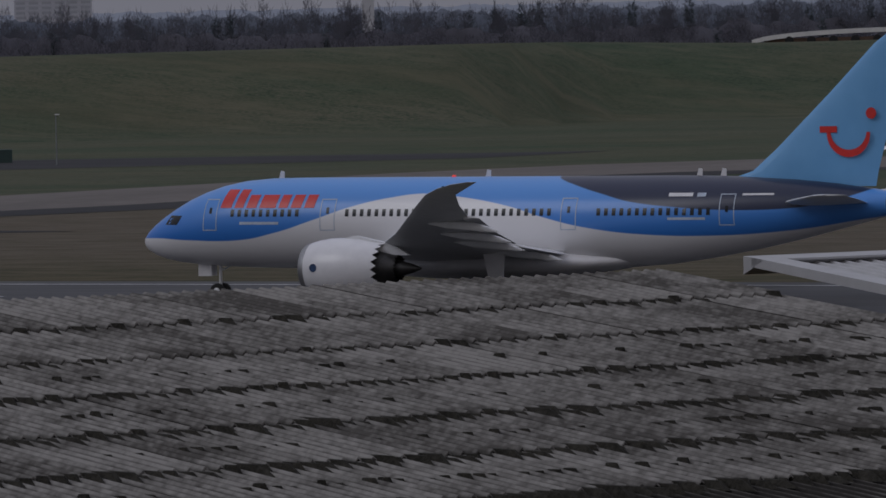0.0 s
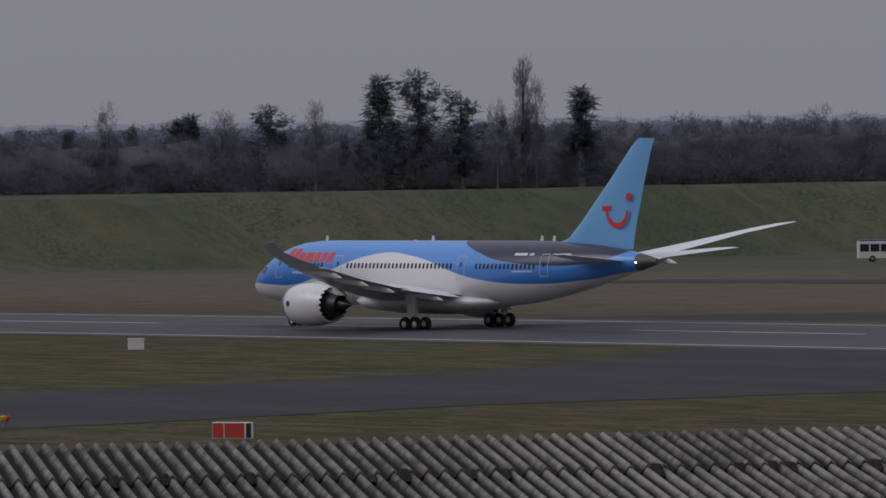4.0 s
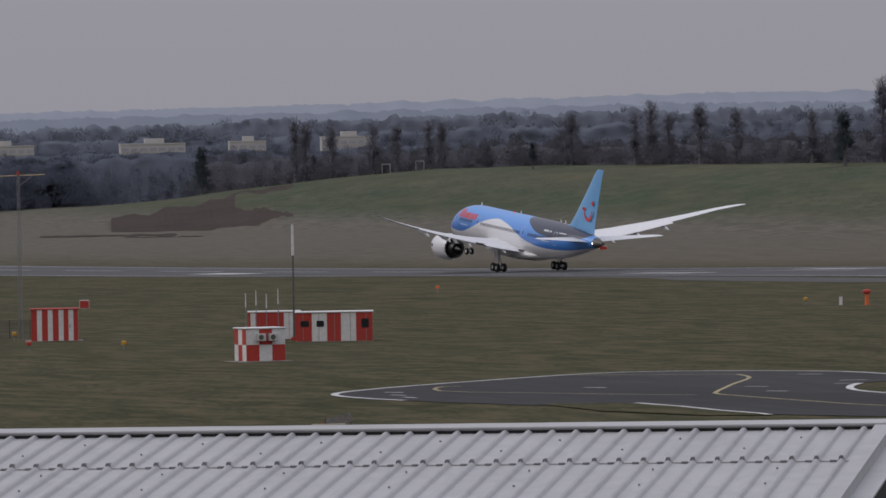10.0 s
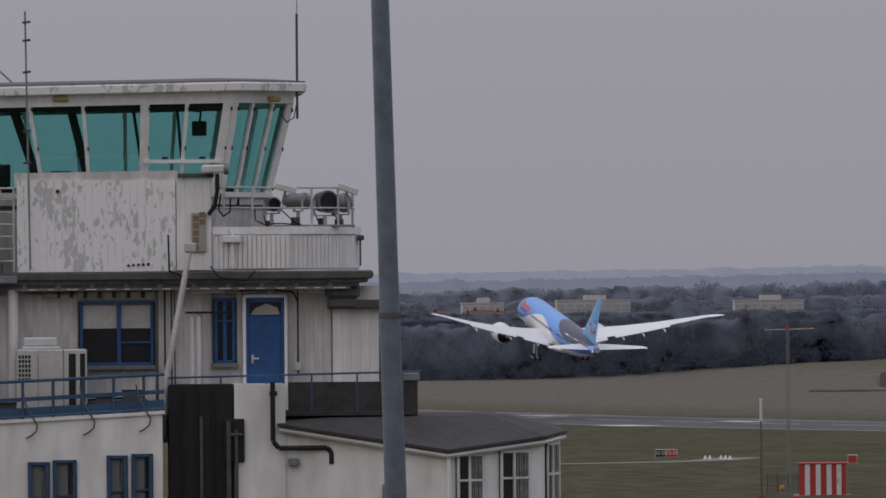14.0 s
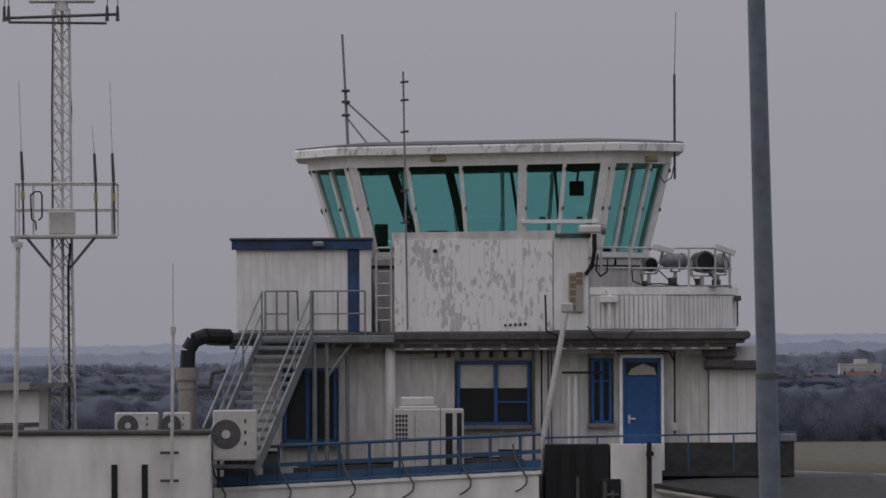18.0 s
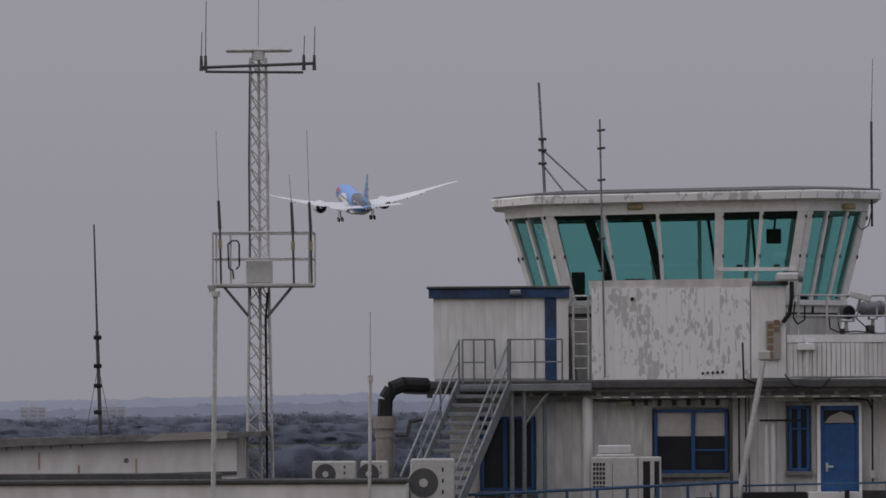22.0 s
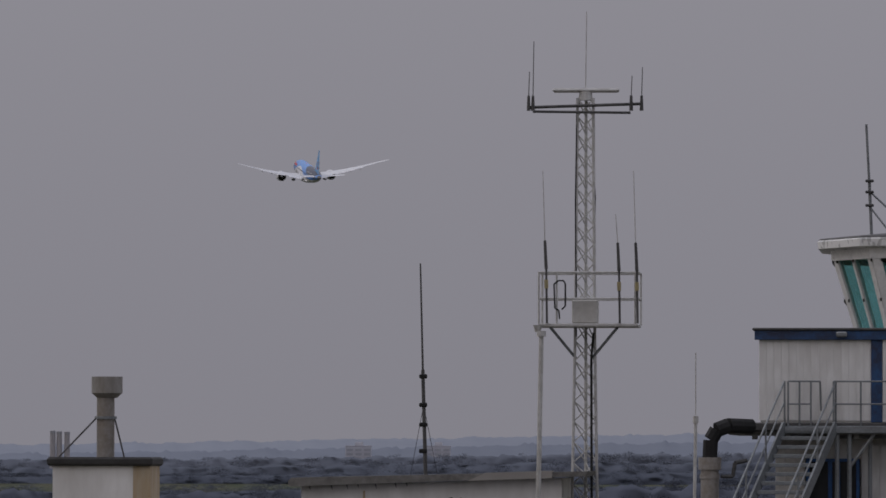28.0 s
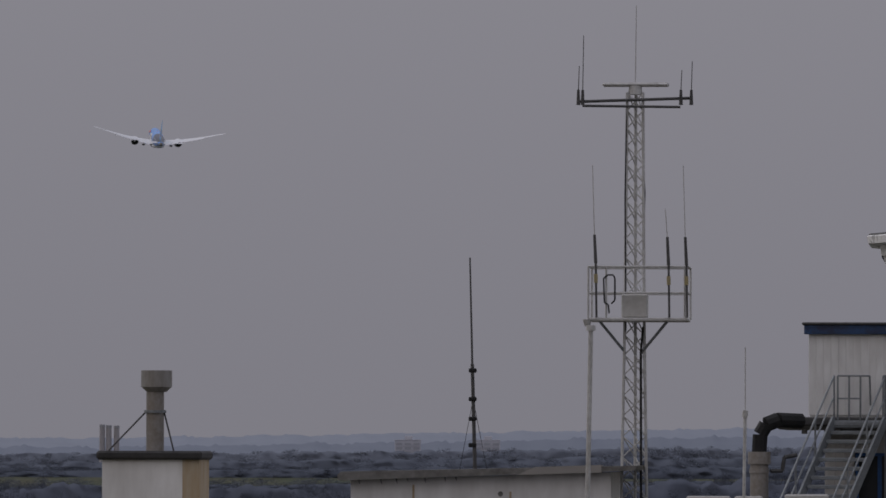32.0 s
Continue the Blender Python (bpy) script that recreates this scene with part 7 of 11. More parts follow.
# rod aerial on the stair block
rod = thing("rod_aerial", "dark rod aerial held by thin wires", "aerial", m=TW @ pose(0, 4, 0))
part("tube", Mesh().tube((-12.15, 0, 15.98), (-12.22, 0, 18.4), 0.045, 0.04, 8), M["gutter"], rod)
part("rod", Mesh().tube((-12.22, 0, 18.4), (-12.28, 0, 20.82), 0.028, 0.02, 6), M["gutter"], rod)
for z in (16.5, 17.1, 17.55, 18.2):
    part("clamp", Mesh().cbox(-12.30, -0.06, z, -12.12, 0.06, z + 0.1, 0.02), M["black"], rod)
for dx in (-0.32, 0.3):
    part("guy_wire", Mesh().tube((-12.2, 0, 17.6), (-12.2 + dx, 0.3, 16.0), 0.008, 0.008, 4), M["black"], rod)
chim = thing("chimney_block", "white chimney block with rusty streaks and black cap", "chimney", m=TW)
part("stack", Mesh().box(-20.2, 0, 0, -18.35, 2.0, 16.2), M["white_wall"], chim, "white rendered stack")
part("rust_face", Mesh().box(-18.4, 0.0 - 0.005, 10, -18.02, 2.0, 16.2), M["rust"], chim, "rust streaked corner")
part("cap", Mesh().cbox(-20.32, -0.15, 16.2, -17.95, 2.15, 16.4, 0.05), M["bitumen"], chim, "black felted cap")
pot = thing("metal_flue", "tarnished metal chimney flue with cowl", "flue", m=TW)
part("pipe", Mesh().tube((-19.12, 0.9, 16.38), (-19.12, 0.9, 17.85), 0.20, 0.20, 20), M["galv_flue"], pot, smooth=True)
part("cowl", Mesh().tube((-19.09, 0.9, 17.83), (-19.09, 0.9, 18.2), 0.35, 0.35, 24).tube((-19.09, 0.9, 17.72), (-19.09, 0.9, 17.83), 0.22, 0.34, 24), M["cowl_steel"], pot, "broad tarnished steel cowl", smooth=True)
part("band", Mesh().tube((-19.12, 0.9, 17.25), (-19.12, 0.9, 17.31), 0.25, 0.25, 20), M["steel"], pot)
for dx in (-1.05, 0.42):
    part("guy_chain", Mesh().tube((-19.12 + (0.2 if dx > 0 else -0.2), 0.9, 17.28), (-19.12 + dx, 0.9, 16.4), 0.02, 0.02, 5), M["gutter"], pot)

# lattice mast
mast = thing("lattice_mast", "white triangular lattice radio mast", "mast", m=TW @ pose(-8.62, 6, -0.22))
def leg_at(k, z):
    w = np.interp(z, [0, 15, 19, 24.9], [0.85, 0.6, 0.46, 0.36])
    a = (radians(210), radians(330), radians(90))[k]
    return Vector((w * 0.577 * math.cos(a), w * 0.577 * math.sin(a), z))


for k in range(3):
    part("leg", Mesh().path([leg_at(k, z) for z in (0, 15, 19.4, 24.9)], 0.035, 8), M["mast_white"], mast, "white mast leg")
z = 12.0
while z < 24.7:
    h = np.interp(z, [12, 25], [0.52, 0.40])
    for k in range(3):
        j = (k + 1) % 3
        part("lattice_bar", Mesh().tube(leg_at(k, z), leg_at(j, z + h), 0.015, 0.015, 5, False), M["mast_white"], mast)
        if k == 0:
            part("lattice_bar", Mesh().tube(leg_at(j, z), leg_at(k, z + h), 0.015, 0.015, 5, False), M["mast_white"], mast)
    z += h
part("feeder_cable", Mesh().path([(0.16, -0.28, 0), (0.17, -0.25, 15), (0.15, -0.2, 18.9), (0.2, -0.2, 19.5)], 0.03).path([(-0.2, -0.15, 19.4), (-0.22, -0.14, 22.5), (-0.19, -0.12, 24.6)], 0.02).path([(0.2, -0.1, 21.5), (0.23, -0.12, 22.6), (0.18, -0.1, 23.4)], 0.018), M["black"], mast, "black feeder cable")
part("platform", Mesh().cbox(-1.03, -0.75, 19.62, 1.25, 0.75, 19.70, 0.02), M["mast_white"], mast, "white mesh platform")
for x0, x1 in ((-0.8, -0.2), (0.75, 0.15)):
    part("platform_strut", Mesh().tube((x0 + 0.02, -0.5, 19.62), (x1, -0.1, 18.9), 0.035), M["steel"], mast)
corners = [(-1.03, -0.72), (1.25, -0.72), (1.25, 0.72), (-1.03, 0.72), (-1.03, -0.72)]
for (xa, ya), (xb, yb) in zip(corners, corners[1:]):
    for z, r in ((20.87, 0.025), (20.27, 0.022)):
        prail = part("platform_rail", Mesh().tube((xa, ya, z), (xb, yb, z), r), M["mast_white"], mast, "white platform rail")
for x, y in ((-1.03, -0.72), (-0.62, -0.72), (1.18, -0.72), (1.25, 0.72), (-1.03, 0.72)):
    part("rail_post", Mesh().tube((x, y, 19.68), (x, y, 20.87), 0.024), M["mast_white"], prail)
part("equipment_box", Mesh().cbox(-0.28, -0.55, 19.7, 0.32, -0.15, 20.25, 0.03), M["ac_white"], mast, "pale equipment box")
part("loop_aerial", Mesh().path([(-0.55, -0.76, 19.8), (-0.57, -0.76, 20.0), (-0.66, -0.76, 20.05), (-0.68, -0.76, 20.6), (-0.58, -0.76, 20.68), (-0.46, -0.76, 20.68), (-0.42, -0.76, 20.6), (-0.42, -0.76, 20.1), (-0.5, -0.76, 20.02)], 0.02), M["black"], mast, "black loop aerial")
for x, z0, z1, z2 in ((-0.84, 19.7, 21.6, 23.2), (0.83, 19.7, 21.55, 22.2), (1.24, 19.7, 21.55, 23.2)):
    whip = part("whip_mount", Mesh().tube((x, -0.78, z0), (x - 0.02, -0.78, z1 - 0.6), 0.026).tube((x - 0.02, -0.78, z1 - 0.65), (x - 0.05, -0.78, z1), 0.04, 0.032), M["gutter"], mast, "dark whip mount")
    part("whip", Mesh().tube((x - 0.05, -0.78, z1), (x - 0.1, -0.78, z2), 0.014, 0.01, 6), M["mast_white"], whip)
    part("tape", Mesh().tube((x - 0.015, -0.78, z1 - 1.1), (x - 0.02, -0.78, z1 - 0.9), 0.045), M["yellow_line"], whip, "yellow band")
part("junction_head", Mesh().tube((-1.05, -0.78, 19.5), (-1.05, -0.78, 19.66), 0.06, 0.11, 10), M["mast_white"], mast, "pale junction head")
cross = part("cross_arm", Mesh().tube((-1.28, -0.2, 24.68), (1.3, -0.2, 24.76), 0.035).tube((-1.2, -0.3, 24.58), (1.05, -0.3, 24.55), 0.03), M["gutter"], mast, "dark cross arms")
for x, zt in ((-1.3, 25.5), (-1.2, 26.2), (1.06, 25.4), (1.3, 25.6)):
    part("arm_whip", Mesh().tube((x, -0.25, 24.6), (x, -0.25, 24.95), 0.045, 0.03).tube((x, -0.25, 24.9), (x + 0.02, -0.25, zt), 0.012, 0.01, 6), M["gutter"], cross)
part("radar_bar", Mesh().cbox(-0.76, -0.12, 25.03, 0.78, 0.12, 25.13, 0.04), M["mast_white"], mast, "white radar scanner bar")
part("radar_gearbox", Mesh().tube((0, 0, 24.85), (0, 0, 25.05), 0.17, 0.14, 14), M["mast_white"], mast, "white radar gearbox")
part("top_whip", Mesh().tube((0.0, 0, 25.1), (0.02, 0, 26.9), 0.014, 0.01, 6), M["mast_white"], mast)

# tall grey lamp mast nearer by
lampmast = thing("lamp_mast", "tall blue-grey steel lighting mast", "lamp mast", m=facing(74.47, 100))
part("lower_shaft", Mesh().tube((0.42, 0, 0), (0.0, 0, 16.26), 0.19, 0.14, 20), M["pole_grey"], lampmast, smooth=True)
part("joint_collar", Mesh().tube((0.0, 0, 16.24), (0.0, 0, 16.31), 0.15, 0.15, 20), M["gutter"], lampmast, "dark joint collar")
part("upper_shaft", Mesh().tube((0.0, 0, 16.3), (-0.25, 0, 27.0), 0.135, 0.10, 20), M["pole_grey"], lampmast, smooth=True)

# ---- airfield furniture, the works yard and the fire station ----
def lettering(name, text, size, material, parent, m, label="", fit=0.0):
    """Raised letters as one part."""
    cu = bpy.data.curves.new(name, "FONT")
    cu.body, cu.size, cu.extrude, cu.align_x, cu.align_y = text, size, 0.01, "CENTER", "CENTER"
    cu.resolution_u, cu.offset = 3, size * 0.012
    tmp = new("lettering_source", cu)
    me = bpy.data.meshes.new_from_object(tmp)
    bpy.data.objects.remove(tmp)
    me.name = name
    me.materials.clear()
    me.materials.append(material)
    if fit:
        xs_ = [v.co.x for v in me.vertices]
        m = m @ Matrix.Diagonal((min(1.0, fit / (max(xs_) - min(xs_))), 1, 1, 1))
    return part(name, me, None, parent, label, m=m)


def on_ground(az, d, turn=0.0, dz=0.0):
    p = polar(az, d)
    return facing(az, d, height(p.x, p.y) + dz, turn)


UPRIGHT = pose(0, 0, 0, 90, 0, 0)


def board_sign(az, d, w, h, panels, legs=2, turn=0.0, lift=0.15, label="", group="airfield signs"):
    """A low lit sign board; panels: (from, to, colour, text, text colour)."""
    s = thing("airfield_sign", label, "sign", group, m=on_ground(az, d, turn))
    part("case", Mesh().cbox(-w / 2, 0, lift, w / 2, 0.22, lift + h, 0.03), M["white_paint"], s, "pale sign case")
    for a, b, colour, text, ink in panels:
        x0, x1 = (a - 0.5) * w, (b - 0.5) * w
        p = part("sign_panel", Mesh().cbox(x0 + 0.03, -0.02, lift + 0.06, x1 - 0.03, 0.0, lift + h - 0.06, 0.008), M[colour], s, colour.split("_")[0] + " sign panel")
        if text:
            lettering("letters", text, h * 0.62, M[ink], p, pose((x0 + x1) / 2, -0.025, lift + h / 2) @ UPRIGHT, ink.split("_")[0] + " letters", (x1 - x0) * 0.86)
    for k in range(legs):
        x = -w / 2 + w * (k + 0.5) / legs
        part("leg", Mesh().cbox(x - 0.06, 0.05, -0.1, x + 0.06, 0.17, lift, 0.01), M["steel"], s)
    return s


board_sign(58.60, 512, 4.7, 1.0, [(0.0, 0.13, "black", "L1", "yellow"), (0.13, 0.44, "red", "15-33", "white_paint"), (0.44, 1.0, "red", "CAT I/II/III", "white_paint")], 4, 6, label="red runway holding sign with white letters")
box = thing("sign_power_box", "yellow power box beside the runway sign", "box", m=on_ground(58.31, 512.5))
part("casing", Mesh().cbox(-0.3, 0, 0, 0.3, 0.4, 0.75, 0.03), M["yellow"], box)
part("lid", Mesh().cbox(-0.33, -0.02, 0.75, 0.33, 0.42, 0.8, 0.01), M["yellow_line"], box)
board_sign(52.47, 423, 2.5, 0.95, [(0.0, 0.3, "red", "", ""), (0.3, 0.82, "red", "", ""), (0.84, 0.99, "black", "", "")], 3, -25, label="red airfield sign board seen at a slant")
board_sign(72.35, 836, 2.5, 0.9, [(0.0, 0.5, "black", "15-33", "white_paint"), (0.5, 1.0, "red", "15-33", "white_paint")], 2, label="black and red runway number sign")
board_sign(70.92, 780, 1.0, 0.9, [(0, 1, "red", "", "")], 1, label="small red airfield sign")
board_sign(66.92, 1478, 1.5, 0.8, [(0, 1, "red", "", "")], 1, label="small red sign far across the grass")
board_sign(66.52, 1652, 0.8, 0.7, [(0, 1, "yellow_line", "", "")], 1, label="small yellow marker board beyond the runway")
for az, d, w in ((41.33, 483, 0.75), (35.57, 569, 1.15)):
    s = thing("marker_box", "small yellow marker box at the runway edge", "marker", "runway markers", m=on_ground(az, d))
    part("case", Mesh().cbox(-w / 2, 0, 0.12, w / 2, 0.3, 0.9, 0.05), M["yellow"], s)
    part("number_plate", Mesh().cbox(-w / 2 + 0.12, -0.02, 0.3, w / 2 - 0.12, 0.0, 0.75, 0.01), M["yellow_line"], s, "paler number panel")
    for x in (-0.2, 0.2):
        part("foot", Mesh().box(x * w - 0.05, 0.1, -0.05, x * w + 0.05, 0.2, 0.12), M["steel"], s)
s = thing("equipment_cabinet", "plain white equipment cabinet on the grass", "cabinet", m=on_ground(53.2, 608))
part("body", Mesh().cbox(-0.66, 0, 0.06, 0.66, 0.7, 0.95, 0.03), M["white_paint"], s)
part("plinth", Mesh().box(-0.6, 0.05, -0.05, 0.6, 0.65, 0.06), M["concrete"], s)
part("lid", Mesh().cbox(-0.7, -0.04, 0.95, 0.7, 0.74, 1.0, 0.015), M["white_paint"], s)
for az, d, paint in ((57.23, 487, "yellow"), (57.3, 486, "black"), (54.2, 447, "red"), (54.23, 446.6, "yellow"), (65.37, 731, "yellow"), (71.46, 640, "yellow"), (70.62, 600, "yellow"), (71.35, 604, "red"), (68.2, 860, "orange")):
    s = thing("edge_light", "small raised edge light on the grass", "light", "edge lights", m=on_ground(az, d))
    part("stem", Mesh().tube((0, 0, -0.03), (0, 0, 0.42), 0.05, 0.04), M["steel"], s)
    part("head", Mesh().loft([[(r * math.cos(a), r * math.sin(a), z) for a in np.linspace(0, 2 * math.pi, 11)[:-1]] for r, z in ((0.08, 0.4), (0.22, 0.44), (0.22, 0.66), (0.12, 0.74))]), M[paint], s, smooth=True)
s = thing("white_marker_post", "short white marker post on the grass", "post", m=on_ground(65.1, 726))
part("post", Mesh().cbox(-0.16, 0, -0.05, 0.16, 0.1, 0.8, 0.03), M["white_paint"], s)
part("cap", Mesh().cbox(-0.19, -0.02, 0.8, 0.19, 0.12, 0.86, 0.01), M["steel"], s)
for az, d in ((64.9, 723), (64.52, 709)):
    s = thing("papi_post", "orange-red post with a flared domed head", "marker", "red posts on the grass", m=on_ground(az, d))
    part("stem", Mesh().tube((0, 0, -0.05), (0, 0, 1.1), 0.2, 0.17, 12), M["orange"], s, smooth=True)
    part("head", Mesh().loft([[(r * math.cos(a), r * math.sin(a), z) for a in np.linspace(0, 2 * math.pi, 15)[:-1]] for r, z in ((0.17, 1.05), (0.42, 1.22), (0.42, 1.38), (0.3, 1.5), (0.08, 1.55))]), M["red"], s, "red domed head", smooth=True)
for k in range(5):
    s = thing("white_cone", "small white marker cone on the grass", "cone", "marker cones", m=on_ground(71.86 + 0.035 * k + (0.05 if k > 2 else 0), 820 + k))
    part("cone", Mesh().tube((0, 0, 0), (0, 0, 0.5), 0.26, 0.06, 10), M["white_paint"], s)
    part("base", Mesh().cbox(-0.3, -0.3, -0.03, 0.3, 0.3, 0.05, 0.01), M["red"], s)
s = thing("white_barrier", "long white barrier bar on low feet", "barrier", m=on_ground(40.35, 660))
part("bar", Mesh().cbox(-1.6, 0, 0.1, 1.6, 0.3, 0.55, 0.04), M["white_paint"], s)
for x in (-1.2, 1.2):
    part("foot", Mesh().box(x - 0.2, -0.1, -0.05, x + 0.2, 0.4, 0.1), M["concrete"], s)
s = thing("timber_bench", "weathered low timber sleeper bench on the grass", "bench", m=on_ground(69.05, 420, 12))
part("plank", Mesh().cbox(-0.95, 0, 0.42, 0.95, 0.45, 0.55, 0.03), M["cream_clad"], s)
part("log", Mesh().tube((-1.0, 0.3, 0.2), (0.95, 0.25, 0.25), 0.16, 0.13, 9), M["tan_roof"], s)
for x in (-0.75, 0.8):
    part("leg", Mesh().cbox(x - 0.1, 0.05, -0.05, x + 0.1, 0.4, 0.42, 0.02), M["bark"], s)

# red and white huts


def hut_window(x, z, y, parent, w=0.6, h=0.6):
    f = part("window", Mesh().cbox(x - w / 2, y - 0.04, z - h / 2, x + w / 2, y + 0.02, z + h / 2, 0.06), M["black"], parent, "dark window")
    part("pane", Mesh().box(x - w / 2 + 0.07, y - 0.05, z - h / 2 + 0.07, x + w / 2 - 0.07, y - 0.04, z + h / 2 - 0.07), M["pane"], f)


hut = thing("striped_hut", "red and white striped equipment hut on the grass", "hut", "red and white huts", m=on_ground(69.0, 614, 0))
part("core", Mesh().box(-3.15, 0.02, 0, 3.15, 3.0, 2.4), M["white_paint"], hut)
for k, (w, c) in enumerate(((1.3, "red"), (1.25, "white_paint"), (1.15, "red"), (1.25, "white_paint"), (1.35, "red"))):
    x0 = -3.15 + sum((1.3, 1.25, 1.15, 1.25, 1.35)[:k])
    p = part("wall_panel", Mesh().cbox(x0, -0.02, 0.05, x0 + w - 0.01, 0.02, 2.38, 0.008), M[c], hut, c.split("_")[0] + " wall panel")
    if k in (0, 1, 4):
        hut_window(x0 + w * 0.55, 1.5, -0.02, p, 0.62 if k else 0.7, 0.5 if k != 4 else 0.75)
part("roof", Mesh().cbox(-3.25, -0.12, 2.4, 3.25, 3.1, 2.5, 0.03), M["white_paint"], hut)
part("side_panel", Mesh().box(3.152, 0.1, 0.05, 3.17, 2.9, 2.35), M["red"], hut, "red end wall")
part("plinth", Mesh().box(-3.2, -0.1, -0.1, 3.2, 3.1, 0.05), M["concrete"], hut)
for x in np.arange(-2.6, 3, 1.3):
    part("panel_rib", Mesh().box(x, -0.035, 0.05, x + 0.04, -0.02, 2.38), M["steel"], hut)
annex_hut = thing("hut_annex", "red panelled annex behind the chequered hut", "hut", "red and white huts", m=on_ground(69.47, 624))
part("body", Mesh().cbox(-2.1, 0, 0, 2.3, 3, 2.3, 0.03), M["red"], annex_hut)
part("roof_lip", Mesh().cbox(-2.15, -0.06, 2.3, 2.35, 3.05, 2.4, 0.02), M["white_paint"], annex_hut)
for x in (-1.9, 0.9, 1.35):
    part("white_panel", Mesh().cbox(x, -0.03, 0.05, x + 0.42, 0.0, 2.25, 0.008), M["white_paint"], annex_hut)
for k, (az, d, h) in enumerate(((69.60, 622, 4.2), (69.52, 622, 3.9), (69.43, 622, 4.3), (69.68, 622, 4.0))):
    a = thing("hut_aerial", "thin pale aerial beside the huts", "aerial", "hut aerials", m=on_ground(az, d))
    part("pole", Mesh().tube((0, 0, -0.1), (0, 0, h * 0.7), 0.04, 0.03, 6), M["steel"], a)
    part("whip", Mesh().tube((0, 0, h * 0.7), (0, 0, h), 0.05, 0.03, 6), M["white_paint"], a)

chk = thing("chequered_hut", "red and white chequered equipment hut on a concrete pad", "hut", "red and white huts", m=on_ground(69.53, 559, 20))
part("core", Mesh().box(-1.55, 0.02, 0.0, 1.55, 2.6, 2.45), M["white_paint"], chk)
for i in range(3):
    for j in range(2):
        c = "red" if (i + j) % 2 == 0 else "white_paint"
        z0, z1 = (0.05, 1.25) if j == 0 else (1.27, 2.42)
        part("check_panel", Mesh().cbox(-1.55 + i * 1.033, -0.02, z0, -1.55 + (i + 1) * 1.033 - 0.01, 0.02, z1, 0.006), M[c], chk, c.split("_")[0] + " square panel")
for i in range(3):
    for j in range(2):
        c = "red" if (i + j) % 2 == 1 else "white_paint"
        z0, z1 = (0.05, 1.25) if j == 0 else (1.27, 2.42)
        part("check_panel", Mesh().cbox(-1.57, 0.02 + i * 0.86, z0, -1.55, 0.02 + (i + 1) * 0.86 - 0.01, z1, 0.006), M[c], chk, c.split("_")[0] + " square panel")
part("roof", Mesh().cbox(-1.65, -0.1, 2.45, 1.65, 2.7, 2.55, 0.03), M["white_paint"], chk)
for x in (-0.45, 0.5):
    ac = part("air_conditioner", Mesh().cbox(x - 0.35, -0.42, 1.55, x + 0.35, -0.02, 2.1, 0.03), M["ac_white"], chk, "off-white air conditioner")
    part("fan_grille", Mesh().tube((x - 0.05, -0.43, 1.83), (x - 0.05, -0.42, 1.83), 0.2, 0.2, 14), M["gutter"], ac)
pad_m = Mesh().cbox(-2.4, -0.9, -0.1, 1.9, 2.7, 0.03, 0.02)
solid("hut_pad", pad_m, M["concrete"], "grey concrete pad under the chequered hut", "pad", kind="structure", m=on_ground(69.53, 559, 20))

cab2 = thing("striped_cabin", "red and white striped equipment cabin beside a fence", "hut", "red and white huts", m=on_ground(71.15, 634))
part("core", Mesh().box(-2.0, 0.02, 0, 2.0, 2.8, 2.68), M["white_paint"], cab2)
ww = (0.5, 0.42, 0.5, 0.42, 0.5, 0.42, 0.42, 0.42, 0.4)
for k, w in enumerate(ww):
    x0 = -2.0 + sum(ww[:k])
    part("wall_stripe", Mesh().cbox(x0, -0.02, 0.04, x0 + w - 0.01, 0.02, 2.66, 0.006), M["red" if k % 2 == 0 else "white_paint"], cab2, ("red" if k % 2 == 0 else "white") + " wall stripe")
part("roof", Mesh().cbox(-2.1, -0.1, 2.68, 2.1, 2.9, 2.78, 0.03), M["red"], cab2)
part("plinth", Mesh().box(-2.5, -0.4, -0.1, 2.4, 3.0, 0.04), M["concrete"], cab2)
part("door_handle", Mesh().cbox(1.25, -0.06, 1.1, 1.32, -0.02, 1.4, 0.01), M["steel"], cab2)
fence = thing("mesh_fence", "dark mesh fence panels beside the striped cabin", "fence", m=on_ground(71.47, 645))
for k in range(4):
    part("post", Mesh().tube((-1.2 + 0.9 * k, 0, -0.1), (-1.2 + 0.9 * k, 0, 1.7), 0.04, 0.04, 6), M["gutter"], fence)
for k in range(3):
    m = Mesh()
    for i in range(8):
        x = -1.2 + 0.9 * k + 0.11 * (i + 0.5)
        m.bar((x, 0, 0.1), (x, 0, 1.6), 0.025, 0.025)
    for z in (0.15, 0.55, 0.95, 1.35, 1.6):
        m.bar((-1.2 + 0.9 * k, 0, z), (-0.3 + 0.9 * k, 0, z), 0.025, 0.025)
    part("mesh_panel", m, M["gutter"], fence)
for az, d, h, white in ((69.31, 620, 9.7, 2.6), (71.62, 625, 8.4, 1.9)):
    a = thing("marker_mast", "thin grey mast with a white top section", "mast", "thin masts by the huts", m=on_ground(az, d))
    part("shaft", Mesh().tube((0, 0, -0.1), (0, 0, h - white), 0.09, 0.06, 8), M["gutter"], a)
    part("top_section", Mesh().tube((0, 0, h - white), (0, 0, h), 0.12, 0.10, 8), M["white_paint"], a, "white top section")
    part("base", Mesh().cbox(-0.25, -0.25, -0.1, 0.25, 0.25, 0.3, 0.03), M["red"], a, "red base box")
a = thing("floodlight_mast", "slender lattice mast with a cross bar and red lamp", "mast", "thin masts by the huts", m=on_ground(71.41, 640))
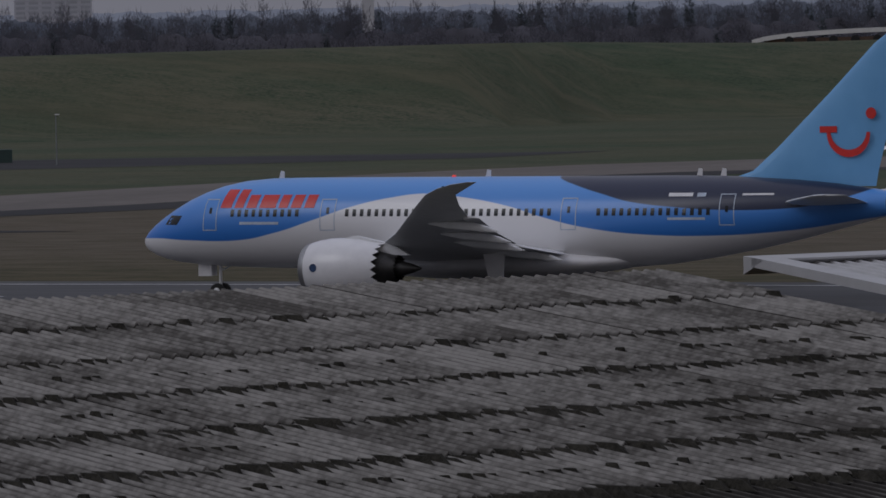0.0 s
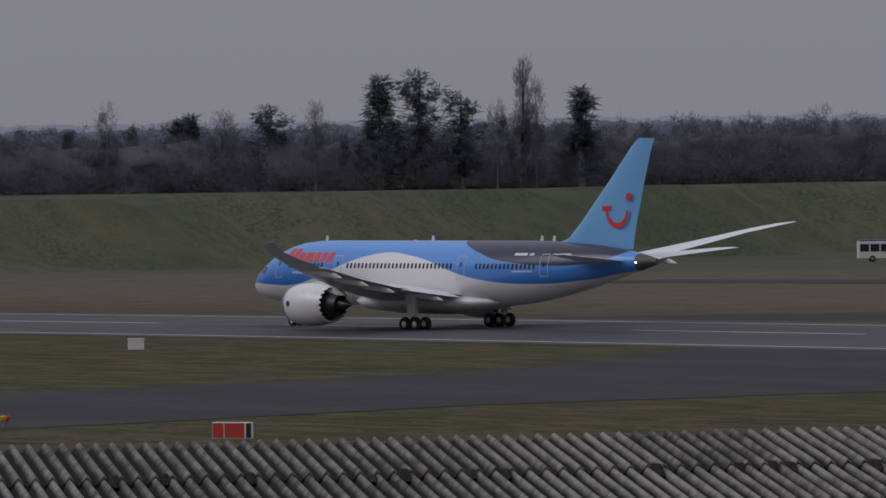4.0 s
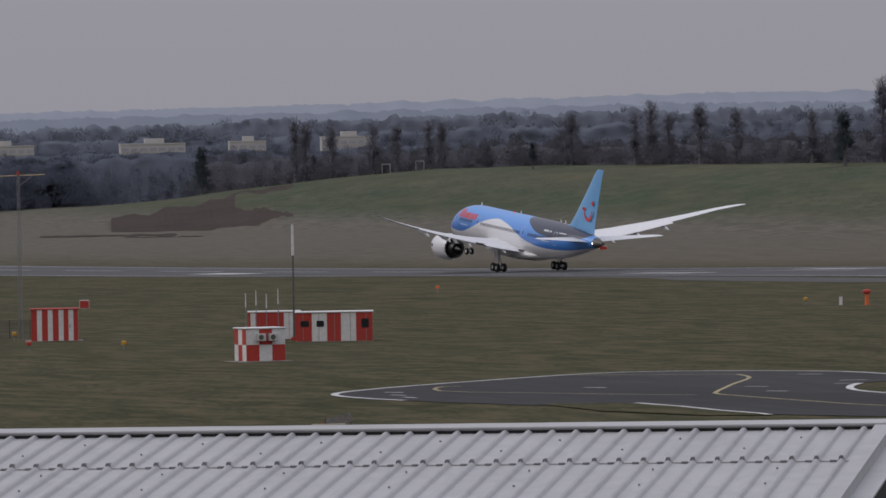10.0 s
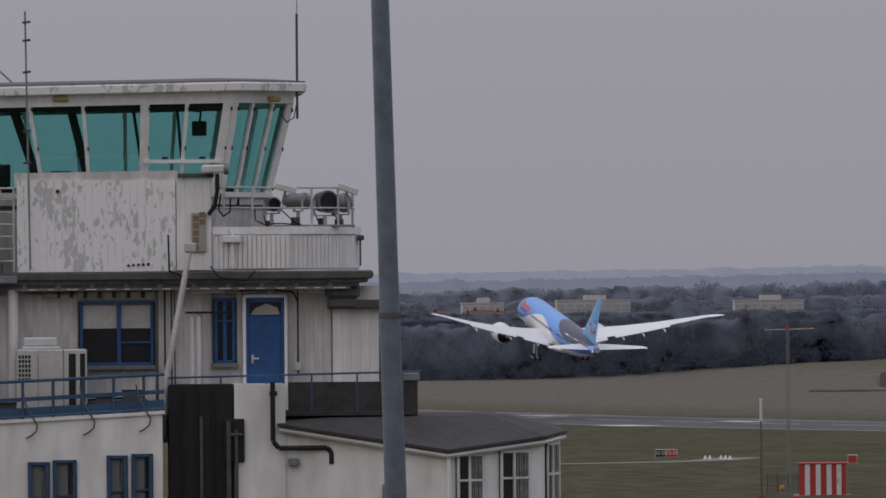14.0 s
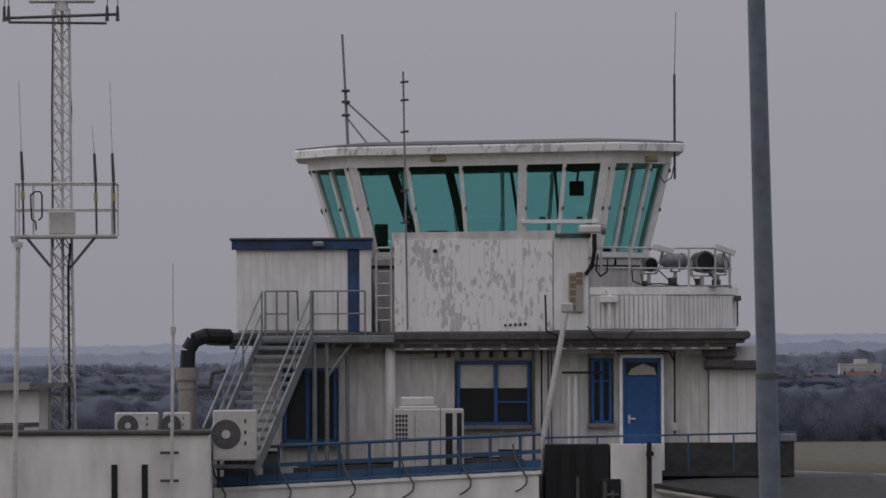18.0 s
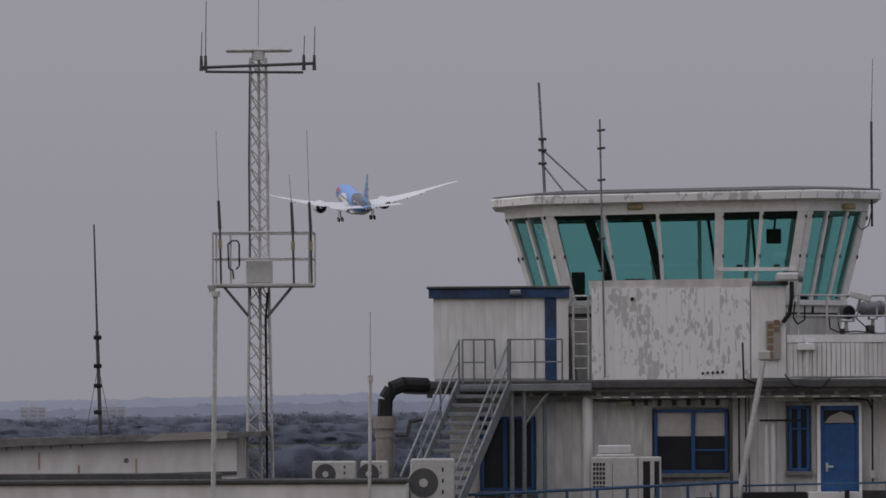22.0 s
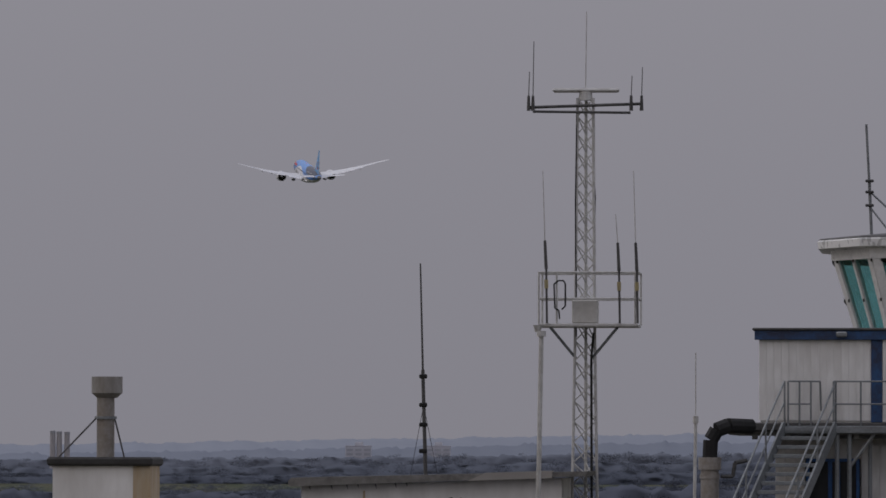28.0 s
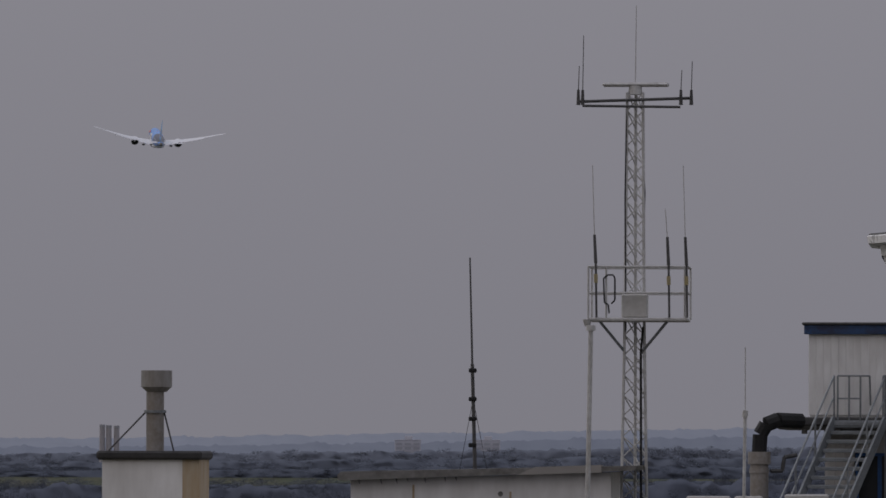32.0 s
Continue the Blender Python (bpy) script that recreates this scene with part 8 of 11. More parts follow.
for sx, sy in ((-0.16, -0.16), (0.16, -0.16), (0, 0.18)):
    part("leg", Mesh().tube((sx, sy, -0.1), (sx * 0.6, sy * 0.6, 14.2), 0.028, 0.022, 5), M["steel"], a)
for k in range(28):
    z = 0.5 * k
    s0 = -1 if k % 2 else 1
    part("lacing", Mesh().tube((0.15 * s0, -0.15, z), (-0.15 * s0, -0.15, z + 0.5), 0.014, 0.014, 4), M["steel"], a)
part("cross_bar", Mesh().tube((-2.0, 0, 14.1), (2.3, 0, 14.2), 0.05), M["rust"], a, "rusty cross bar")
part("red_lamp", Mesh().tube((0, 0, 14.2), (0, 0, 14.55), 0.13, 0.10, 10), M["red"], a, "red obstruction lamp")
part("bracket", Mesh().bar((0, 0, 13.2), (1.2, 0, 14.1), 0.04, 0.04), M["steel"], a)
# fence line and posts beyond the runway
for az in (68.32, 68.58):
    s = thing("goal_frame", "thin pale post frame on the bank crest", "frame", "post frames", m=on_ground(az, 2185))
    part("post", Mesh().bar((-1.2, 0, -0.1), (-1.2, 0, 2.6), 0.1, 0.1), M["white_paint"], s)
    part("post", Mesh().bar((1.2, 0, -0.1), (1.2, 0, 2.6), 0.1, 0.1), M["white_paint"], s)
    part("cross_bar", Mesh().bar((-1.2, 0, 2.55), (1.2, 0, 2.55), 0.1, 0.1), M["white_paint"], s)
# a broken board lying on its trestle
p0 = Vector((-400, 153.5, height(-400, 153.5)))
trestle = thing("broken_trestle", "weathered pale board on a broken wooden trestle", "trestle", m=Matrix.Translation(p0) @ pose(0, 0, 0, 0, 0, 68))
part("board", Mesh().bar((-0.5, 0, 0.25), (0.95, 0, 0.62), 0.08, 0.5), M["concrete"], trestle, "pale tilted board")
part("board", Mesh().bar((-1.0, 0.1, 0.15), (0.1, 0.1, 0.35), 0.06, 0.4), M["tan_wall"], trestle, "brown tilted board")
for x in (-0.6, 0.85):
    part("leg", Mesh().bar((x, 0, -0.05), (x + 0.05, 0, 0.55), 0.07, 0.07), M["gutter"], trestle)
# windsock
ws = thing("windsock", "drooping orange windsock on a red and white pole", "windsock", m=on_ground(34.13, 420))
for k in range(7):
    part("pole_section", Mesh().tube((0, 0, k * 0.75 - 0.1), (0, 0, (k + 1) * 0.75 - 0.1), 0.055, 0.05, 8), M["red" if k % 2 == 0 else "white_paint"], ws, "red pole section" if k % 2 == 0 else "white pole section")
base = Vector((-0.1, 0, 4.6))
sock_axis = [Vector((-0.15, 0, 3.15)), Vector((-0.7, 0.05, 2.95)), Vector((-1.3, 0.1, 2.55)), Vector((-1.8, 0.15, 2.2)), Vector((-2.1, 0.15, 1.95))]
for k, (a0, a1) in enumerate(zip(sock_axis, sock_axis[1:])):
    part("sock_band", Mesh().tube(a0, a1, 0.5 - 0.06 * k, 0.44 - 0.06 * k, 14, caps=False), M["orange"], ws, "orange sock band")
part("hoop", Mesh().tube((-0.14, 0, 3.16), (-0.10, 0, 3.17), 0.52, 0.52, 14), M["steel"], ws)
part("arm", Mesh().tube((0, 0, 4.9), (-0.12, 0, 3.2), 0.02), M["steel"], ws)


# ---- works yard ----
def wall_windows(parent, spots, y, z0, z1, w, pane="pane"):
    for x in spots:
        f = part("window", Mesh().cbox(x - w / 2, y - 0.06, z0, x + w / 2, y + 0.02, z1, 0.02), M["gutter"], parent, "dark window")
        part("pane", Mesh().box(x - w / 2 + 0.1, y - 0.075, z0 + 0.1, x + w / 2 - 0.1, y - 0.06, z1 - 0.1), M[pane], f)


def span(az0, az1, d0, d1=None):
    """A frame at the middle of a front that runs between two bearings (right to left), and its width."""
    a, b = polar(az1, d1 or d0), polar(az0, d0)
    mid, run = (a + b) / 2, b - a
    z = min(height(p.x, p.y) for p in (a, b, mid))
    rot = math.degrees(math.atan2(run.y, run.x))
    return Matrix.Translation((mid.x, mid.y, z)) @ pose(0, 0, 0, 0, 0, rot), run.length, z


def long_shed(name, label, az0, az1, d0, d1, eave, ridge, deep, wall, low_wall, split, roof):
    m, w, z = span(az0, az1, d0, d1)
    e, r, s = eave - z, ridge - z, split - z
    t = thing(name, label, "depot", "works buildings", m=m)
    body = part("upper_wall", Mesh().box(-w / 2, 0, s, w / 2, deep, e), M[wall], t, "tan upper wall")
    part("lower_wall", Mesh().box(-w / 2 + 0.05, 0.03, -2.0, w / 2 - 0.05, deep - 0.05, s), M[low_wall], t, "brick lower wall")
    part("gable", Mesh().prism([(0.05, e), (deep / 2, r - 0.1), (deep - 0.05, e)], 0, -w / 2 + 0.02, w / 2 - 0.02), M[wall], t)
    n = max(4, int(w / 4))
    for k in range(n):
        x0, x1 = -w / 2 - 0.3 + (w + 0.6) * k / n, -w / 2 - 0.3 + (w + 0.6) * (k + 1) / n - 0.05
        part("roof_sheet", Mesh().add([(x0, -0.5, e - 0.05), (x1, -0.5, e - 0.05), (x1, deep / 2, r), (x0, deep / 2, r), (x0, -0.5, e - 0.17), (x1, -0.5, e - 0.17)], [(0, 1, 2, 3), (4, 5, 1, 0)]), M[roof], t)
        if k % 2:
            part("rooflight", Mesh().add([(x0 + 1, 1.0, e + 1.5 / (deep / 2 + 0.5) * (r - e) - 0.02), (x0 + 2.2, 1.0, e + 1.5 / (deep / 2 + 0.5) * (r - e) - 0.02), (x0 + 2.2, deep / 2 - 1, r - 0.1), (x0 + 1, deep / 2 - 1, r - 0.1)], [(0, 1, 2, 3)]), M["tan_roof"], t)
    part("back_roof", Mesh().add([(-w / 2 - 0.3, deep / 2, r), (w / 2 + 0.3, deep / 2, r), (w / 2 + 0.3, deep + 0.4, e), (-w / 2 - 0.3, deep + 0.4, e)], [(0, 1, 2, 3)]), M[roof], t)
    part("gutter", Mesh().cbox(-w / 2 - 0.3, -0.62, e - 0.2, w / 2 + 0.3, -0.5, e - 0.06, 0.02), M["gutter"], t)
    return t, w, z


depot, dw, dz = long_shed("long_depot", "long tan works depot with pale sheet roof", 35.47, 38.96, 1069, 1055, 5.2, 6.9, 16, "tan_wall", "brick", 2.0, "hut_roof")
wall_windows(depot, [-4, 0, 3.6, 7.5, 11.2, 15.2, 19.5, 25.5, 29.5], 0.0, 3.0 - dz, 4.5 - dz, 1.9)
wall_windows(depot, [-26, -22, 2, 12, 22], 0.03, 0.2 - dz, 1.6 - dz, 1.7)
part("roller_door", Mesh().cbox(-28.5, -0.05, 0.0 - dz, -22.8, 0.0, 3.1 - dz, 0.02), M["white_paint"], depot, "pale roller door")
part("roof_vent", Mesh().tube((-3, 7, 6.4 - dz), (-3, 7, 7.6 - dz), 0.3, 0.3), M["steel"], depot)
m, pw, pz = span(37.72, 38.55, 1030)
porch = thing("brick_annex", "low brick annex with a pale sheet roof", "building", "works buildings", m=m)
part("wall", Mesh().box(-pw / 2, 0, -1, pw / 2, 9, 4.0 - pz), M["brick"], porch)
for k in range(5):
    x0 = -pw / 2 - 0.3 + (pw + 0.6) * k / 5
    part("roof_sheet", Mesh().add([(x0, -0.6, 4.0 - pz), (x0 + (pw + 0.6) / 5 - 0.04, -0.6, 4.0 - pz), (x0 + (pw + 0.6) / 5 - 0.04, 9.5, 5.9 - pz), (x0, 9.5, 5.9 - pz), (x0, -0.6, 3.85 - pz), (x0 + (pw + 0.6) / 5 - 0.04, -0.6, 3.85 - pz)], [(0, 1, 2, 3), (4, 5, 1, 0)]), M["white_paint"], porch, "pale roof sheet")
wall_windows(porch, [-4.6, -3.3, -2.0, 3.6, 4.9], 0.0, 1.6 - pz, 3.2 - pz, 1.1, "far_pane")
part("doorway", Mesh().box(-0.6, -0.04, -pz, 0.5, 0.0, 2.2 - pz), M["dark"], porch, "dark doorway")
depot2, dw2, dz2 = long_shed("second_depot", "tan works depot with brick lower wall", 34.05, 35.38, 1040, 1052, 5.6, 7.2, 14, "tan_wall", "brick", 2.6, "hut_roof")
wall_windows(depot2, [-12, -9, -5.5, 2.5, 6, 9.5], 0.0, 3.4 - dz2, 4.9 - dz2, 2.1)
wall_windows(depot2, [-10, -4, 0, 8], 0.03, 0.4 - dz2, 1.9 - dz2, 1.6)

hz = height(*polar(40.63, 1120).xy)
hangar = thing("maintenance_hangar", "broad tan gabled hangar with a pale roof strip", "hangar", "works buildings", m=facing(40.63, 1112, hz, 14))
hw, he, hr = 16.0, 4.9 - hz, 7.6 - hz
part("front_wall", Mesh().prism([(-hw, -1), (-hw, he), (0.0, hr), (hw, he - 0.4), (hw, -1)], 1, 0, 0.4), M["tan_wall"], hangar)
part("side_wall", Mesh().box(-hw, 0.4, -1, -hw + 0.3, 30, he), M["brown_wall"], hangar, "brown side wall")
part("side_wall", Mesh().box(hw - 0.3, 0.4, -1, hw, 30, he - 0.4), M["brown_wall"], hangar, "brown side wall")
part("back_wall", Mesh().prism([(-hw, -1), (-hw, he), (0.0, hr), (hw, he - 0.4), (hw, -1)], 1, 29.6, 30), M["brown_wall"], hangar)
for k in range(8):
    y0, y1 = -0.3 + 30.6 * k / 8, -0.3 + 30.6 * (k + 1) / 8 - 0.04
    pale = k == 1
    part("roof_sheet", Mesh().add([(-hw - 0.4, y0, he), (0, y0, hr + 0.08), (0, y1, hr + 0.08), (-hw - 0.4, y1, he)], [(0, 1, 2, 3)]), M["white_paint" if pale else "hut_roof"], hangar, "pale roof strip" if pale else "")
    part("roof_sheet", Mesh().add([(hw + 0.4, y0, he - 0.4), (0, y0, hr + 0.08), (0, y1, hr + 0.08), (hw + 0.4, y1, he - 0.4)], [(3, 2, 1, 0)]), M["tan_roof"], hangar)
part("verge", Mesh().bar((-hw - 0.4, -0.2, he + 0.1), (0, -0.2, hr + 0.15), 0.35, 0.2), M["white_paint"], hangar, "pale verge board")
part("verge", Mesh().bar((0, -0.2, hr + 0.15), (hw + 0.4, -0.2, he - 0.3), 0.2, 0.2), M["gutter"], hangar)
for x in (-3.9, 6.3):
    w_ = part("window", Mesh().cbox(x - 0.55, -0.06, 3.6 - hz, x + 0.55, 0.0, 4.6 - hz, 0.03), M["gutter"], hangar, "small dark window")
    part("pane", Mesh().box(x - 0.4, -0.08, 3.75 - hz, x + 0.4, -0.06, 4.45 - hz), M["pane"], w_)
part("side_door", Mesh().box(-hw - 0.05, 3, -0.5, -hw, 20, 2.6 - hz), M["dark"], hangar, "dark open side door")
for x in np.arange(-hw + 1, hw, 1.9):
    part("sheet_seam", Mesh().box(x, -0.03, -0.8, x + 0.06, 0.0, 3.0 - hz), M["brown_wall"], hangar)

m, gw, gz = span(38.95, 39.86, 1140)
M["green_clad"] = mat("dark_green_sheeting", (0.022, 0.050, 0.046), 0.6, (0.016, 0.036, 0.034), 0.2, 9, 0.5)
gs = thing("green_shed", "dark green barrel-roofed shed behind the depots", "shed", "works buildings", m=m)
n = 9
for k in range(n):
    x0, x1 = -gw / 2 + gw * k / n, -gw / 2 + gw * (k + 1) / n - 0.05
    part("wall_sheet", Mesh().cbox(x0, 0, -1.5, x1, 0.2, 4.6 - gz, 0.02), M["green_clad"], gs)
part("roof", Mesh().loft([[(x, 0 + 12 * q, 4.6 - gz + 0.75 * math.sin(math.pi * q)) for q in np.linspace(0, 1, 9)] for x in (-gw / 2 - 0.2, gw / 2 + 0.2)], cap=False, closed=False), M["slate"], gs, "grey rounded roof", smooth=True)
part("down_pipe", Mesh().tube((0.2, -0.1, -0.5), (0.2, -0.1, 4.6 - gz), 0.12), M["steel"], gs)

# fire station
fm, fw, fz = span(42.87, 45.2, 1220)
station = thing("fire_station", "brick airport fire station with a white sign band", "fire station", "works buildings", m=fm)
SX = lambda az: (44.035 - az) * radians(1) * 1220
part("wall", Mesh().box(SX(44.49), 0.4, -2, SX(42.87), 14, 4.4 - fz), M["brick"], station)
part("sign_band", Mesh().cbox(SX(44.49), -0.5, 2.3 - fz, SX(42.87), 0.4, 4.9 - fz, 0.04), M["white_paint"], station, "white sign band")
M["sign_navy"] = mat("navy_sign_letters", (0.020, 0.030, 0.085), 0.6)
M["sign_blue"] = mat("blue_sign_letters", (0.040, 0.13, 0.30), 0.6)
lettering("sign_letters", "Birmingham", 2.1, M["sign_navy"], station, pose(4.5, -0.53, 3.5 - fz) @ UPRIGHT, "navy sign letters", 10.6)
lettering("sign_letters", "Airport", 2.1, M["sign_blue"], station, pose(14.4, -0.53, 3.5 - fz) @ UPRIGHT, "blue sign letters", 7.8)
for k in range(4):
    x = SX(44.35) + 6.1 * k
    bay = part("bay_door", Mesh().cbox(x - 1.2, 0.3, -0.3, x + 3.6, 0.38, 2.2 - fz, 0.02), M["dark"], station, "dark bay door")
    part("bay_sill", Mesh().box(x - 1.2, 0.25, -0.4, x + 3.6, 0.3, 0.2), M["red"], bay, "red door foot")
    for z in (0.8, 1.5, 2.2, 2.9):
        part("door_rail", Mesh().box(x - 1.1, 0.27, z, x + 3.5, 0.3, z + 0.08), M["gutter"], bay)
    part("pier", Mesh().cbox(x + 3.8, 0.1, -1, x + 4.7, 0.4, 2.3 - fz, 0.02), M["brown_wall"], station, "brown pier")
room = part("watch_room", Mesh().box(SX(44.85), -1.0, -2, SX(44.49), 8, 5.5 - fz), M["brick"], station, "brick watch room")
part("window_band", Mesh().box(SX(44.83), -1.05, 1.5 - fz, SX(44.50), -1.0, 2.7 - fz), M["pane"], room, "dark window band")
for k in range(3):
    part("window_bay", Mesh().box(SX(44.83) + 2.6 * k + 0.4, -1.08, 1.6 - fz, SX(44.83) + 2.6 * k + 1.7, -1.05, 2.6 - fz), M["far_pane"], room)
part("watch_cap", Mesh().loft([[(x0, y0, z), (x1, y0, z), (x1, y1, z), (x0, y1, z)] for x0, x1, y0, y1, z in ((SX(44.83), SX(44.51), -0.8, 7, 5.5 - fz), (SX(44.93), SX(44.43), -2.0, 9, 7.6 - fz), (SX(44.93), SX(44.43), -2.0, 9, 8.1 - fz))]), M["dark"], station, "dark flared cab")
part("cab_rail", Mesh().path([(SX(44.78), 0, 8.1 - fz), (SX(44.78), 0, 8.8 - fz), (SX(44.56), 0, 8.8 - fz), (SX(44.56), 0, 8.1 - fz)], 0.05), M["steel"], station)
part("side_block", Mesh().box(SX(45.2), -0.5, -2, SX(44.85), 9, 4.6 - fz), M["brick"], station, "lower brick block")
part("side_cap", Mesh().box(SX(45.2) - 0.1, -0.6, 4.1 - fz, SX(44.85), 9, 4.75 - fz), M["dark"], station)
for az in (45.0, 44.92, 44.2, 43.6, 43.25, 43.15, 44.45):
    part("roof_dome", Mesh().loft([[(SX(az) + r * math.cos(a), 3 + r * math.sin(a), z - fz) for a in np.linspace(0, 2 * math.pi, 11)[:-1]] for r, z in ((0.75, 4.75), (0.7, 5.2), (0.4, 5.5), (0.1, 5.6))]), M["house_wall"], station, "pale roof dome", smooth=True)
drill = thing("drill_tower", "tall brick drill tower with side platforms", "tower", "works buildings", m=facing(42.755, 1222, fz))
part("shaft", Mesh().cbox(-2.65, 0, -1, 2.65, 5, 11.3 - fz, 0.05), M["brick"], drill)
part("cap", Mesh().cbox(-2.75, -0.1, 11.3 - fz, 2.75, 5.1, 11.5 - fz, 0.04), M["gutter"], drill)
for z in (1.8, 4.9, 7.6, 10.0):
    p = part("platform", Mesh().cbox(2.65, 0.2, z - fz - 0.15, 5.2, 4, z - fz, 0.02), M["steel"], drill)
    part("platform_rail", Mesh().path([(2.7, 0.2, z + 1.0 - fz), (5.2, 0.2, z + 1.0 - fz), (5.2, 4, z + 1.0 - fz)], 0.05), M["gutter"], p)
    for x in (3.4, 4.3, 5.2):
        part("rail_post", Mesh().bar((x, 0.2, z - fz), (x, 0.2, z + 1.0 - fz), 0.06, 0.06), M["gutter"], p)
m, bw, bz = span(46.2, 46.87, 1060)
bs = thing("brick_store", "low dark brick store with small windows", "building", "works buildings", m=m)
part("wall", Mesh().box(-bw / 2, 0, -1.5, bw / 2, 8, 3.7 - bz), M["brick"], bs)
part("roof", Mesh().cbox(-bw / 2 - 0.2, -0.2, 3.7 - bz, bw / 2 + 0.2, 8.2, 4.0 - bz, 0.04), M["gutter"], bs)
part("roof_hatch", Mesh().cbox(3.6, 1, 4.0 - bz, 5.4, 3, 4.4 - bz, 0.04), M["gutter"], bs)
wall_windows(bs, [-4.6, 4.2], 0.0, 2.0 - bz, 3.2 - bz, 2.4)
m, lw, lz = span(25.2, 26.45, 1180)
pale = thing("low_pale_building", "low building with a curved white roof on the bank", "building", m=facing(25.7, 1490, 13.7))
vault = lambda x: 2.4 * math.sqrt(max(0.0, 1 - ((x - 14) / 31) ** 2))
part("roof", Mesh().loft([[(x, y, vault(x)) for y in (0.0, 6.0, 12.0)] + [(x, 12.0, vault(x) - 0.5), (x, 0.0, vault(x) - 0.9)] for x in np.linspace(-16.5, 42, 26)]), M["white_paint"], pale, "white vaulted roof", smooth=True)
part("wall", Mesh().box(-14, 0.6, -3, 40, 11.5, 0.6), M["brown_wall"], pale)
for k in range(8):
    part("arch", Mesh().tube((-9 + 4.4 * k, -0.1, 0.1), (-9 + 4.4 * k, 0.5, 0.1), 0.9, 0.9, 12), M["dark"], pale, "dark arched bay")

# vehicles
wheel_cache = {}


def wheel_mesh(r, w):
    if (r, w) not in wheel_cache:
        me = Mesh().loft([[(rr * math.cos(a), y, rr * math.sin(a)) for a in np.linspace(0, 2 * math.pi, 13)[:-1]] for rr, y in ((r * 0.8, 0), (r, 0.04), (r, w - 0.04), (r * 0.8, w))]).data("tyre")
        me.materials.append(M["tyre"])
        hub = Mesh().tube((0, -0.02, 0), (0, 0.03, 0), r * 0.5, r * 0.5, 10).data("rim")
        hub.materials.append(M["steel"])
        wheel_cache[(r, w)] = (me, hub)
    return wheel_cache[(r, w)]


def wheels(t, xs, half, r, w=0.28):
    tyre, hub = wheel_mesh(r, w)
    for x in xs:
        for y in (-half, half - w):
            k = part("wheel", tyre, None, t, m=pose(x, y, r))
            part("rim", hub, None, k)


def truck(m, label, group, cab="yellow", body="yellow", kind="box", length=7.5, flip=False):
    """A lorry, its cab at the right end unless flipped."""
    t = thing("works_lorry", label, "lorry", group, m=m @ (pose(0, 0, 0, 0, 0, 180) if flip else Matrix()))
    L = length / 2
    part("chassis", Mesh().cbox(-L, -0.9, 0.6, L - 0.2, 0.9, 0.9, 0.03), M["black"], t)
    c = part("cab", Mesh().prism([(L - 2.1, 0.75), (L, 0.75), (L + 0.05, 1.6), (L - 0.12, 2.75), (L - 2.1, 2.9)], 1, -1.2, 1.2), M[cab], t)
    part("windscreen", Mesh().add([(L + 0.06, -1.1, 1.7), (L + 0.06, 1.1, 1.7), (L - 0.09, 1.1, 2.6), (L - 0.09, -1.1, 2.6)], [(0, 1, 2, 3)]), M["pane"], c)
    for y in (-1.22, 1.21):
        part("side_window", Mesh().box(L - 1.4, y, 1.75, L - 0.35, y + 0.01, 2.5), M["pane"], c)
        part("door_line", Mesh().box(L - 1.5, y, 0.85, L - 1.46, y + 0.012, 2.6), M["black"], c)
    if kind == "box":
        part("load_body", Mesh().cbox(-L, -1.22, 0.95, L - 2.3, 1.22, 2.7, 0.04), M[body], t)
        for k in range(5):
            part("body_rib", Mesh().box(-L + 0.4 + k * 1.0, -1.27, 1.0, -L + 0.5 + k * 1.0, -1.22, 2.65), M[body], t)
    elif kind == "tipper":
        part("tipper_body", Mesh().prism([(-L - 0.3, 1.9), (-L + 0.3, 0.95), (L - 2.4, 0.95), (L - 2.2, 2.2), (-L - 0.3, 2.0)], 1, -1.2, 1.2), M[body], t)
        part("hopper", Mesh().cbox(-L + 0.6, -1.0, 2.0, L - 3.2, 1.0, 2.5, 0.05), M["gutter"], t)
    elif kind == "plough":
        part("load_body", Mesh().cbox(-L, -1.15, 0.95, L - 2.3, 1.15, 2.0, 0.04), M[body], t)
        part("spreader", Mesh().prism([(-L, 2.0), (-L + 0.5, 2.7), (L - 3.0, 2.7), (L - 2.5, 2.0)], 1, -0.95, 0.95), M["cream_clad" if length > 7.5 else "yellow"], t)
        part("plough_blade", Mesh().cbox(L + 0.5, -1.6, 0.15, L + 0.75, 1.6, 1.1, 0.05), M["orange"], t, "orange plough blade")
    elif kind == "stairs":
        part("stair_flight", Mesh().prism([(-L, 3.0), (-L, 3.4), (-L + 1.2, 3.4), (L + 1.4, 1.4), (L + 1.4, 0.9), (-L + 1.2, 3.0)], 1, -0.8, 0.8), M["white_paint"], t, "white boarding stairs")
    part("beacon", Mesh().tube((L - 1.2, 0.3, 2.85), (L - 1.2, 0.3, 3.08), 0.1, 0.08), M["orange"], t, "orange beacon")
    wheels(t, (-L + 1.0, -L + 2.3, L - 1.0), 1.2, 0.5)
    return t


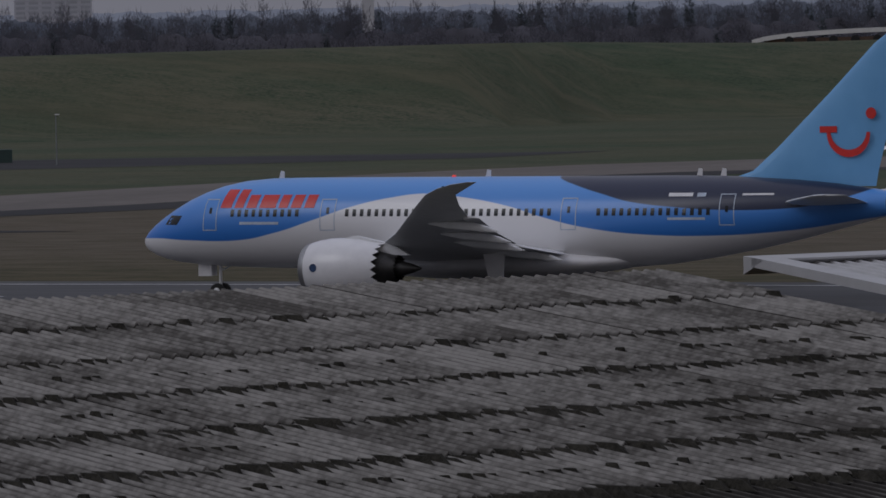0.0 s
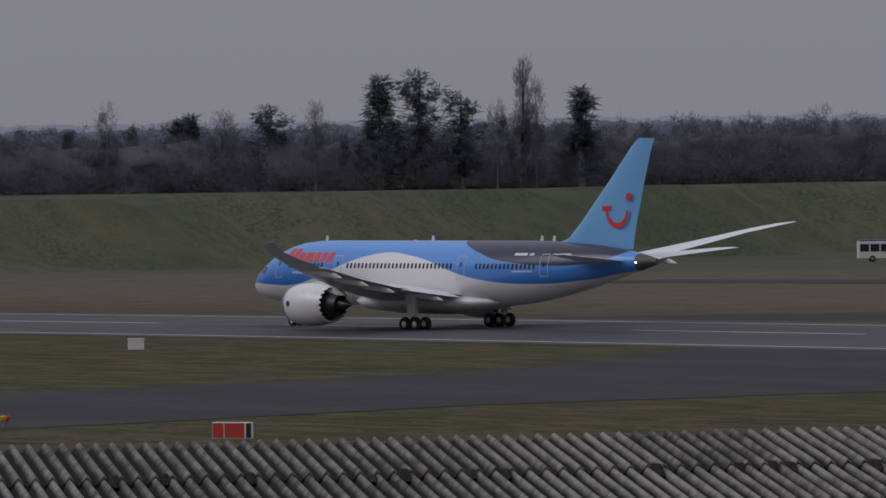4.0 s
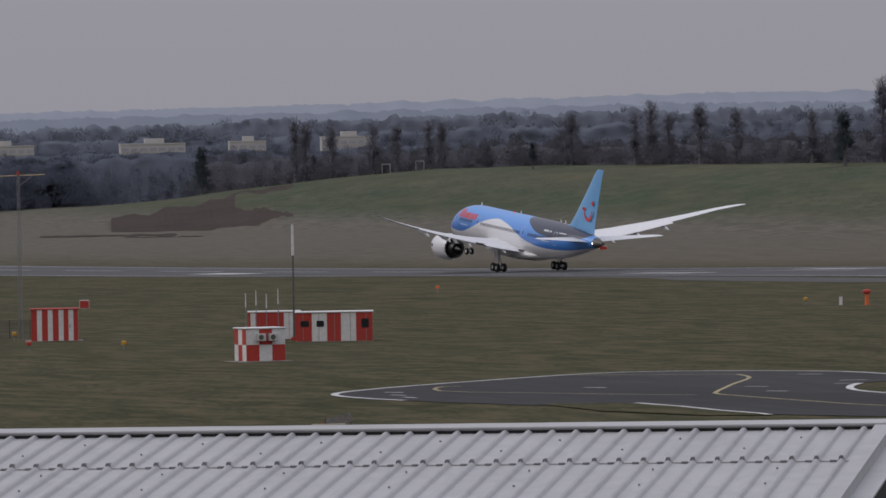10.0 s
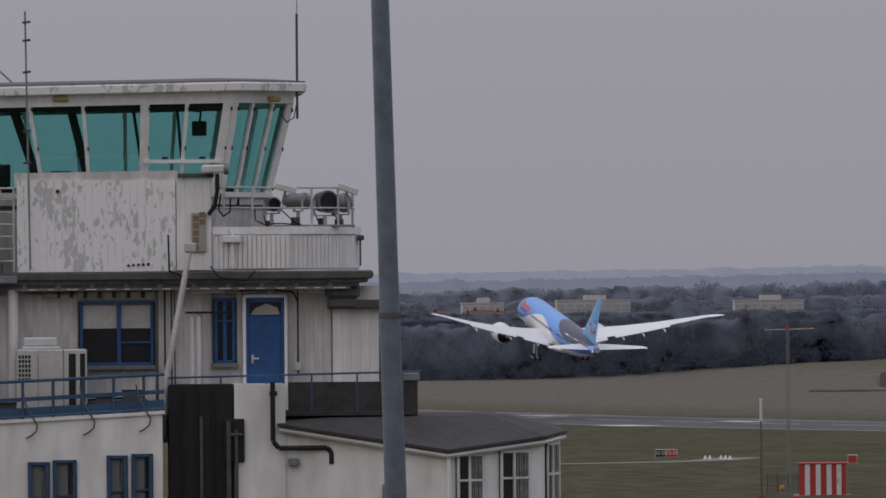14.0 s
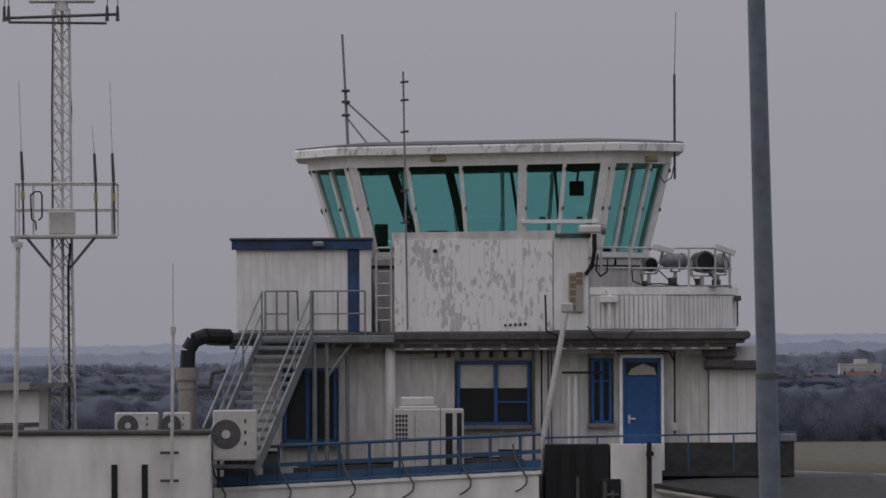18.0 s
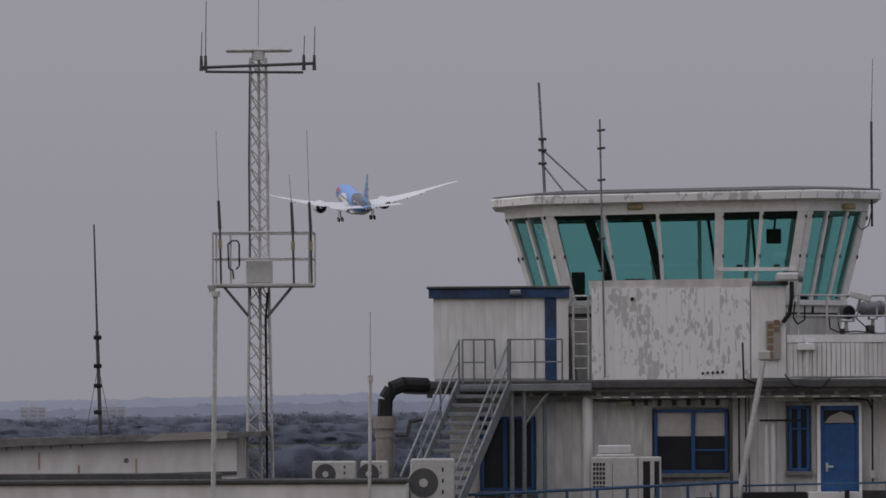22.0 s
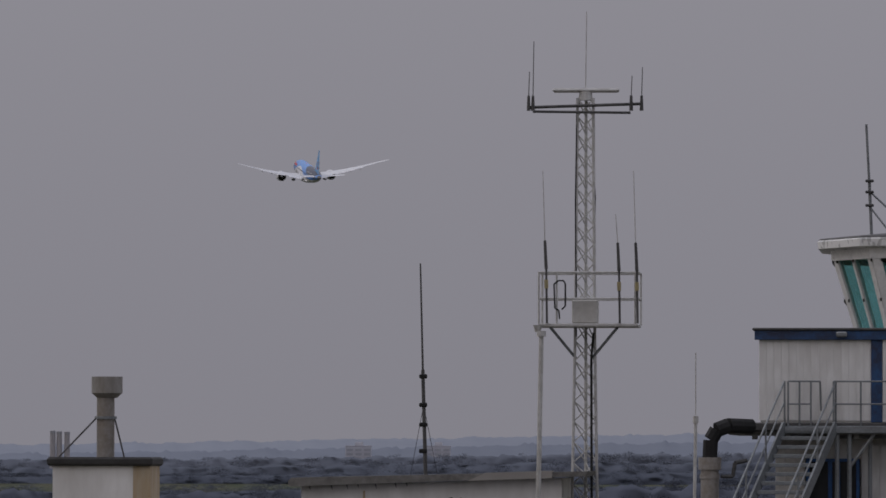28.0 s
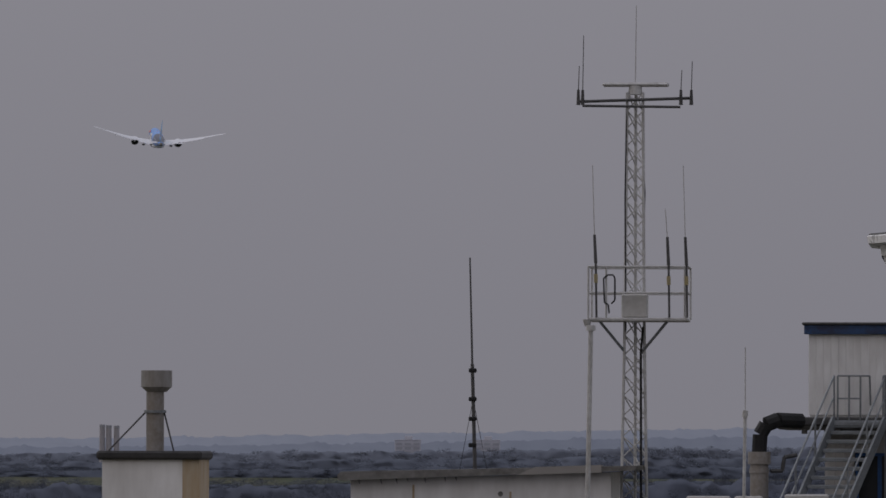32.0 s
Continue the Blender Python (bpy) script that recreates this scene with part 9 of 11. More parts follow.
def car(m, label, group, paint="white_paint", length=4.3, tall=1.45, van=False):
    t = thing("van" if van else "car", label, "van" if van else "car", group, m=m)
    L = length / 2
    prof = [(-L, 0.35), (L, 0.35), (L, 0.75), (L - 0.9, 0.95), (L - 1.6, tall), (-L + 0.6, tall), (-L, 0.9)] if not van else [(-L, 0.4), (L, 0.4), (L, 1.1), (L - 0.8, 1.35), (L - 1.5, tall), (-L, tall)]
    b = part("body", Mesh().prism(prof, 1, -0.85, 0.85), M[paint], t)
    for y in (-0.87, 0.86):
        part("side_window", Mesh().prism([(-L + 0.5, 0.95 if not van else 1.3), (L - 1.05, 0.95 if not van else 1.3), (L - 1.62, tall - 0.1), (-L + 0.75, tall - 0.1)] if not van else [(L - 1.7, 1.3), (L - 0.85, 1.3), (L - 1.45, tall - 0.15), (L - 1.7, tall - 0.15)], 1, y, y + 0.01), M["pane"], b)
    part("windscreen", Mesh().add([(L - 0.86, -0.75, 1.0 if not van else 1.38), (L - 0.86, 0.75, 1.0 if not van else 1.38), (L - 1.5, 0.75, tall - 0.04), (L - 1.5, -0.75, tall - 0.04)], [(0, 1, 2, 3)]), M["pane"], b)
    part("headlight", Mesh().cbox(L - 0.02, -0.8, 0.6, L + 0.02, -0.5, 0.75, 0.01), M["far_block"], b)
    part("headlight", Mesh().cbox(L - 0.02, 0.5, 0.6, L + 0.02, 0.8, 0.75, 0.01), M["far_block"], b)
    wheels(t, (-L + 0.75, L - 0.8), 0.88, 0.32, 0.2)
    return t


yard = ((39.62, 1000, "stairs", "white_paint", "white_paint", 25), (39.40, 1004, "plough", "yellow", "yellow", 10), (38.75, 1010, "box", "yellow", "yellow", 0), (38.30, 1008, "box", "white_paint", "white_paint", 5),
        (37.95, 1003, "plough", "yellow", "yellow", 0), (37.62, 1006, "tipper", "yellow", "yellow", 180), (37.32, 1002, "plough", "yellow", "yellow", 0), (37.0, 1008, "box", "yellow", "hut_roof", 8), (36.62, 1000, "tipper", "yellow", "yellow", 0), (36.12, 998, "tipper", "white_paint", "white_paint", 60),
        (36.25, 1004, "plough", "yellow", "yellow", 180), (35.86, 1006, "plough", "yellow", "yellow", 30), (35.45, 1000, "plough", "yellow", "yellow", 205), (35.03, 996, "plough", "yellow", "yellow", 140), (34.62, 990, "tipper", "yellow", "yellow", 172), (34.38, 1004, "plough", "yellow", "yellow", 20),
        (33.97, 1000, "plough", "yellow", "yellow", 142), (33.66, 992, "tipper", "yellow", "yellow", 185), (33.45, 1006, "plough", "yellow", "yellow", 165), (32.84, 998, "stairs", "white_paint", "white_paint", 8), (32.38, 1002, "tipper", "yellow", "yellow", 15))
for az, d, kind, cabc, bodyc, turn in yard:
    truck(on_ground(az, d, turn + random.uniform(-8, 8)), {"stairs": "white boarding stairs lorry parked in the yard", "plough": "yellow snow plough lorry parked in the yard", "box": ("yellow" if bodyc == "yellow" else "pale") + " box lorry parked in the yard", "tipper": "yellow tipper lorry parked in the yard"}[kind], "lorries in the yard", cabc, bodyc, kind, random.choice((6.4, 7.2, 7.8)))
for az, d, paint, van in ((35.27, 1012, "white_paint", True), (35.18, 985, "white_paint", False), (33.84, 984, "far_block", False), (33.1, 990, "far_block", False), (38.05, 990, "white_paint", False), (39.0, 992, "far_block", True), (37.85, 988, "far_block", False), (45.8, 955, "far_block", False), (46.03, 1050, "white_paint", True), (45.98, 1040, "white_paint", False)):
    car(on_ground(az, d, random.uniform(-12, 12) + (180 if random.random() < 0.4 else 0)), ("tall " if van else "") + ("white" if paint == "white_paint" else "silver") + (" van" if van else " car") + " parked in the yard", "cars in the yard", paint, 5.2 if van else 4.3, 2.3 if van else 1.45, van)
truck(on_ground(42.5, 1185, 175), "dark and white fire engine outside the station", "lorries in the yard", "white_paint", "black", "box", 9)
for az, d, c, w, h in ((42.15, 1190, "blue_paint", 3.2, 2.0), (42.28, 1188, "white_paint", 2.4, 1.8), (32.17, 1043, "green_clad", 4.7, 1.9), (38.9, 1012, "white_paint", 3.0, 2.4), (35.62, 1030, "white_paint", 3.6, 3.0), (33.27, 1008, "red_clad", 4.6, 2.4)):
    s = thing("yard_container", "plain " + {"blue_paint": "blue", "white_paint": "white", "green_clad": "dark green", "red_clad": "dull red"}[c] + " container in the yard", "container", "yard containers", m=on_ground(az, d))
    part("body", Mesh().cbox(-w / 2, 0, 0, w / 2, 2.4, h, 0.04), M[c], s)
    for k in range(int(w / 0.6)):
        part("rib", Mesh().box(-w / 2 + 0.25 + 0.6 * k, -0.04, 0.1, -w / 2 + 0.4 + 0.6 * k, 0.0, h - 0.1), M[c], s)
for k in range(5):
    s = thing("barrier_board", "red and white striped barrier board in the yard", "barrier", "yard barriers", m=on_ground(36.14 - 0.035 * k, 985))
    part("board", Mesh().cbox(-0.28, 0, 0.1, 0.28, 0.12, 1.15, 0.02), M["white_paint"], s, "white board")
    part("stripe", Mesh().box(-0.16, -0.012, 0.1, 0.04, 0.0, 1.14), M["red"], s, "red stripe")
digger = thing("excavator", "pale excavator with a raised bent arm", "excavator", m=on_ground(37.02, 996, 20))
part("cab", Mesh().cbox(-1.3, -0.9, 0.9, 0.6, 0.9, 2.5, 0.08), M["white_paint"], digger)
part("cab_window", Mesh().box(-0.5, -0.92, 1.6, 0.5, -0.9, 2.35), M["pane"], digger)
for y in (-0.95, 0.55):
    part("track", Mesh().cbox(-1.6, y, 0.0, 1.3, y + 0.4, 0.75, 0.15), M["black"], digger)
part("arm", Mesh().bar((0.5, 0, 1.5), (-0.6, 0, 4.3), 0.35, 0.3).bar((-0.6, 0, 4.25), (1.6, 0, 2.6), 0.28, 0.25), M["white_paint"], digger, "pale bent arm")
part("bucket", Mesh().prism([(1.4, 2.6), (1.9, 2.5), (1.8, 1.9), (1.3, 2.1)], 1, -0.4, 0.4), M["gutter"], digger)
bus = thing("bus", "white bus with a blue roof edge in the yard", "bus", m=on_ground(47.35, 1080, 5))
b = part("body", Mesh().cbox(-5.5, -1.2, 0.4, 5.5, 1.2, 3.0, 0.15), M["white_paint"], bus)
part("roof", Mesh().cbox(-5.4, -1.15, 3.0, 5.4, 1.15, 3.2, 0.08), M["blue_paint"], bus)
for k in range(7):
    part("side_window", Mesh().box(-5.2 + 1.5 * k, -1.22, 1.5, -3.9 + 1.5 * k, -1.2, 2.6), M["pane"], b)
wheels(bus, (-3.4, 3.6), 1.22, 0.5)
for az, d, h in ((39.75, 990, 7.0), (38.1, 995, 6.4), (37.35, 1000, 6.5), (36.35, 1000, 6.6), (34.05, 1000, 6.6), (33.3, 1010, 7.0), (31.7, 1010, 6.8), (46.05, 1040, 5.5), (45.65, 1040, 5.6), (32.7, 1015, 6.5), (47.1, 1060, 4.6)):
    s = thing("yard_lamp_post", "slim grey lamp post in the works yard", "lamp post", "yard lamp posts", m=on_ground(az, d))
    part("pole", Mesh().tube((0, 0, -0.1), (0, 0, h), 0.1, 0.06, 8), M["steel"], s)
    part("head", Mesh().cbox(-0.15, -0.5, h, 0.5, 0.1, h + 0.16, 0.04), M["white_paint"], s, "pale lamp head")


# the small airliner that taxis past behind the runway
rj = thing("regional_jet", "white regional jet with a blue belly and striped tail", "airliner")
M["rj_white"] = mat("white_aircraft_paint", (0.62, 0.62, 0.64), 0.35, (0.55, 0.55, 0.57), 0.3, 6, 0.4)
M["rj_blue"] = mat("blue_belly_paint", (0.020, 0.070, 0.20), 0.4, (0.018, 0.06, 0.17), 0.3, 6, 0.4)
stations = ((0.0, 0.15, 2.25), (-0.5, 0.62, 2.35), (-1.5, 1.15, 2.6), (-3.0, 1.5, 2.85), (-4.5, 1.67, 2.95), (-20, 1.67, 2.95), (-24, 1.45, 3.15), (-27.5, 0.95, 3.5), (-30.5, 0.35, 3.8), (-31.2, 0.12, 3.85))


def hull(lo, hi, n=10, grow=0.0):
    return [[(x, (r + grow) * math.cos(a), zc + (r + grow) * math.sin(a)) for a in np.linspace(lo, hi, n)] for x, r, zc in stations]


part("upper_fuselage", Mesh().loft(hull(radians(-28), radians(208), 18), cap=False, closed=False), M["rj_white"], rj, smooth=True)
part("belly", Mesh().loft(hull(radians(-152), radians(-28), 10), cap=False, closed=False), M["rj_blue"], rj, "blue belly", smooth=True)
part("wing_fairing", Mesh().cbox(-18.5, -1.5, 0.95, -10.5, 1.5, 1.9, 0.4), M["rj_blue"], rj)
for s in (1, -1):
    w = part("wing", Mesh().loft([[(-11.2, s * 1.2, 1.75), (-17.2, s * 1.2, 1.6), (-17.2, s * 1.2, 1.5), (-11.4, s * 1.2, 1.35)], [(-14.0, s * 5.5, 2.1), (-17.6, s * 5.5, 2.0), (-17.6, s * 5.5, 1.95), (-14.1, s * 5.5, 1.85)], [(-17.8, s * 12.4, 2.75), (-19.1, s * 12.4, 2.7), (-19.1, s * 12.4, 2.68), (-17.9, s * 12.4, 2.62)]]), M["rj_white"], rj)
    part("winglet", Mesh().loft([[(-17.9, s * 12.4, 2.65), (-19.2, s * 12.4, 2.65), (-19.2, s * 12.46, 2.7), (-17.9, s * 12.46, 2.7)], [(-19.2, s * 13.0, 4.1), (-19.9, s * 13.0, 4.1), (-19.9, s * 13.03, 4.1), (-19.2, s * 13.03, 4.1)]]), M["rj_blue"], w)
    e = part("engine", Mesh().loft([[(x, s * 4.2 + r * math.cos(a), 1.15 + r * math.sin(a)) for a in np.linspace(0, 2 * math.pi, 17)[:-1]] for x, r in ((-10.0, 0.72), (-9.85, 0.8), (-10.4, 0.88), (-12.4, 0.82), (-13.6, 0.5))]), M["rj_white"], rj, "white engine", smooth=True)
    part("intake", Mesh().tube((-9.83, s * 4.2, 1.15), (-9.80, s * 4.2, 1.15), 0.68, 0.68, 16), M["dark"], e)
    part("pylon", Mesh().box(-14, s * 4.2 - 0.1, 1.7, -11, s * 4.2 + 0.1, 2.1), M["rj_white"], e)
    part("tailplane", Mesh().loft([[(-27.0, s * 0.5, 3.95), (-29.8, s * 0.5, 3.95), (-29.8, s * 0.5, 3.85), (-27.0, s * 0.5, 3.8)], [(-29.3, s * 5.6, 4.4), (-30.8, s * 5.6, 4.4), (-30.8, s * 5.6, 4.36), (-29.3, s * 5.6, 4.34)]]), M["rj_white"], rj)
    g_ = part("main_gear", Mesh().tube((-16.0, s * 2.9, 0.5), (-16.0, s * 2.7, 1.6), 0.1), M["steel"], rj)
    for dy in (-0.35, 0.1):
        part("tyre", Mesh().tube((-16.0, s * 2.9 + dy, 0.45), (-16.0, s * 2.9 + dy + 0.26, 0.45), 0.47, 0.47, 14), M["tyre"], g_)
part("fin", Mesh().prism([(-22.5, 4.5), (-25.6, 5.35), (-28.9, 9.5), (-31.3, 9.5), (-30.2, 4.1)], 1, -0.13, 0.13), M["rj_white"], rj)
M["rj_stripe"] = mat("grey_blue_stripe", (0.15, 0.26, 0.42), 0.4)
for k in range(4):
    for y in (-0.145, 0.135):
        part("fin_stripe", Mesh().prism([(-26.2 - k * 1.05, 4.9), (-26.8 - k * 1.05, 4.9), (-28.2 - k * 0.8, 7.2 - 0.3 * k), (-27.6 - k * 0.8, 7.3 - 0.3 * k)], 1, y, y + 0.01), M["rj_stripe"], rj, "grey-blue tail stripe")
ng = part("nose_gear", Mesh().tube((-3.0, 0, 0.35), (-3.0, 0, 1.5), 0.07), M["steel"], rj)
for dy in (-0.3, 0.08):
    part("tyre", Mesh().tube((-3.0, dy, 0.33), (-3.0, dy + 0.2, 0.33), 0.33, 0.33, 12), M["tyre"], ng)
part("landing_light", Mesh().tube((-2.7, 0, 1.05), (-2.66, 0, 1.05), 0.1, 0.1), M["lamp_white"], ng, "bright taxi light")
port = Mesh().cbox(-0.12, -0.012, -0.16, 0.12, 0.012, 0.16, 0.01).data("cabin_window")
port.materials.append(M["pane"])
for k in range(20):
    for s in (-1, 1):
        part("cabin_window", port, None, rj, m=pose(-5.6 - 0.8 * k, s * 1.665, 3.35, 5 * -s, 0, 0))
for x, w in ((-4.6, 0.45), (-22.3, 0.45)):
    for s in (-1, 1):
        part("cabin_door", Mesh().cbox(x - w, s * 1.68 - 0.02, 2.1, x + w, s * 1.68 + 0.02, 3.9, 0.02), M["ac_white"], rj)
for s in (-1, 1):
    part("cockpit_window", Mesh().add([(-1.35, s * 0.5, 3.55), (-2.7, s * 1.18, 3.72), (-2.8, s * 1.1, 3.98), (-2.0, s * 0.6, 3.95)], [(0, 1, 2, 3)]), M["pane"], rj)
    # plain colour blocks where the carrier's mark stands
    for k, (x, w, h, c) in enumerate(((-9.6, 0.5, 1.1, "rj_stripe"), (-8.9, 0.4, 0.9, "rj_stripe"), (-8.1, 0.55, 1.0, "sign_navy"), (-7.4, 0.45, 0.7, "sign_navy"), (-27.0, 0.5, 1.3, "sign_navy"), (-25.9, 0.5, 0.9, "sign_navy"), (-24.9, 0.5, 0.9, "sign_navy"))):
        y = 1.69 if x > -20 else np.interp(-x, (24, 27.5, 30.5), (1.5, 1.0, 0.4)) + 0.03
        part("livery_block", Mesh().cbox(x - w / 2, s * y - 0.02, 3.1, x + w / 2, s * y + 0.02, 3.1 + h * 0.8, 0.01), M[c], rj)

# a crow that crosses before the runway; local x forward, y to its left
crow = thing("crow", "black crow flapping low past the airfield", "bird")
M["feathers"] = mat("black_feathers", (0.011, 0.011, 0.013), 0.55, (0.018, 0.018, 0.021), 8, 6, 0.5, 0.2, bump_scale=0.004, spec=0.3)
M["bill"] = mat("black_bill", (0.016, 0.015, 0.015), 0.4)
part("body", Mesh().loft([[(x, w * math.cos(a), z + h * math.sin(a)) for a in np.linspace(0, 2 * math.pi, 15)[:-1]] for x, z, w, h in ((0.205, 0.012, 0.012, 0.012), (0.19, 0.014, 0.026, 0.026), (0.16, 0.016, 0.034, 0.034), (0.12, 0.010, 0.036, 0.037), (0.07, -0.004, 0.052, 0.052), (0.0, -0.012, 0.060, 0.058), (-0.07, -0.006, 0.048, 0.042), (-0.13, 0.004, 0.026, 0.022), (-0.15, 0.006, 0.012, 0.010))]), M["feathers"], crow, smooth=True)
part("bill", Mesh().loft([[(x, w * math.cos(a), z + h * math.sin(a)) for a in np.linspace(0, 2 * math.pi, 9)[:-1]] for x, z, w, h in ((0.195, 0.010, 0.014, 0.015), (0.225, 0.008, 0.010, 0.012), (0.258, -0.002, 0.003, 0.003))]), M["bill"], crow, "stout black bill", smooth=True)
tail = Mesh()
for k in range(-3, 4):
    tip = (-0.30 + 0.006 * abs(k), 0.020 * k, 0.004)
    tail.add([(-0.12, 0.006 * k - 0.008, 0.010), (-0.12, 0.006 * k + 0.008, 0.010), (tip[0], tip[1] + 0.013, tip[2]), (tip[0] - 0.012, tip[1], tip[2]), (tip[0], tip[1] - 0.013, tip[2]), (-0.12, 0.006 * k, 0.004)], [(0, 1, 2, 3, 4), (0, 5, 1), (1, 5, 2), (5, 4, 3, 2), (0, 4, 5)])
part("tail", tail, M["feathers"], crow, "fanned tail feathers")
crow_wings = []
for side in (1, -1):
    arm = [(0.075, -0.075, 0.0, 0.016), (0.085, -0.095, 0.10, 0.014), (0.105, -0.085, 0.20, 0.011), (0.085, -0.065, 0.28, 0.008)]
    w = part("wing", Mesh().loft([[(a, side * y, 0), (a - 0.02, side * y, t), ((a + b) / 2, side * y, t * 0.8), (b, side * y, 0.002), ((a + b) / 2, side * y, -t * 0.2)] for a, b, y, t in arm]), M["feathers"], crow, "broad black wing", smooth=True)
    for k in range(6):
        root = Vector((0.07 - 0.026 * k, side * 0.27, 0.003))
        way = Vector((0.05 - 0.06 * k, side * (1 - 0.10 * k), 0.06)).normalized() * (0.19 - 0.012 * k)
        across = Vector((0.016, 0, 0))
        part("primary", Mesh().add([root - across, root + across, root + way * 0.7 + across, root + way, root + way * 0.7 - across, root + way * 0.4 + Vector((0, 0, 0.004))], [(0, 1, 5), (1, 2, 5), (2, 3, 4, 5), (4, 0, 5), (0, 4, 3, 2, 1)]), M["feathers"], w, "long wing tip feather")
    crow_wings.append(w)

# the flat roof of the building from which one looks out
lookout = thing("lookout_building", "plain pale building with a flat viewing terrace", "building", kind="structure", m=pose(0, 0, 0))
part("wall", Mesh().box(-9, -22, 0, 9, 4.5, 14.7), M["white_wall"], lookout)
part("terrace_slab", Mesh().cbox(-9.3, -22.3, 14.7, 9.3, 4.8, 14.82, 0.03), M["concrete"], lookout)

# ---- woods, single trees, houses and towers beyond the airfield ----
def bulk(name, verts, tris, material, label, category, kind="stuff"):
    """One object out of many triangles."""
    v, f = np.asarray(verts, dtype=np.float32), np.asarray(tris, dtype=np.int32)
    me = bpy.data.meshes.new(name)
    me.vertices.add(len(v))
    me.vertices.foreach_set("co", v.ravel())
    me.loops.add(f.size)
    me.loops.foreach_set("vertex_index", f.ravel())
    me.polygons.add(len(f))
    me.polygons.foreach_set("loop_start", np.arange(0, f.size, 3, dtype=np.int32))
    me.polygons.foreach_set("loop_total", np.full(len(f), 3, dtype=np.int32))
    me.update()
    me.validate()
    me.materials.append(material)
    return tagged(new(name, me), label, category, kind=kind)


rng = np.random.default_rng(11)


def sliver(p, d, length, width):
    """A thin three-cornered twig from p along d."""
    d = d / np.linalg.norm(d)
    side = np.cross(d, rng.normal(size=3))
    side /= max(np.linalg.norm(side), 1e-6)
    return [p - side * width / 2, p + side * width / 2, p + d * length]


def crown(shape, twigs, length, width, lobes=26, size=0.26, upward=0.5, flat=0.36):
    """Twigs of a unit tree (height 1, half width 1), gathered in rounded lobes; flat: half width over height."""
    centres = []
    while len(centres) < lobes:
        z = rng.uniform(0.16, 0.93)
        r, a = shape(z) * math.sqrt(rng.uniform(0.08, 1.0)) * 0.82, rng.uniform(0, 2 * math.pi)
        centres.append((r * math.cos(a), r * math.sin(a), z, rng.uniform(0.6, 1.25)))
    out = []
    for i in range(twigs):
        cx, cy, cz, k = centres[i % lobes]
        d = rng.normal(size=3)
        d /= np.linalg.norm(d)
        off = d * size * k * (rng.uniform(0, 1) ** 0.45)
        p = np.array([cx + off[0], cy + off[1], min(1.0, cz + off[2] * flat)])
        way = d + np.array([cx * 0.5, cy * 0.5, upward]) + rng.normal(size=3) * 0.35
        out.append((p, way, length * rng.uniform(0.5, 1.2), width * rng.uniform(0.6, 1.4)))
    return out


ICO = [(0, 0, 1)] + [(0.894 * math.cos(a), 0.894 * math.sin(a), 0.447) for a in np.arange(5) * 1.2566] + [(0.894 * math.cos(a), 0.894 * math.sin(a), -0.447) for a in np.arange(5) * 1.2566 + 0.628] + [(0, 0, -1)]
ICO_F = [(0, 1 + i, 1 + (i + 1) % 5) for i in range(5)] + [(1 + i, 6 + i, 1 + (i + 1) % 5) for i in range(5)] + [(1 + (i + 1) % 5, 6 + i, 6 + (i + 1) % 5) for i in range(5)] + [(11, 6 + (i + 1) % 5, 6 + i) for i in range(5)]


def thick(shape, count, h, half, size):
    """The dense inner twigs of a crown: ragged clumps inside its outline."""
    tri = []
    for _ in range(count):
        z = rng.uniform(0.14, 0.86)
        r, a = shape(z) * math.sqrt(rng.uniform(0, 1)) * 0.62, rng.uniform(0, 2 * math.pi)
        c = np.array([r * math.cos(a) * half, r * math.sin(a) * half, z * h])
        v = [c + np.array(p) * half * size * rng.uniform(0.55, 1.2) for p in ICO]
        tri += [[v[i] for i in f] for f in ICO_F]
    return tri


def tree_tris(h, half, shape, twigs, length, width, trunk=0.012, droop=0.0, dense=0):
    """Triangles of a whole tree of that height and half width."""
    tri = thick(shape, dense, h, half, 0.36) if dense else []
    for p, d, ln, w in crown(shape, twigs, length, width):
        p = p * np.array([half, half, h])
        d = d.copy()
        d[2] -= droop
        tri.append(sliver(p, d, ln, w))
    # trunk and limbs
    r = h * trunk
    for a in (0, 2.1, 4.2):
        b = a + 2.1
        tri.append([np.array([r * math.cos(a), r * math.sin(a), -1.0]), np.array([r * math.cos(b), r * math.sin(b), -1.0]), np.array([0, 0, h * 0.85])])
    for k in range(9):
        z, a = rng.uniform(0.2, 0.65) * h, rng.uniform(0, 6.28)
        rr = half * shape(min(0.9, z / h + 0.2)) * 0.9
        tri.append(sliver(np.array([0, 0, z]), np.array([rr * math.cos(a), rr * math.sin(a), h * 0.22]), math.hypot(rr, h * 0.22), r * 0.9))
    return np.array(tri)


ROUND = lambda z: max(0.05, math.sin(math.pi * min(1, max(0, (z - 0.05) / 0.95)) ** 0.8)) ** 0.7
POPLAR = lambda z: 0.35 + 0.65 * math.sin(math.pi * min(1, z * 0.92 + 0.12)) if z < 0.9 else 0.25
CONE = lambda z: max(0.04, (1 - z) * 0.95 + 0.06 * math.sin(z * 40))
LOW = lambda z: 1.0 if z < 0.6 else max(0.2, 1.6 - z)


def scatter(templates, places):
    """Joins copies of templates: places are (x, y, z, height scale, width scale, turn, template)."""
    v = []
    for x, y, z, sh, sw, a, k in places:
        t = templates[k].reshape(-1, 3)
        c, s = math.cos(a) * sw, math.sin(a) * sw
        v.append(np.stack([t[:, 0] * c - t[:, 1] * s + x, t[:, 0] * s + t[:, 1] * c + y, t[:, 2] * sh + z], 1))
    v = np.concatenate(v)
    return v, np.arange(len(v)).reshape(-1, 3)


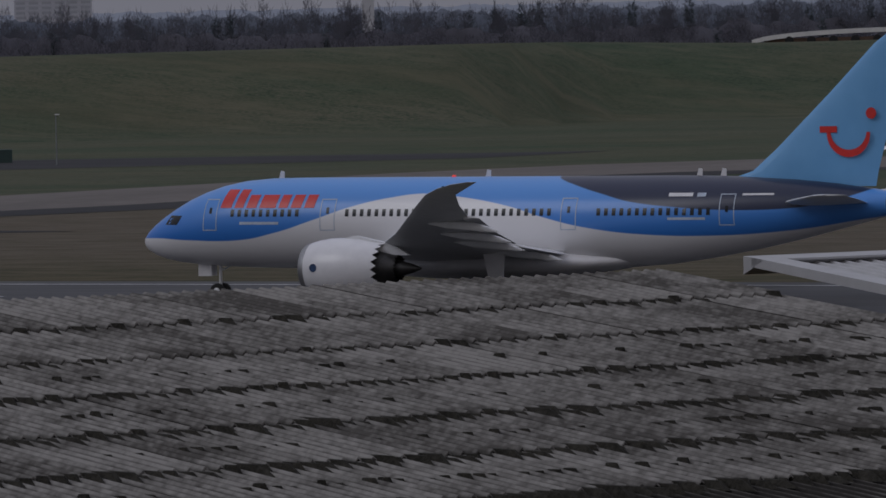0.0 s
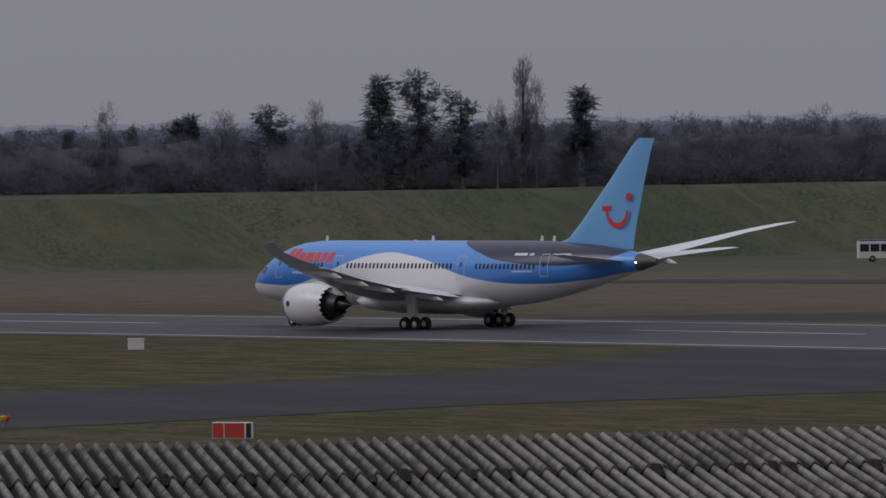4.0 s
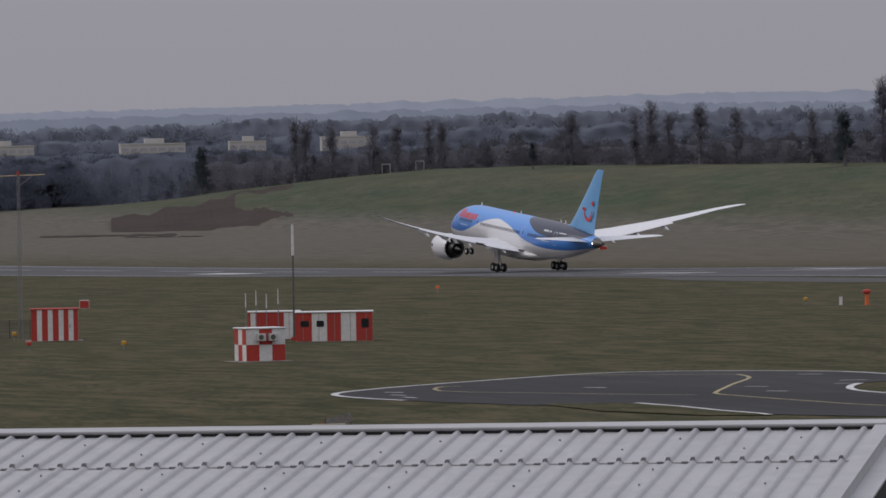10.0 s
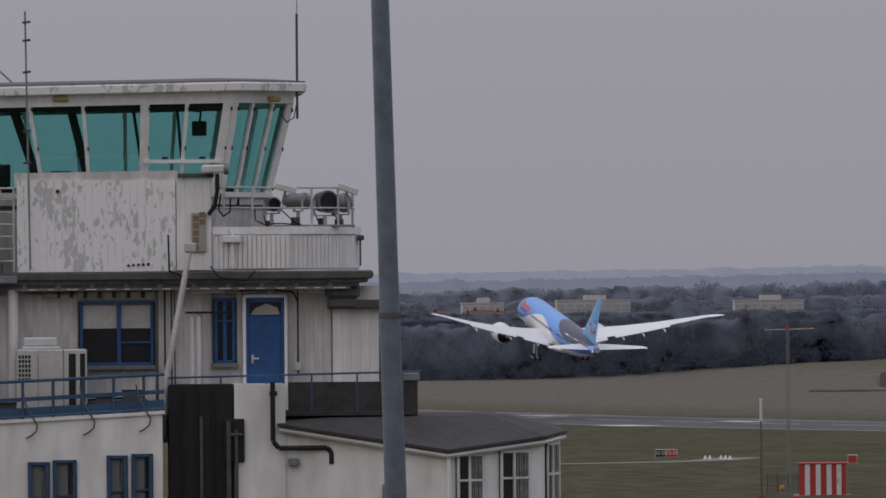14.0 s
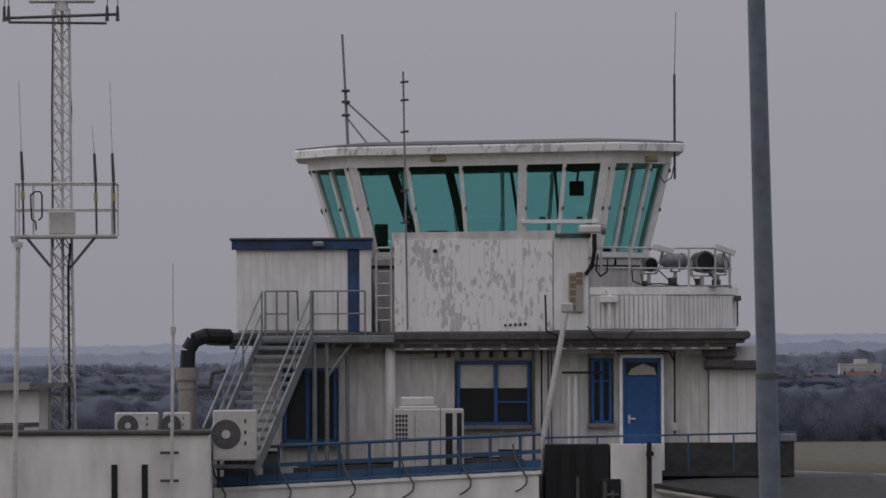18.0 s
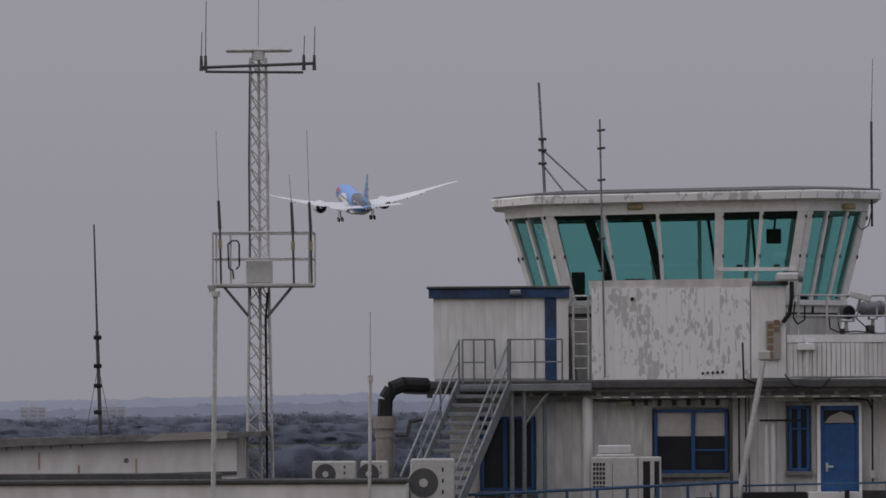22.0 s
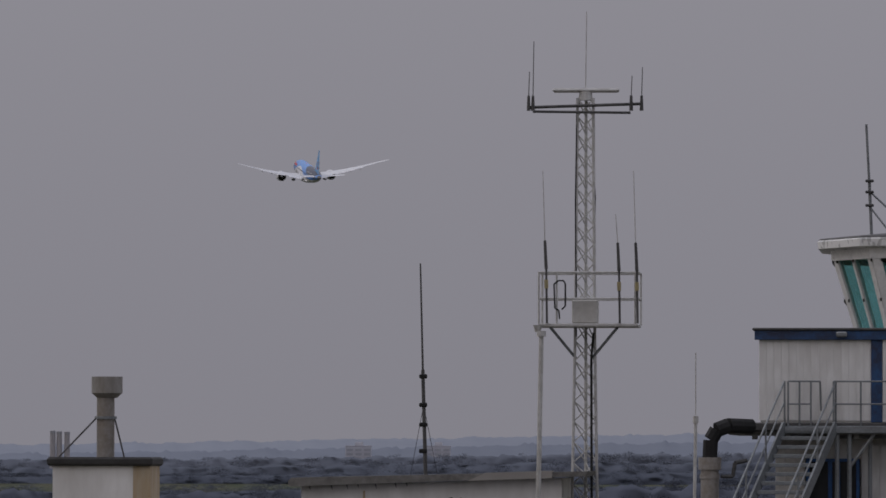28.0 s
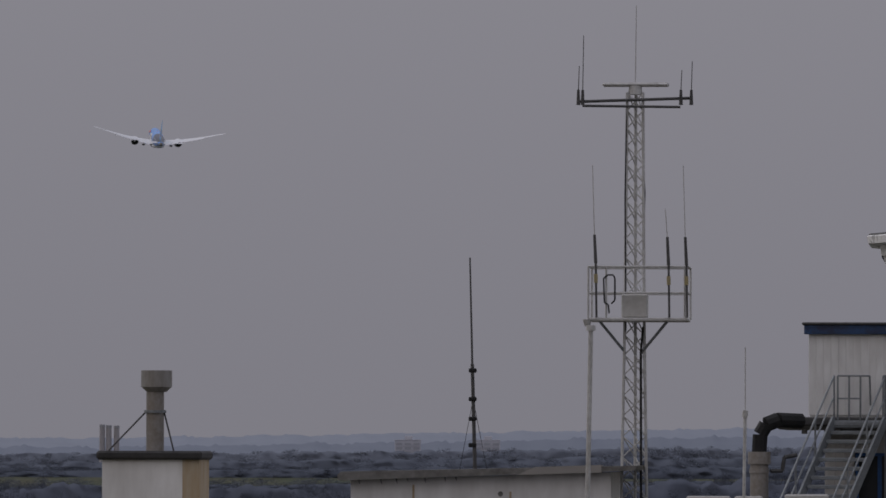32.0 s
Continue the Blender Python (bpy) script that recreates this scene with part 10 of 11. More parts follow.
# templates are 10 m high, 3.6 m half width
near_kinds = [tree_tris(10, 3.6, ROUND, 600, 0.72, 0.30) for _ in range(7)] + [tree_tris(10, 1.8, POPLAR, 360, 0.9, 0.26) for _ in range(2)]
bush_kinds = [tree_tris(4, 2.6, LOW, 230, 0.7, 0.42, 0.01) for _ in range(4)]
far_kinds = [tree_tris(10, 4.2, ROUND, 420, 1.0, 0.5) for _ in range(5)]
ever_kinds = [tree_tris(10, 2.6, CONE, 420, 0.9, 0.32, 0.02, 0.7) for _ in range(3)]

EDGE = [(24, 1900, 26), (35, 1900, 27), (37, 1600, 23), (41, 1450, 22.5), (47, 1450, 22.5), (50, 1350, 21.5), (54.9, 1310, 21.5), (55.2, 1385, 21), (56.4, 1385, 21), (56.7, 1320, 21.5), (60, 1400, 21.5), (60.6, 1500, 19.5), (62.8, 1520, 18), (63.4, 1600, 17.5), (66, 1700, 17), (70, 2000, 15.5), (72, 2350, 12.5), (76, 2350, 12), (80, 2350, 8.5), (87, 2350, 5)]
CREST = {az: crest(az) for az in range(56, 72)}


def thicket(name, a0, a1, far, top, material, share, step=1.6):
    """The packed inner twigs of a wood: one uneven mass that the single crowns stand in and rise above."""
    v, f = [], []
    n = int((a1 - a0) / math.degrees(step / far((a0 + a1) / 2)))
    levels = (0.0, 0.12, 0.28, 0.45, 0.62, 0.78, 0.9, 1.0, 0.86, 0.3)
    for i in range(n + 1):
        az = a0 + (a1 - a0) * i / n
        d, run = far(az), i * step
        p = polar(az, d)
        z0 = height(p.x, p.y) - 0.8
        lobe = 1 + 0.10 * noise.noise(Vector((run * 0.04, d * 0.001, 3))) + 0.14 * noise.noise(Vector((run * 0.13, d * 0.01, 7))) + 0.09 * noise.noise(Vector((run * 0.4, d * 0.01, 5)))
        h = max(2.0, (top(az) - z0) * share * lobe)
        for k, q in enumerate(levels):
            back = 5.0 + 4.0 * (k - 7) if k > 7 else 5.0 * q * q
            bulge = 2.2 * noise.noise(Vector((run * 0.13, q * 4, 1))) + 1.2 * noise.noise(Vector((run * 0.45, q * 9, 6)))
            p = polar(az, d + back + bulge)
            v.append((p.x, p.y, z0 + h * q))
    m_ = len(levels)
    for i in range(n):
        for k in range(m_ - 1):
            a = i * m_ + k
            f += [(a, a + m_, a + m_ + 1), (a, a + m_ + 1, a + 1)]
    return bulk(name, v, f, material, "dense mass of bare twigs inside the wood", "woodland")


def behind(az, d, top, wide=1.0, gap=12.0):
    """Moves a thing back along its bearing to stand behind the bank's crest, at the same apparent size."""
    far = float(np.interp(az, list(CREST), list(CREST.values()))) + gap if 56 < az < 73.5 else d
    k = 1 + (max(1.0, far / d) - 1) * min(1.0, max(0.0, (73.5 - az) / 2.6))
    return d * k, 16.415 + (top - 16.415) * k, wide * k


EDGE = [(az, *behind(az, *(float(np.interp(az, [e[0] for e in EDGE], [e[k] for e in EDGE])) for k in (1, 2)))[:2]) for az in np.arange(24, 87.1, 0.25)]
at_az = lambda az, k: float(np.interp(az, [e[0] for e in EDGE], [e[k] for e in EDGE]))
for name, a0, a1 in (("woodland_right", 24, 41), ("woodland_middle", 41, 57), ("woodland_crest", 57, 70), ("woodland_left", 70, 87)):
    trees, shrubs, evers = [], [], []
    az = a0
    while az < a1:
        d0, top = at_az(az, 1), at_az(az, 2)
        for row in range(6):
            d = d0 + row * 12 + rng.uniform(-3, 3)
            q = az + rng.uniform(-0.1, 0.1)
            p = polar(q, d)
            z = height(p.x, p.y) - 0.3
            swell = 0.95 + 0.24 * noise.noise(Vector((q * 1.6, row * 0.3, 1))) + 0.16 * noise.noise(Vector((q * 5.5, row * 0.6, 4)))
            h = (top - z) * (swell + rng.uniform(-0.1, 0.1)) * (0.82 + 0.034 * row)
            h = max(h, 3.0)
            kind = int(rng.integers(0, 7)) if rng.random() < 0.93 else 7 + int(rng.integers(0, 2))
            wide = min(1.4, 0.45 + h / 18) * rng.uniform(0.85, 1.2)
            if rng.random() < 0.06:
                evers.append((p.x, p.y, z, h / 10, wide, rng.uniform(0, 6.3), int(rng.integers(0, 3))))
            else:
                trees.append((p.x, p.y, z, h / 10, wide, rng.uniform(0, 6.3), kind))
            for _ in range((3, 2, 1, 1, 0, 0)[row]):
                p = polar(q + rng.uniform(-0.08, 0.08), d - 2)
                z = height(p.x, p.y) - 0.2
                shrubs.append((p.x, p.y, z, rng.uniform(0.6, 1.5) * (1 + 0.25 * row), rng.uniform(0.8, 1.4), rng.uniform(0, 6.3), int(rng.integers(0, 4))))
        az += math.degrees(4.6 / d0)
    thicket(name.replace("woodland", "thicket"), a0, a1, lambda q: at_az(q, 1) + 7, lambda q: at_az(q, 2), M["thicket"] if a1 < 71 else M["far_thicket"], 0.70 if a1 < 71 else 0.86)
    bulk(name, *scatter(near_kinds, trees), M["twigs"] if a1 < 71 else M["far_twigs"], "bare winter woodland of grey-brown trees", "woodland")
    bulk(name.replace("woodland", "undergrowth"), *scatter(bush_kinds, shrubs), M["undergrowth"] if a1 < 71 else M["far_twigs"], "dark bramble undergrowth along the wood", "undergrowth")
    if evers and a1 < 71:
        bulk(name.replace("woodland", "evergreens"), *scatter(ever_kinds, evers), M["needles"], "dark evergreens among the bare trees", "woodland")

# hazier belts of trees further off, the haze painted into their colours
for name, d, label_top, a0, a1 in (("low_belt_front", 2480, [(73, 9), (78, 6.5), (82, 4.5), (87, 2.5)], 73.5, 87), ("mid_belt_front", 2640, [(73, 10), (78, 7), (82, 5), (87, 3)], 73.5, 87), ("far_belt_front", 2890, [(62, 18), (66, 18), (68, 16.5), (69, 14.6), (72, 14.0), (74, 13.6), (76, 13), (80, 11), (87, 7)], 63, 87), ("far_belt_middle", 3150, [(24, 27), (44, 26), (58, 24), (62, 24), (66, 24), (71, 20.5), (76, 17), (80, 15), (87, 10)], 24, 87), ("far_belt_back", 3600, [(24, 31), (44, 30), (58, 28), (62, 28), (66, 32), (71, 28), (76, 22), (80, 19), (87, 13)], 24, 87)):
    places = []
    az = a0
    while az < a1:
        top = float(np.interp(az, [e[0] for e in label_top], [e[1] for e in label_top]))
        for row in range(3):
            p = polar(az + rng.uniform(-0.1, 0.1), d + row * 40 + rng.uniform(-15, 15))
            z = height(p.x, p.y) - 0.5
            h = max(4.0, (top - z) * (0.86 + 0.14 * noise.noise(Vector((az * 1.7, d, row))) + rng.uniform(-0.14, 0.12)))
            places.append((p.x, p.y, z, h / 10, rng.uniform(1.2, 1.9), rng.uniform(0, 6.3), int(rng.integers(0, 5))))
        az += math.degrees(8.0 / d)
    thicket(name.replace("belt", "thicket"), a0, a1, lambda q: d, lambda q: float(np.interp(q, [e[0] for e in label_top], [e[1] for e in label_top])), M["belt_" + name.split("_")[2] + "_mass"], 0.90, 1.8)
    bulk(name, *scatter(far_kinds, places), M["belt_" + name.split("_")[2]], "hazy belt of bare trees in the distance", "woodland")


# single trees that stand out against the sky
def tree_part_mesh(name, tri, material, limb):
    v = tri.reshape(-1, 3)
    me = bpy.data.meshes.new(name)
    k = len(v)
    me.from_pydata([tuple(p) for p in v] + limb.v, [], [tuple(range(i, i + 3)) for i in range(0, k, 3)] + [tuple(k + i for i in f) for f in limb.f])
    me.materials.append(material)
    return me


def bole(h, r, limbs, reach, upward):
    m = Mesh()
    for k in range(limbs):
        z = h * (0.22 + 0.55 * k / limbs)
        a = k * 2.4
        q = (reach * math.cos(a), reach * math.sin(a), min(h * 0.97, z + upward * reach))
        m.tube((0, 0, z), q, r * 0.32, r * 0.08, 5)
    return m


def kind_of_tree(shape, h, half, twigs, ln, w, material, limbs, reach, upward, droop=0.0):
    tri = np.array(thick(shape, 26 if half < 3 else 16, h, half, 0.5 if half < 3 else 0.2) + [sliver(p * np.array([half, half, h]), d - np.array([0, 0, droop]), a, b) for p, d, a, b in crown(shape, twigs, ln, w, 60, 0.24 if half > 3 else 0.4, 0.5 if half > 3 else 1.4, half / h)])
    limb = bole(h, h * 0.022, limbs, reach, upward)
    r = h * 0.022
    wood = Mesh().loft([[(q * math.cos(a) + o, q * math.sin(a), z) for a in np.linspace(0, 2 * math.pi, 8)[:-1]] for q, o, z in ((r * 1.2, 0, -0.8), (r, 0, h * 0.06), (r * 0.7, 0.05, h * 0.4), (r * 0.12, 0.1, h * 0.92))]).data("trunk")
    wood.materials.append(M["bark"])
    return wood, tree_part_mesh("crown", tri, material, limb)


TREES = {
    "poplar": ("tall bare poplar standing above the wood", [kind_of_tree(POPLAR, 20, 2.2, 1700, 0.9, 0.26, M["poplar_twigs"], 22, 1.8, 2.6) for _ in range(3)]),
    "broadleaf_tree": ("bare spreading tree above the wood", [kind_of_tree(ROUND, 14, 6.0, 2600, 0.8, 0.24, M["twigs"], 20, 4.6, 0.75) for _ in range(3)]),
    "conifer": ("dark shaggy conifer beside the wood", [kind_of_tree(CONE, 16, 3.6, 1500, 1.0, 0.42, M["needles"], 26, 2.4, -0.1, 0.7) for _ in range(2)]),
    "pine_tree": ("dark tall pine with a broken crown", [kind_of_tree(lambda z: ROUND(max(0.0, z - 0.1)) * (0.6 + 0.4 * math.sin(z * 25)), 17, 4.0, 1300, 1.0, 0.42, M["needles"], 22, 3.2, 0.2, 0.6) for _ in range(2)]),
}
SINGLE = [("poplar", 43.85, 1450, 33.5, 1.0), ("poplar", 46.6, 1450, 33.5, 1.0), ("poplar", 46.38, 1450, 32.8, 1.0), ("poplar", 46.28, 1450, 32, 0.9), ("poplar", 50.2, 1350, 34, 1.1), ("broadleaf_tree", 50.1, 1348, 29, 0.5),
          ("poplar", 64.75, 1750, 30.3, 1.35), ("poplar", 64.6, 1750, 26, 1.5), ("poplar", 66.54, 1750, 26, 1.5), ("poplar", 66.16, 1750, 24.7, 1.3), ("poplar", 65.88, 1750, 23.5, 1.6), ("poplar", 65.3, 1750, 23.4, 1.3), ("poplar", 67.15, 1760, 23, 1.6), ("poplar", 66.4, 1755, 22.5, 1.3), ("poplar", 66.66, 1752, 23, 1.0),
          ("poplar", 69.2, 1960, 22.5, 1.2), ("poplar", 69.28, 1960, 23.5, 1.0), ("poplar", 68.25, 1900, 22.5, 1.2), ("poplar", 68.15, 1900, 21.5, 1.0), ("poplar", 68.5, 1900, 21.5, 1.2), ("poplar", 68.68, 1900, 22, 1.2), ("poplar", 69.0, 1940, 21, 1.5), ("broadleaf_tree", 71.7, 2300, 16, 1.0),
          ("conifer", 51.3, 1300, 29.5, 1.2), ("pine_tree", 51.0, 1300, 30.4, 1.0), ("pine_tree", 50.67, 1300, 27, 0.8), ("pine_tree", 52.15, 1300, 24.5, 0.9), ("conifer", 49.75, 1300, 27.5, 1.6), ("conifer", 52.75, 1310, 23, 1.2), ("conifer", 52.85, 1312, 22.6, 1.0), ("conifer", 53.7, 1310, 20, 1.2),
          ("conifer", 65.05, 1690, 22, 1.4), ("conifer", 38.6, 1410, 14.5, 0.8), ("conifer", 39.95, 1440, 22, 1.5), ("conifer", 39.7, 1445, 21, 1.3), ("conifer", 37.9, 1440, 17, 1.2), ("conifer", 44.2, 1400, 22.5, 1.5), ("conifer", 44.9, 1420, 23.5, 1.6), ("conifer", 45.0, 1410, 20.0, 1.6), ("conifer", 33.1, 1850, 27, 1.8),
          ("broadleaf_tree", 54.7, 1350, 25.7, 0.95), ("broadleaf_tree", 56.85, 1380, 24, 0.8), ("broadleaf_tree", 57.2, 1390, 23.5, 0.7), ("broadleaf_tree", 53.4, 1330, 25, 0.6), ("broadleaf_tree", 51.8, 1330, 25, 0.6), ("broadleaf_tree", 50.4, 1340, 25, 0.6), ("broadleaf_tree", 58.9, 1400, 24, 0.7), ("broadleaf_tree", 59.4, 1400, 22.5, 0.7), ("broadleaf_tree", 60.6, 1500, 22.5, 0.9), ("broadleaf_tree", 61.7, 1510, 22, 0.9),
          ("broadleaf_tree", 61.25, 1510, 24.4, 1.1), ("broadleaf_tree", 61.02, 1508, 24.0, 1.1), ("broadleaf_tree", 60.3, 1500, 23.0, 1.0), ("broadleaf_tree", 62.35, 1512, 22.8, 0.9), ("broadleaf_tree", 63.2, 1600, 23.5, 1.0), ("broadleaf_tree", 63.6, 1610, 22, 0.8), ("broadleaf_tree", 67.2, 1800, 21.5, 1.0), ("broadleaf_tree", 39.9, 1470, 27.5, 0.8), ("broadleaf_tree", 40.05, 1465, 26.5, 0.7), ("broadleaf_tree", 36.55, 1640, 27, 0.8), ("broadleaf_tree", 42.9, 1455, 26, 0.8), ("broadleaf_tree", 43.4, 1455, 27, 0.8), ("broadleaf_tree", 40.9, 1460, 25.5, 0.8), ("broadleaf_tree", 41.8, 1460, 25.5, 0.9), ("broadleaf_tree", 55.15, 1380, 24, 0.6), ("broadleaf_tree", 52.5, 1340, 23.5, 0.8),
          ("conifer", 70.0, 1990, 16.4, 0.9), ("conifer", 67.45, 1700, 16, 1.4), ("conifer", 63.0, 1560, 18.5, 1.6), ("conifer", 62.9, 1556, 17.5, 1.6), ("conifer", 62.75, 1556, 17, 1.6)]
count = {}
for name, az, d, top, wide in SINGLE:
    label, made = TREES[name]
    d, top, wide = behind(az, d, top, wide, 10.0 if name != "conifer" else 4.0)
    if name in ("conifer", "pine_tree"):
        k = 1.035 if az < 60 else 0.985
        d, top, wide = d * k, 16.415 + (top - 16.415) * k, wide * (1.75 if az < 60 else 1.35)
    wood, leaves = made[count.get(name, 0) % len(made)]
    count[name] = count.get(name, 0) + 1
    p = polar(az, d)
    z = height(p.x, p.y) - 0.3
    tall = {"poplar": 20, "broadleaf_tree": 14, "conifer": 16, "pine_tree": 17}[name]
    s = (top - z) / tall
    t = thing(name, label, "tree", "trees along the skyline", m=Matrix.Translation((p.x, p.y, z)) @ pose(0, 0, 0, 0, 0, rng.uniform(0, 360)))
    wide = min(wide, 1.5 * s)
    shape = Matrix.Diagonal((wide, wide, s, 1))
    part("trunk", wood, None, t, m=shape)
    tagged(part("crown", leaves, None, t, m=shape), kind="stuff")


# ---- tower blocks and flats ----
def tower_block(az, d, w, top, tone="far_block", floors=None, bays=3, base=None, name="tower_block", label="hazy concrete tower block on the skyline", deep=12.0, turn=0.0, cores=True):
    p = polar(az, d)
    z0 = height(p.x, p.y) - 0.5
    t = thing(name, label, "apartment block", "blocks on the skyline", m=facing(az, d, z0, turn))
    H = top - z0
    see = base - z0 if base else H * 0.35
    floors = floors or max(3, int((H - see) / 2.8))
    step = (H - see - 0.8) / floors
    body = part("wall", Mesh().cbox(-w / 2, 0, 0, w / 2, deep, H, 0.1), M[tone], t)
    part("parapet", Mesh().cbox(-w / 2 - 0.2, -0.2, H, w / 2 + 0.2, deep + 0.2, H + 0.5, 0.05), M[tone], t)
    if cores:
        part("lift_head", Mesh().cbox(-w * 0.12, 3, H + 0.5, w * 0.18, 8, H + 2.4, 0.1), M[tone], t)
    for f in range(floors):
        z = see + f * step + step * 0.3
        part("floor_band", Mesh().box(-w / 2 + 0.3, -0.25, z - step * 0.28, w / 2 - 0.3, 0.0, z - step * 0.16), M[tone], t)
        for b in range(bays):
            x0, x1 = -w / 2 + w * (b + 0.14) / bays, -w / 2 + w * (b + 0.86) / bays
            part("window", Mesh().box(x0, -0.12, z, x1, -0.02, z + step * 0.52), M["far_pane"], t)
    return t


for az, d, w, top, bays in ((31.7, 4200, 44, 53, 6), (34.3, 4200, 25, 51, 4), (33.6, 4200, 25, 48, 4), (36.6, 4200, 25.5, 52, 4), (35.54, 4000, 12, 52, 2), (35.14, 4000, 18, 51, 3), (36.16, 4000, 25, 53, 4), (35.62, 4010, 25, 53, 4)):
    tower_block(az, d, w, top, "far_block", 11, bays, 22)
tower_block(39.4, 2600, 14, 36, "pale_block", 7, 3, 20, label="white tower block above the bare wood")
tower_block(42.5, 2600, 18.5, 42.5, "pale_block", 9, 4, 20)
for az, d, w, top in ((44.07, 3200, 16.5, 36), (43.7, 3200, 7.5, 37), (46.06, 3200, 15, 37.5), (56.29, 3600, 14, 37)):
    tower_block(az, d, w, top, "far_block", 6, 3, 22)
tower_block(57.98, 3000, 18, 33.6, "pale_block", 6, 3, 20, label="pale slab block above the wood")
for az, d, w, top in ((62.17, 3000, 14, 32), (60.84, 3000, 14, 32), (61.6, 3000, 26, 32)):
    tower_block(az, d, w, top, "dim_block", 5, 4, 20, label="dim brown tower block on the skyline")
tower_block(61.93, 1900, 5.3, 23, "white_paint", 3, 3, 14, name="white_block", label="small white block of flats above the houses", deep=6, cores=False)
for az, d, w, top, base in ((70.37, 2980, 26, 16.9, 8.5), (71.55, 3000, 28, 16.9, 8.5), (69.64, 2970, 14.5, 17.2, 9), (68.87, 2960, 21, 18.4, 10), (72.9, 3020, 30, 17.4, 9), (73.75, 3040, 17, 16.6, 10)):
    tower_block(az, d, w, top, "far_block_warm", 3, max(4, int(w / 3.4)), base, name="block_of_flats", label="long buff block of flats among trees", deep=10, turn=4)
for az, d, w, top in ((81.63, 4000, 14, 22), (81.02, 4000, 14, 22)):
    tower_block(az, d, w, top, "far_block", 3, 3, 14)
spire = thing("church_spire", "slim hazy church spire on the skyline", "church", m=facing(29.28, 3000, 5))
part("tower", Mesh().cbox(-2.5, -2.5, 0, 2.5, 2.5, 27, 0.1), M["far_block"], spire)
part("spire", Mesh().tube((0, 0, 27), (0, 0, 44.5), 2.6, 0.05, 8), M["far_pane"], spire)
mastfar = thing("far_lattice_mast", "hazy thin mast on the skyline", "mast", m=facing(40.75, 3000, 5))
part("shaft", Mesh().tube((0, 0, 0), (0, 0, 38), 0.7, 0.25, 6), M["far_pane"], mastfar)
mastfar2 = thing("far_lattice_mast", "hazy thin mast on the skyline", "mast", m=facing(56.6, 3300, 5))
part("shaft", Mesh().tube((0, 0, 0), (0, 0, 34), 0.8, 0.3, 6), M["far_pane"], mastfar2)
for az, top in ((83.98, 28.5), (83.93, 28.2), (83.87, 28.0)):
    s = thing("factory_stack", "hazy factory chimney stack", "chimney", "far chimney stacks", m=facing(az, 3600, 4))
    part("shaft", Mesh().tube((0, 0, 0), (0, 0, top - 4), 1.5, 1.3, 12), M["dim_block"], s)
    part("rim", Mesh().tube((0, 0, top - 5), (0, 0, top - 3.8), 1.4, 1.4, 12), M["far_pane"], s)
for az, w in ((82.4, 26), (82.85, 18), (83.2, 14)):
    s = thing("warehouse", "hazy pale warehouse beyond the airfield", "warehouse", "far warehouses", m=facing(az, 3000, 0))
    part("wall", Mesh().box(-w / 2, 0, -2, w / 2, 12, 5.5), M["far_block"], s)
    part("roof", Mesh().prism([(-0.4, 5.5), (6, 7.2), (12.4, 5.5)], 0, -w / 2 - 0.3, w / 2 + 0.3), M["pale_block"], s)
    part("door", Mesh().box(-2, -0.1, 0, 2, 0, 3.5), M["far_pane"], s)


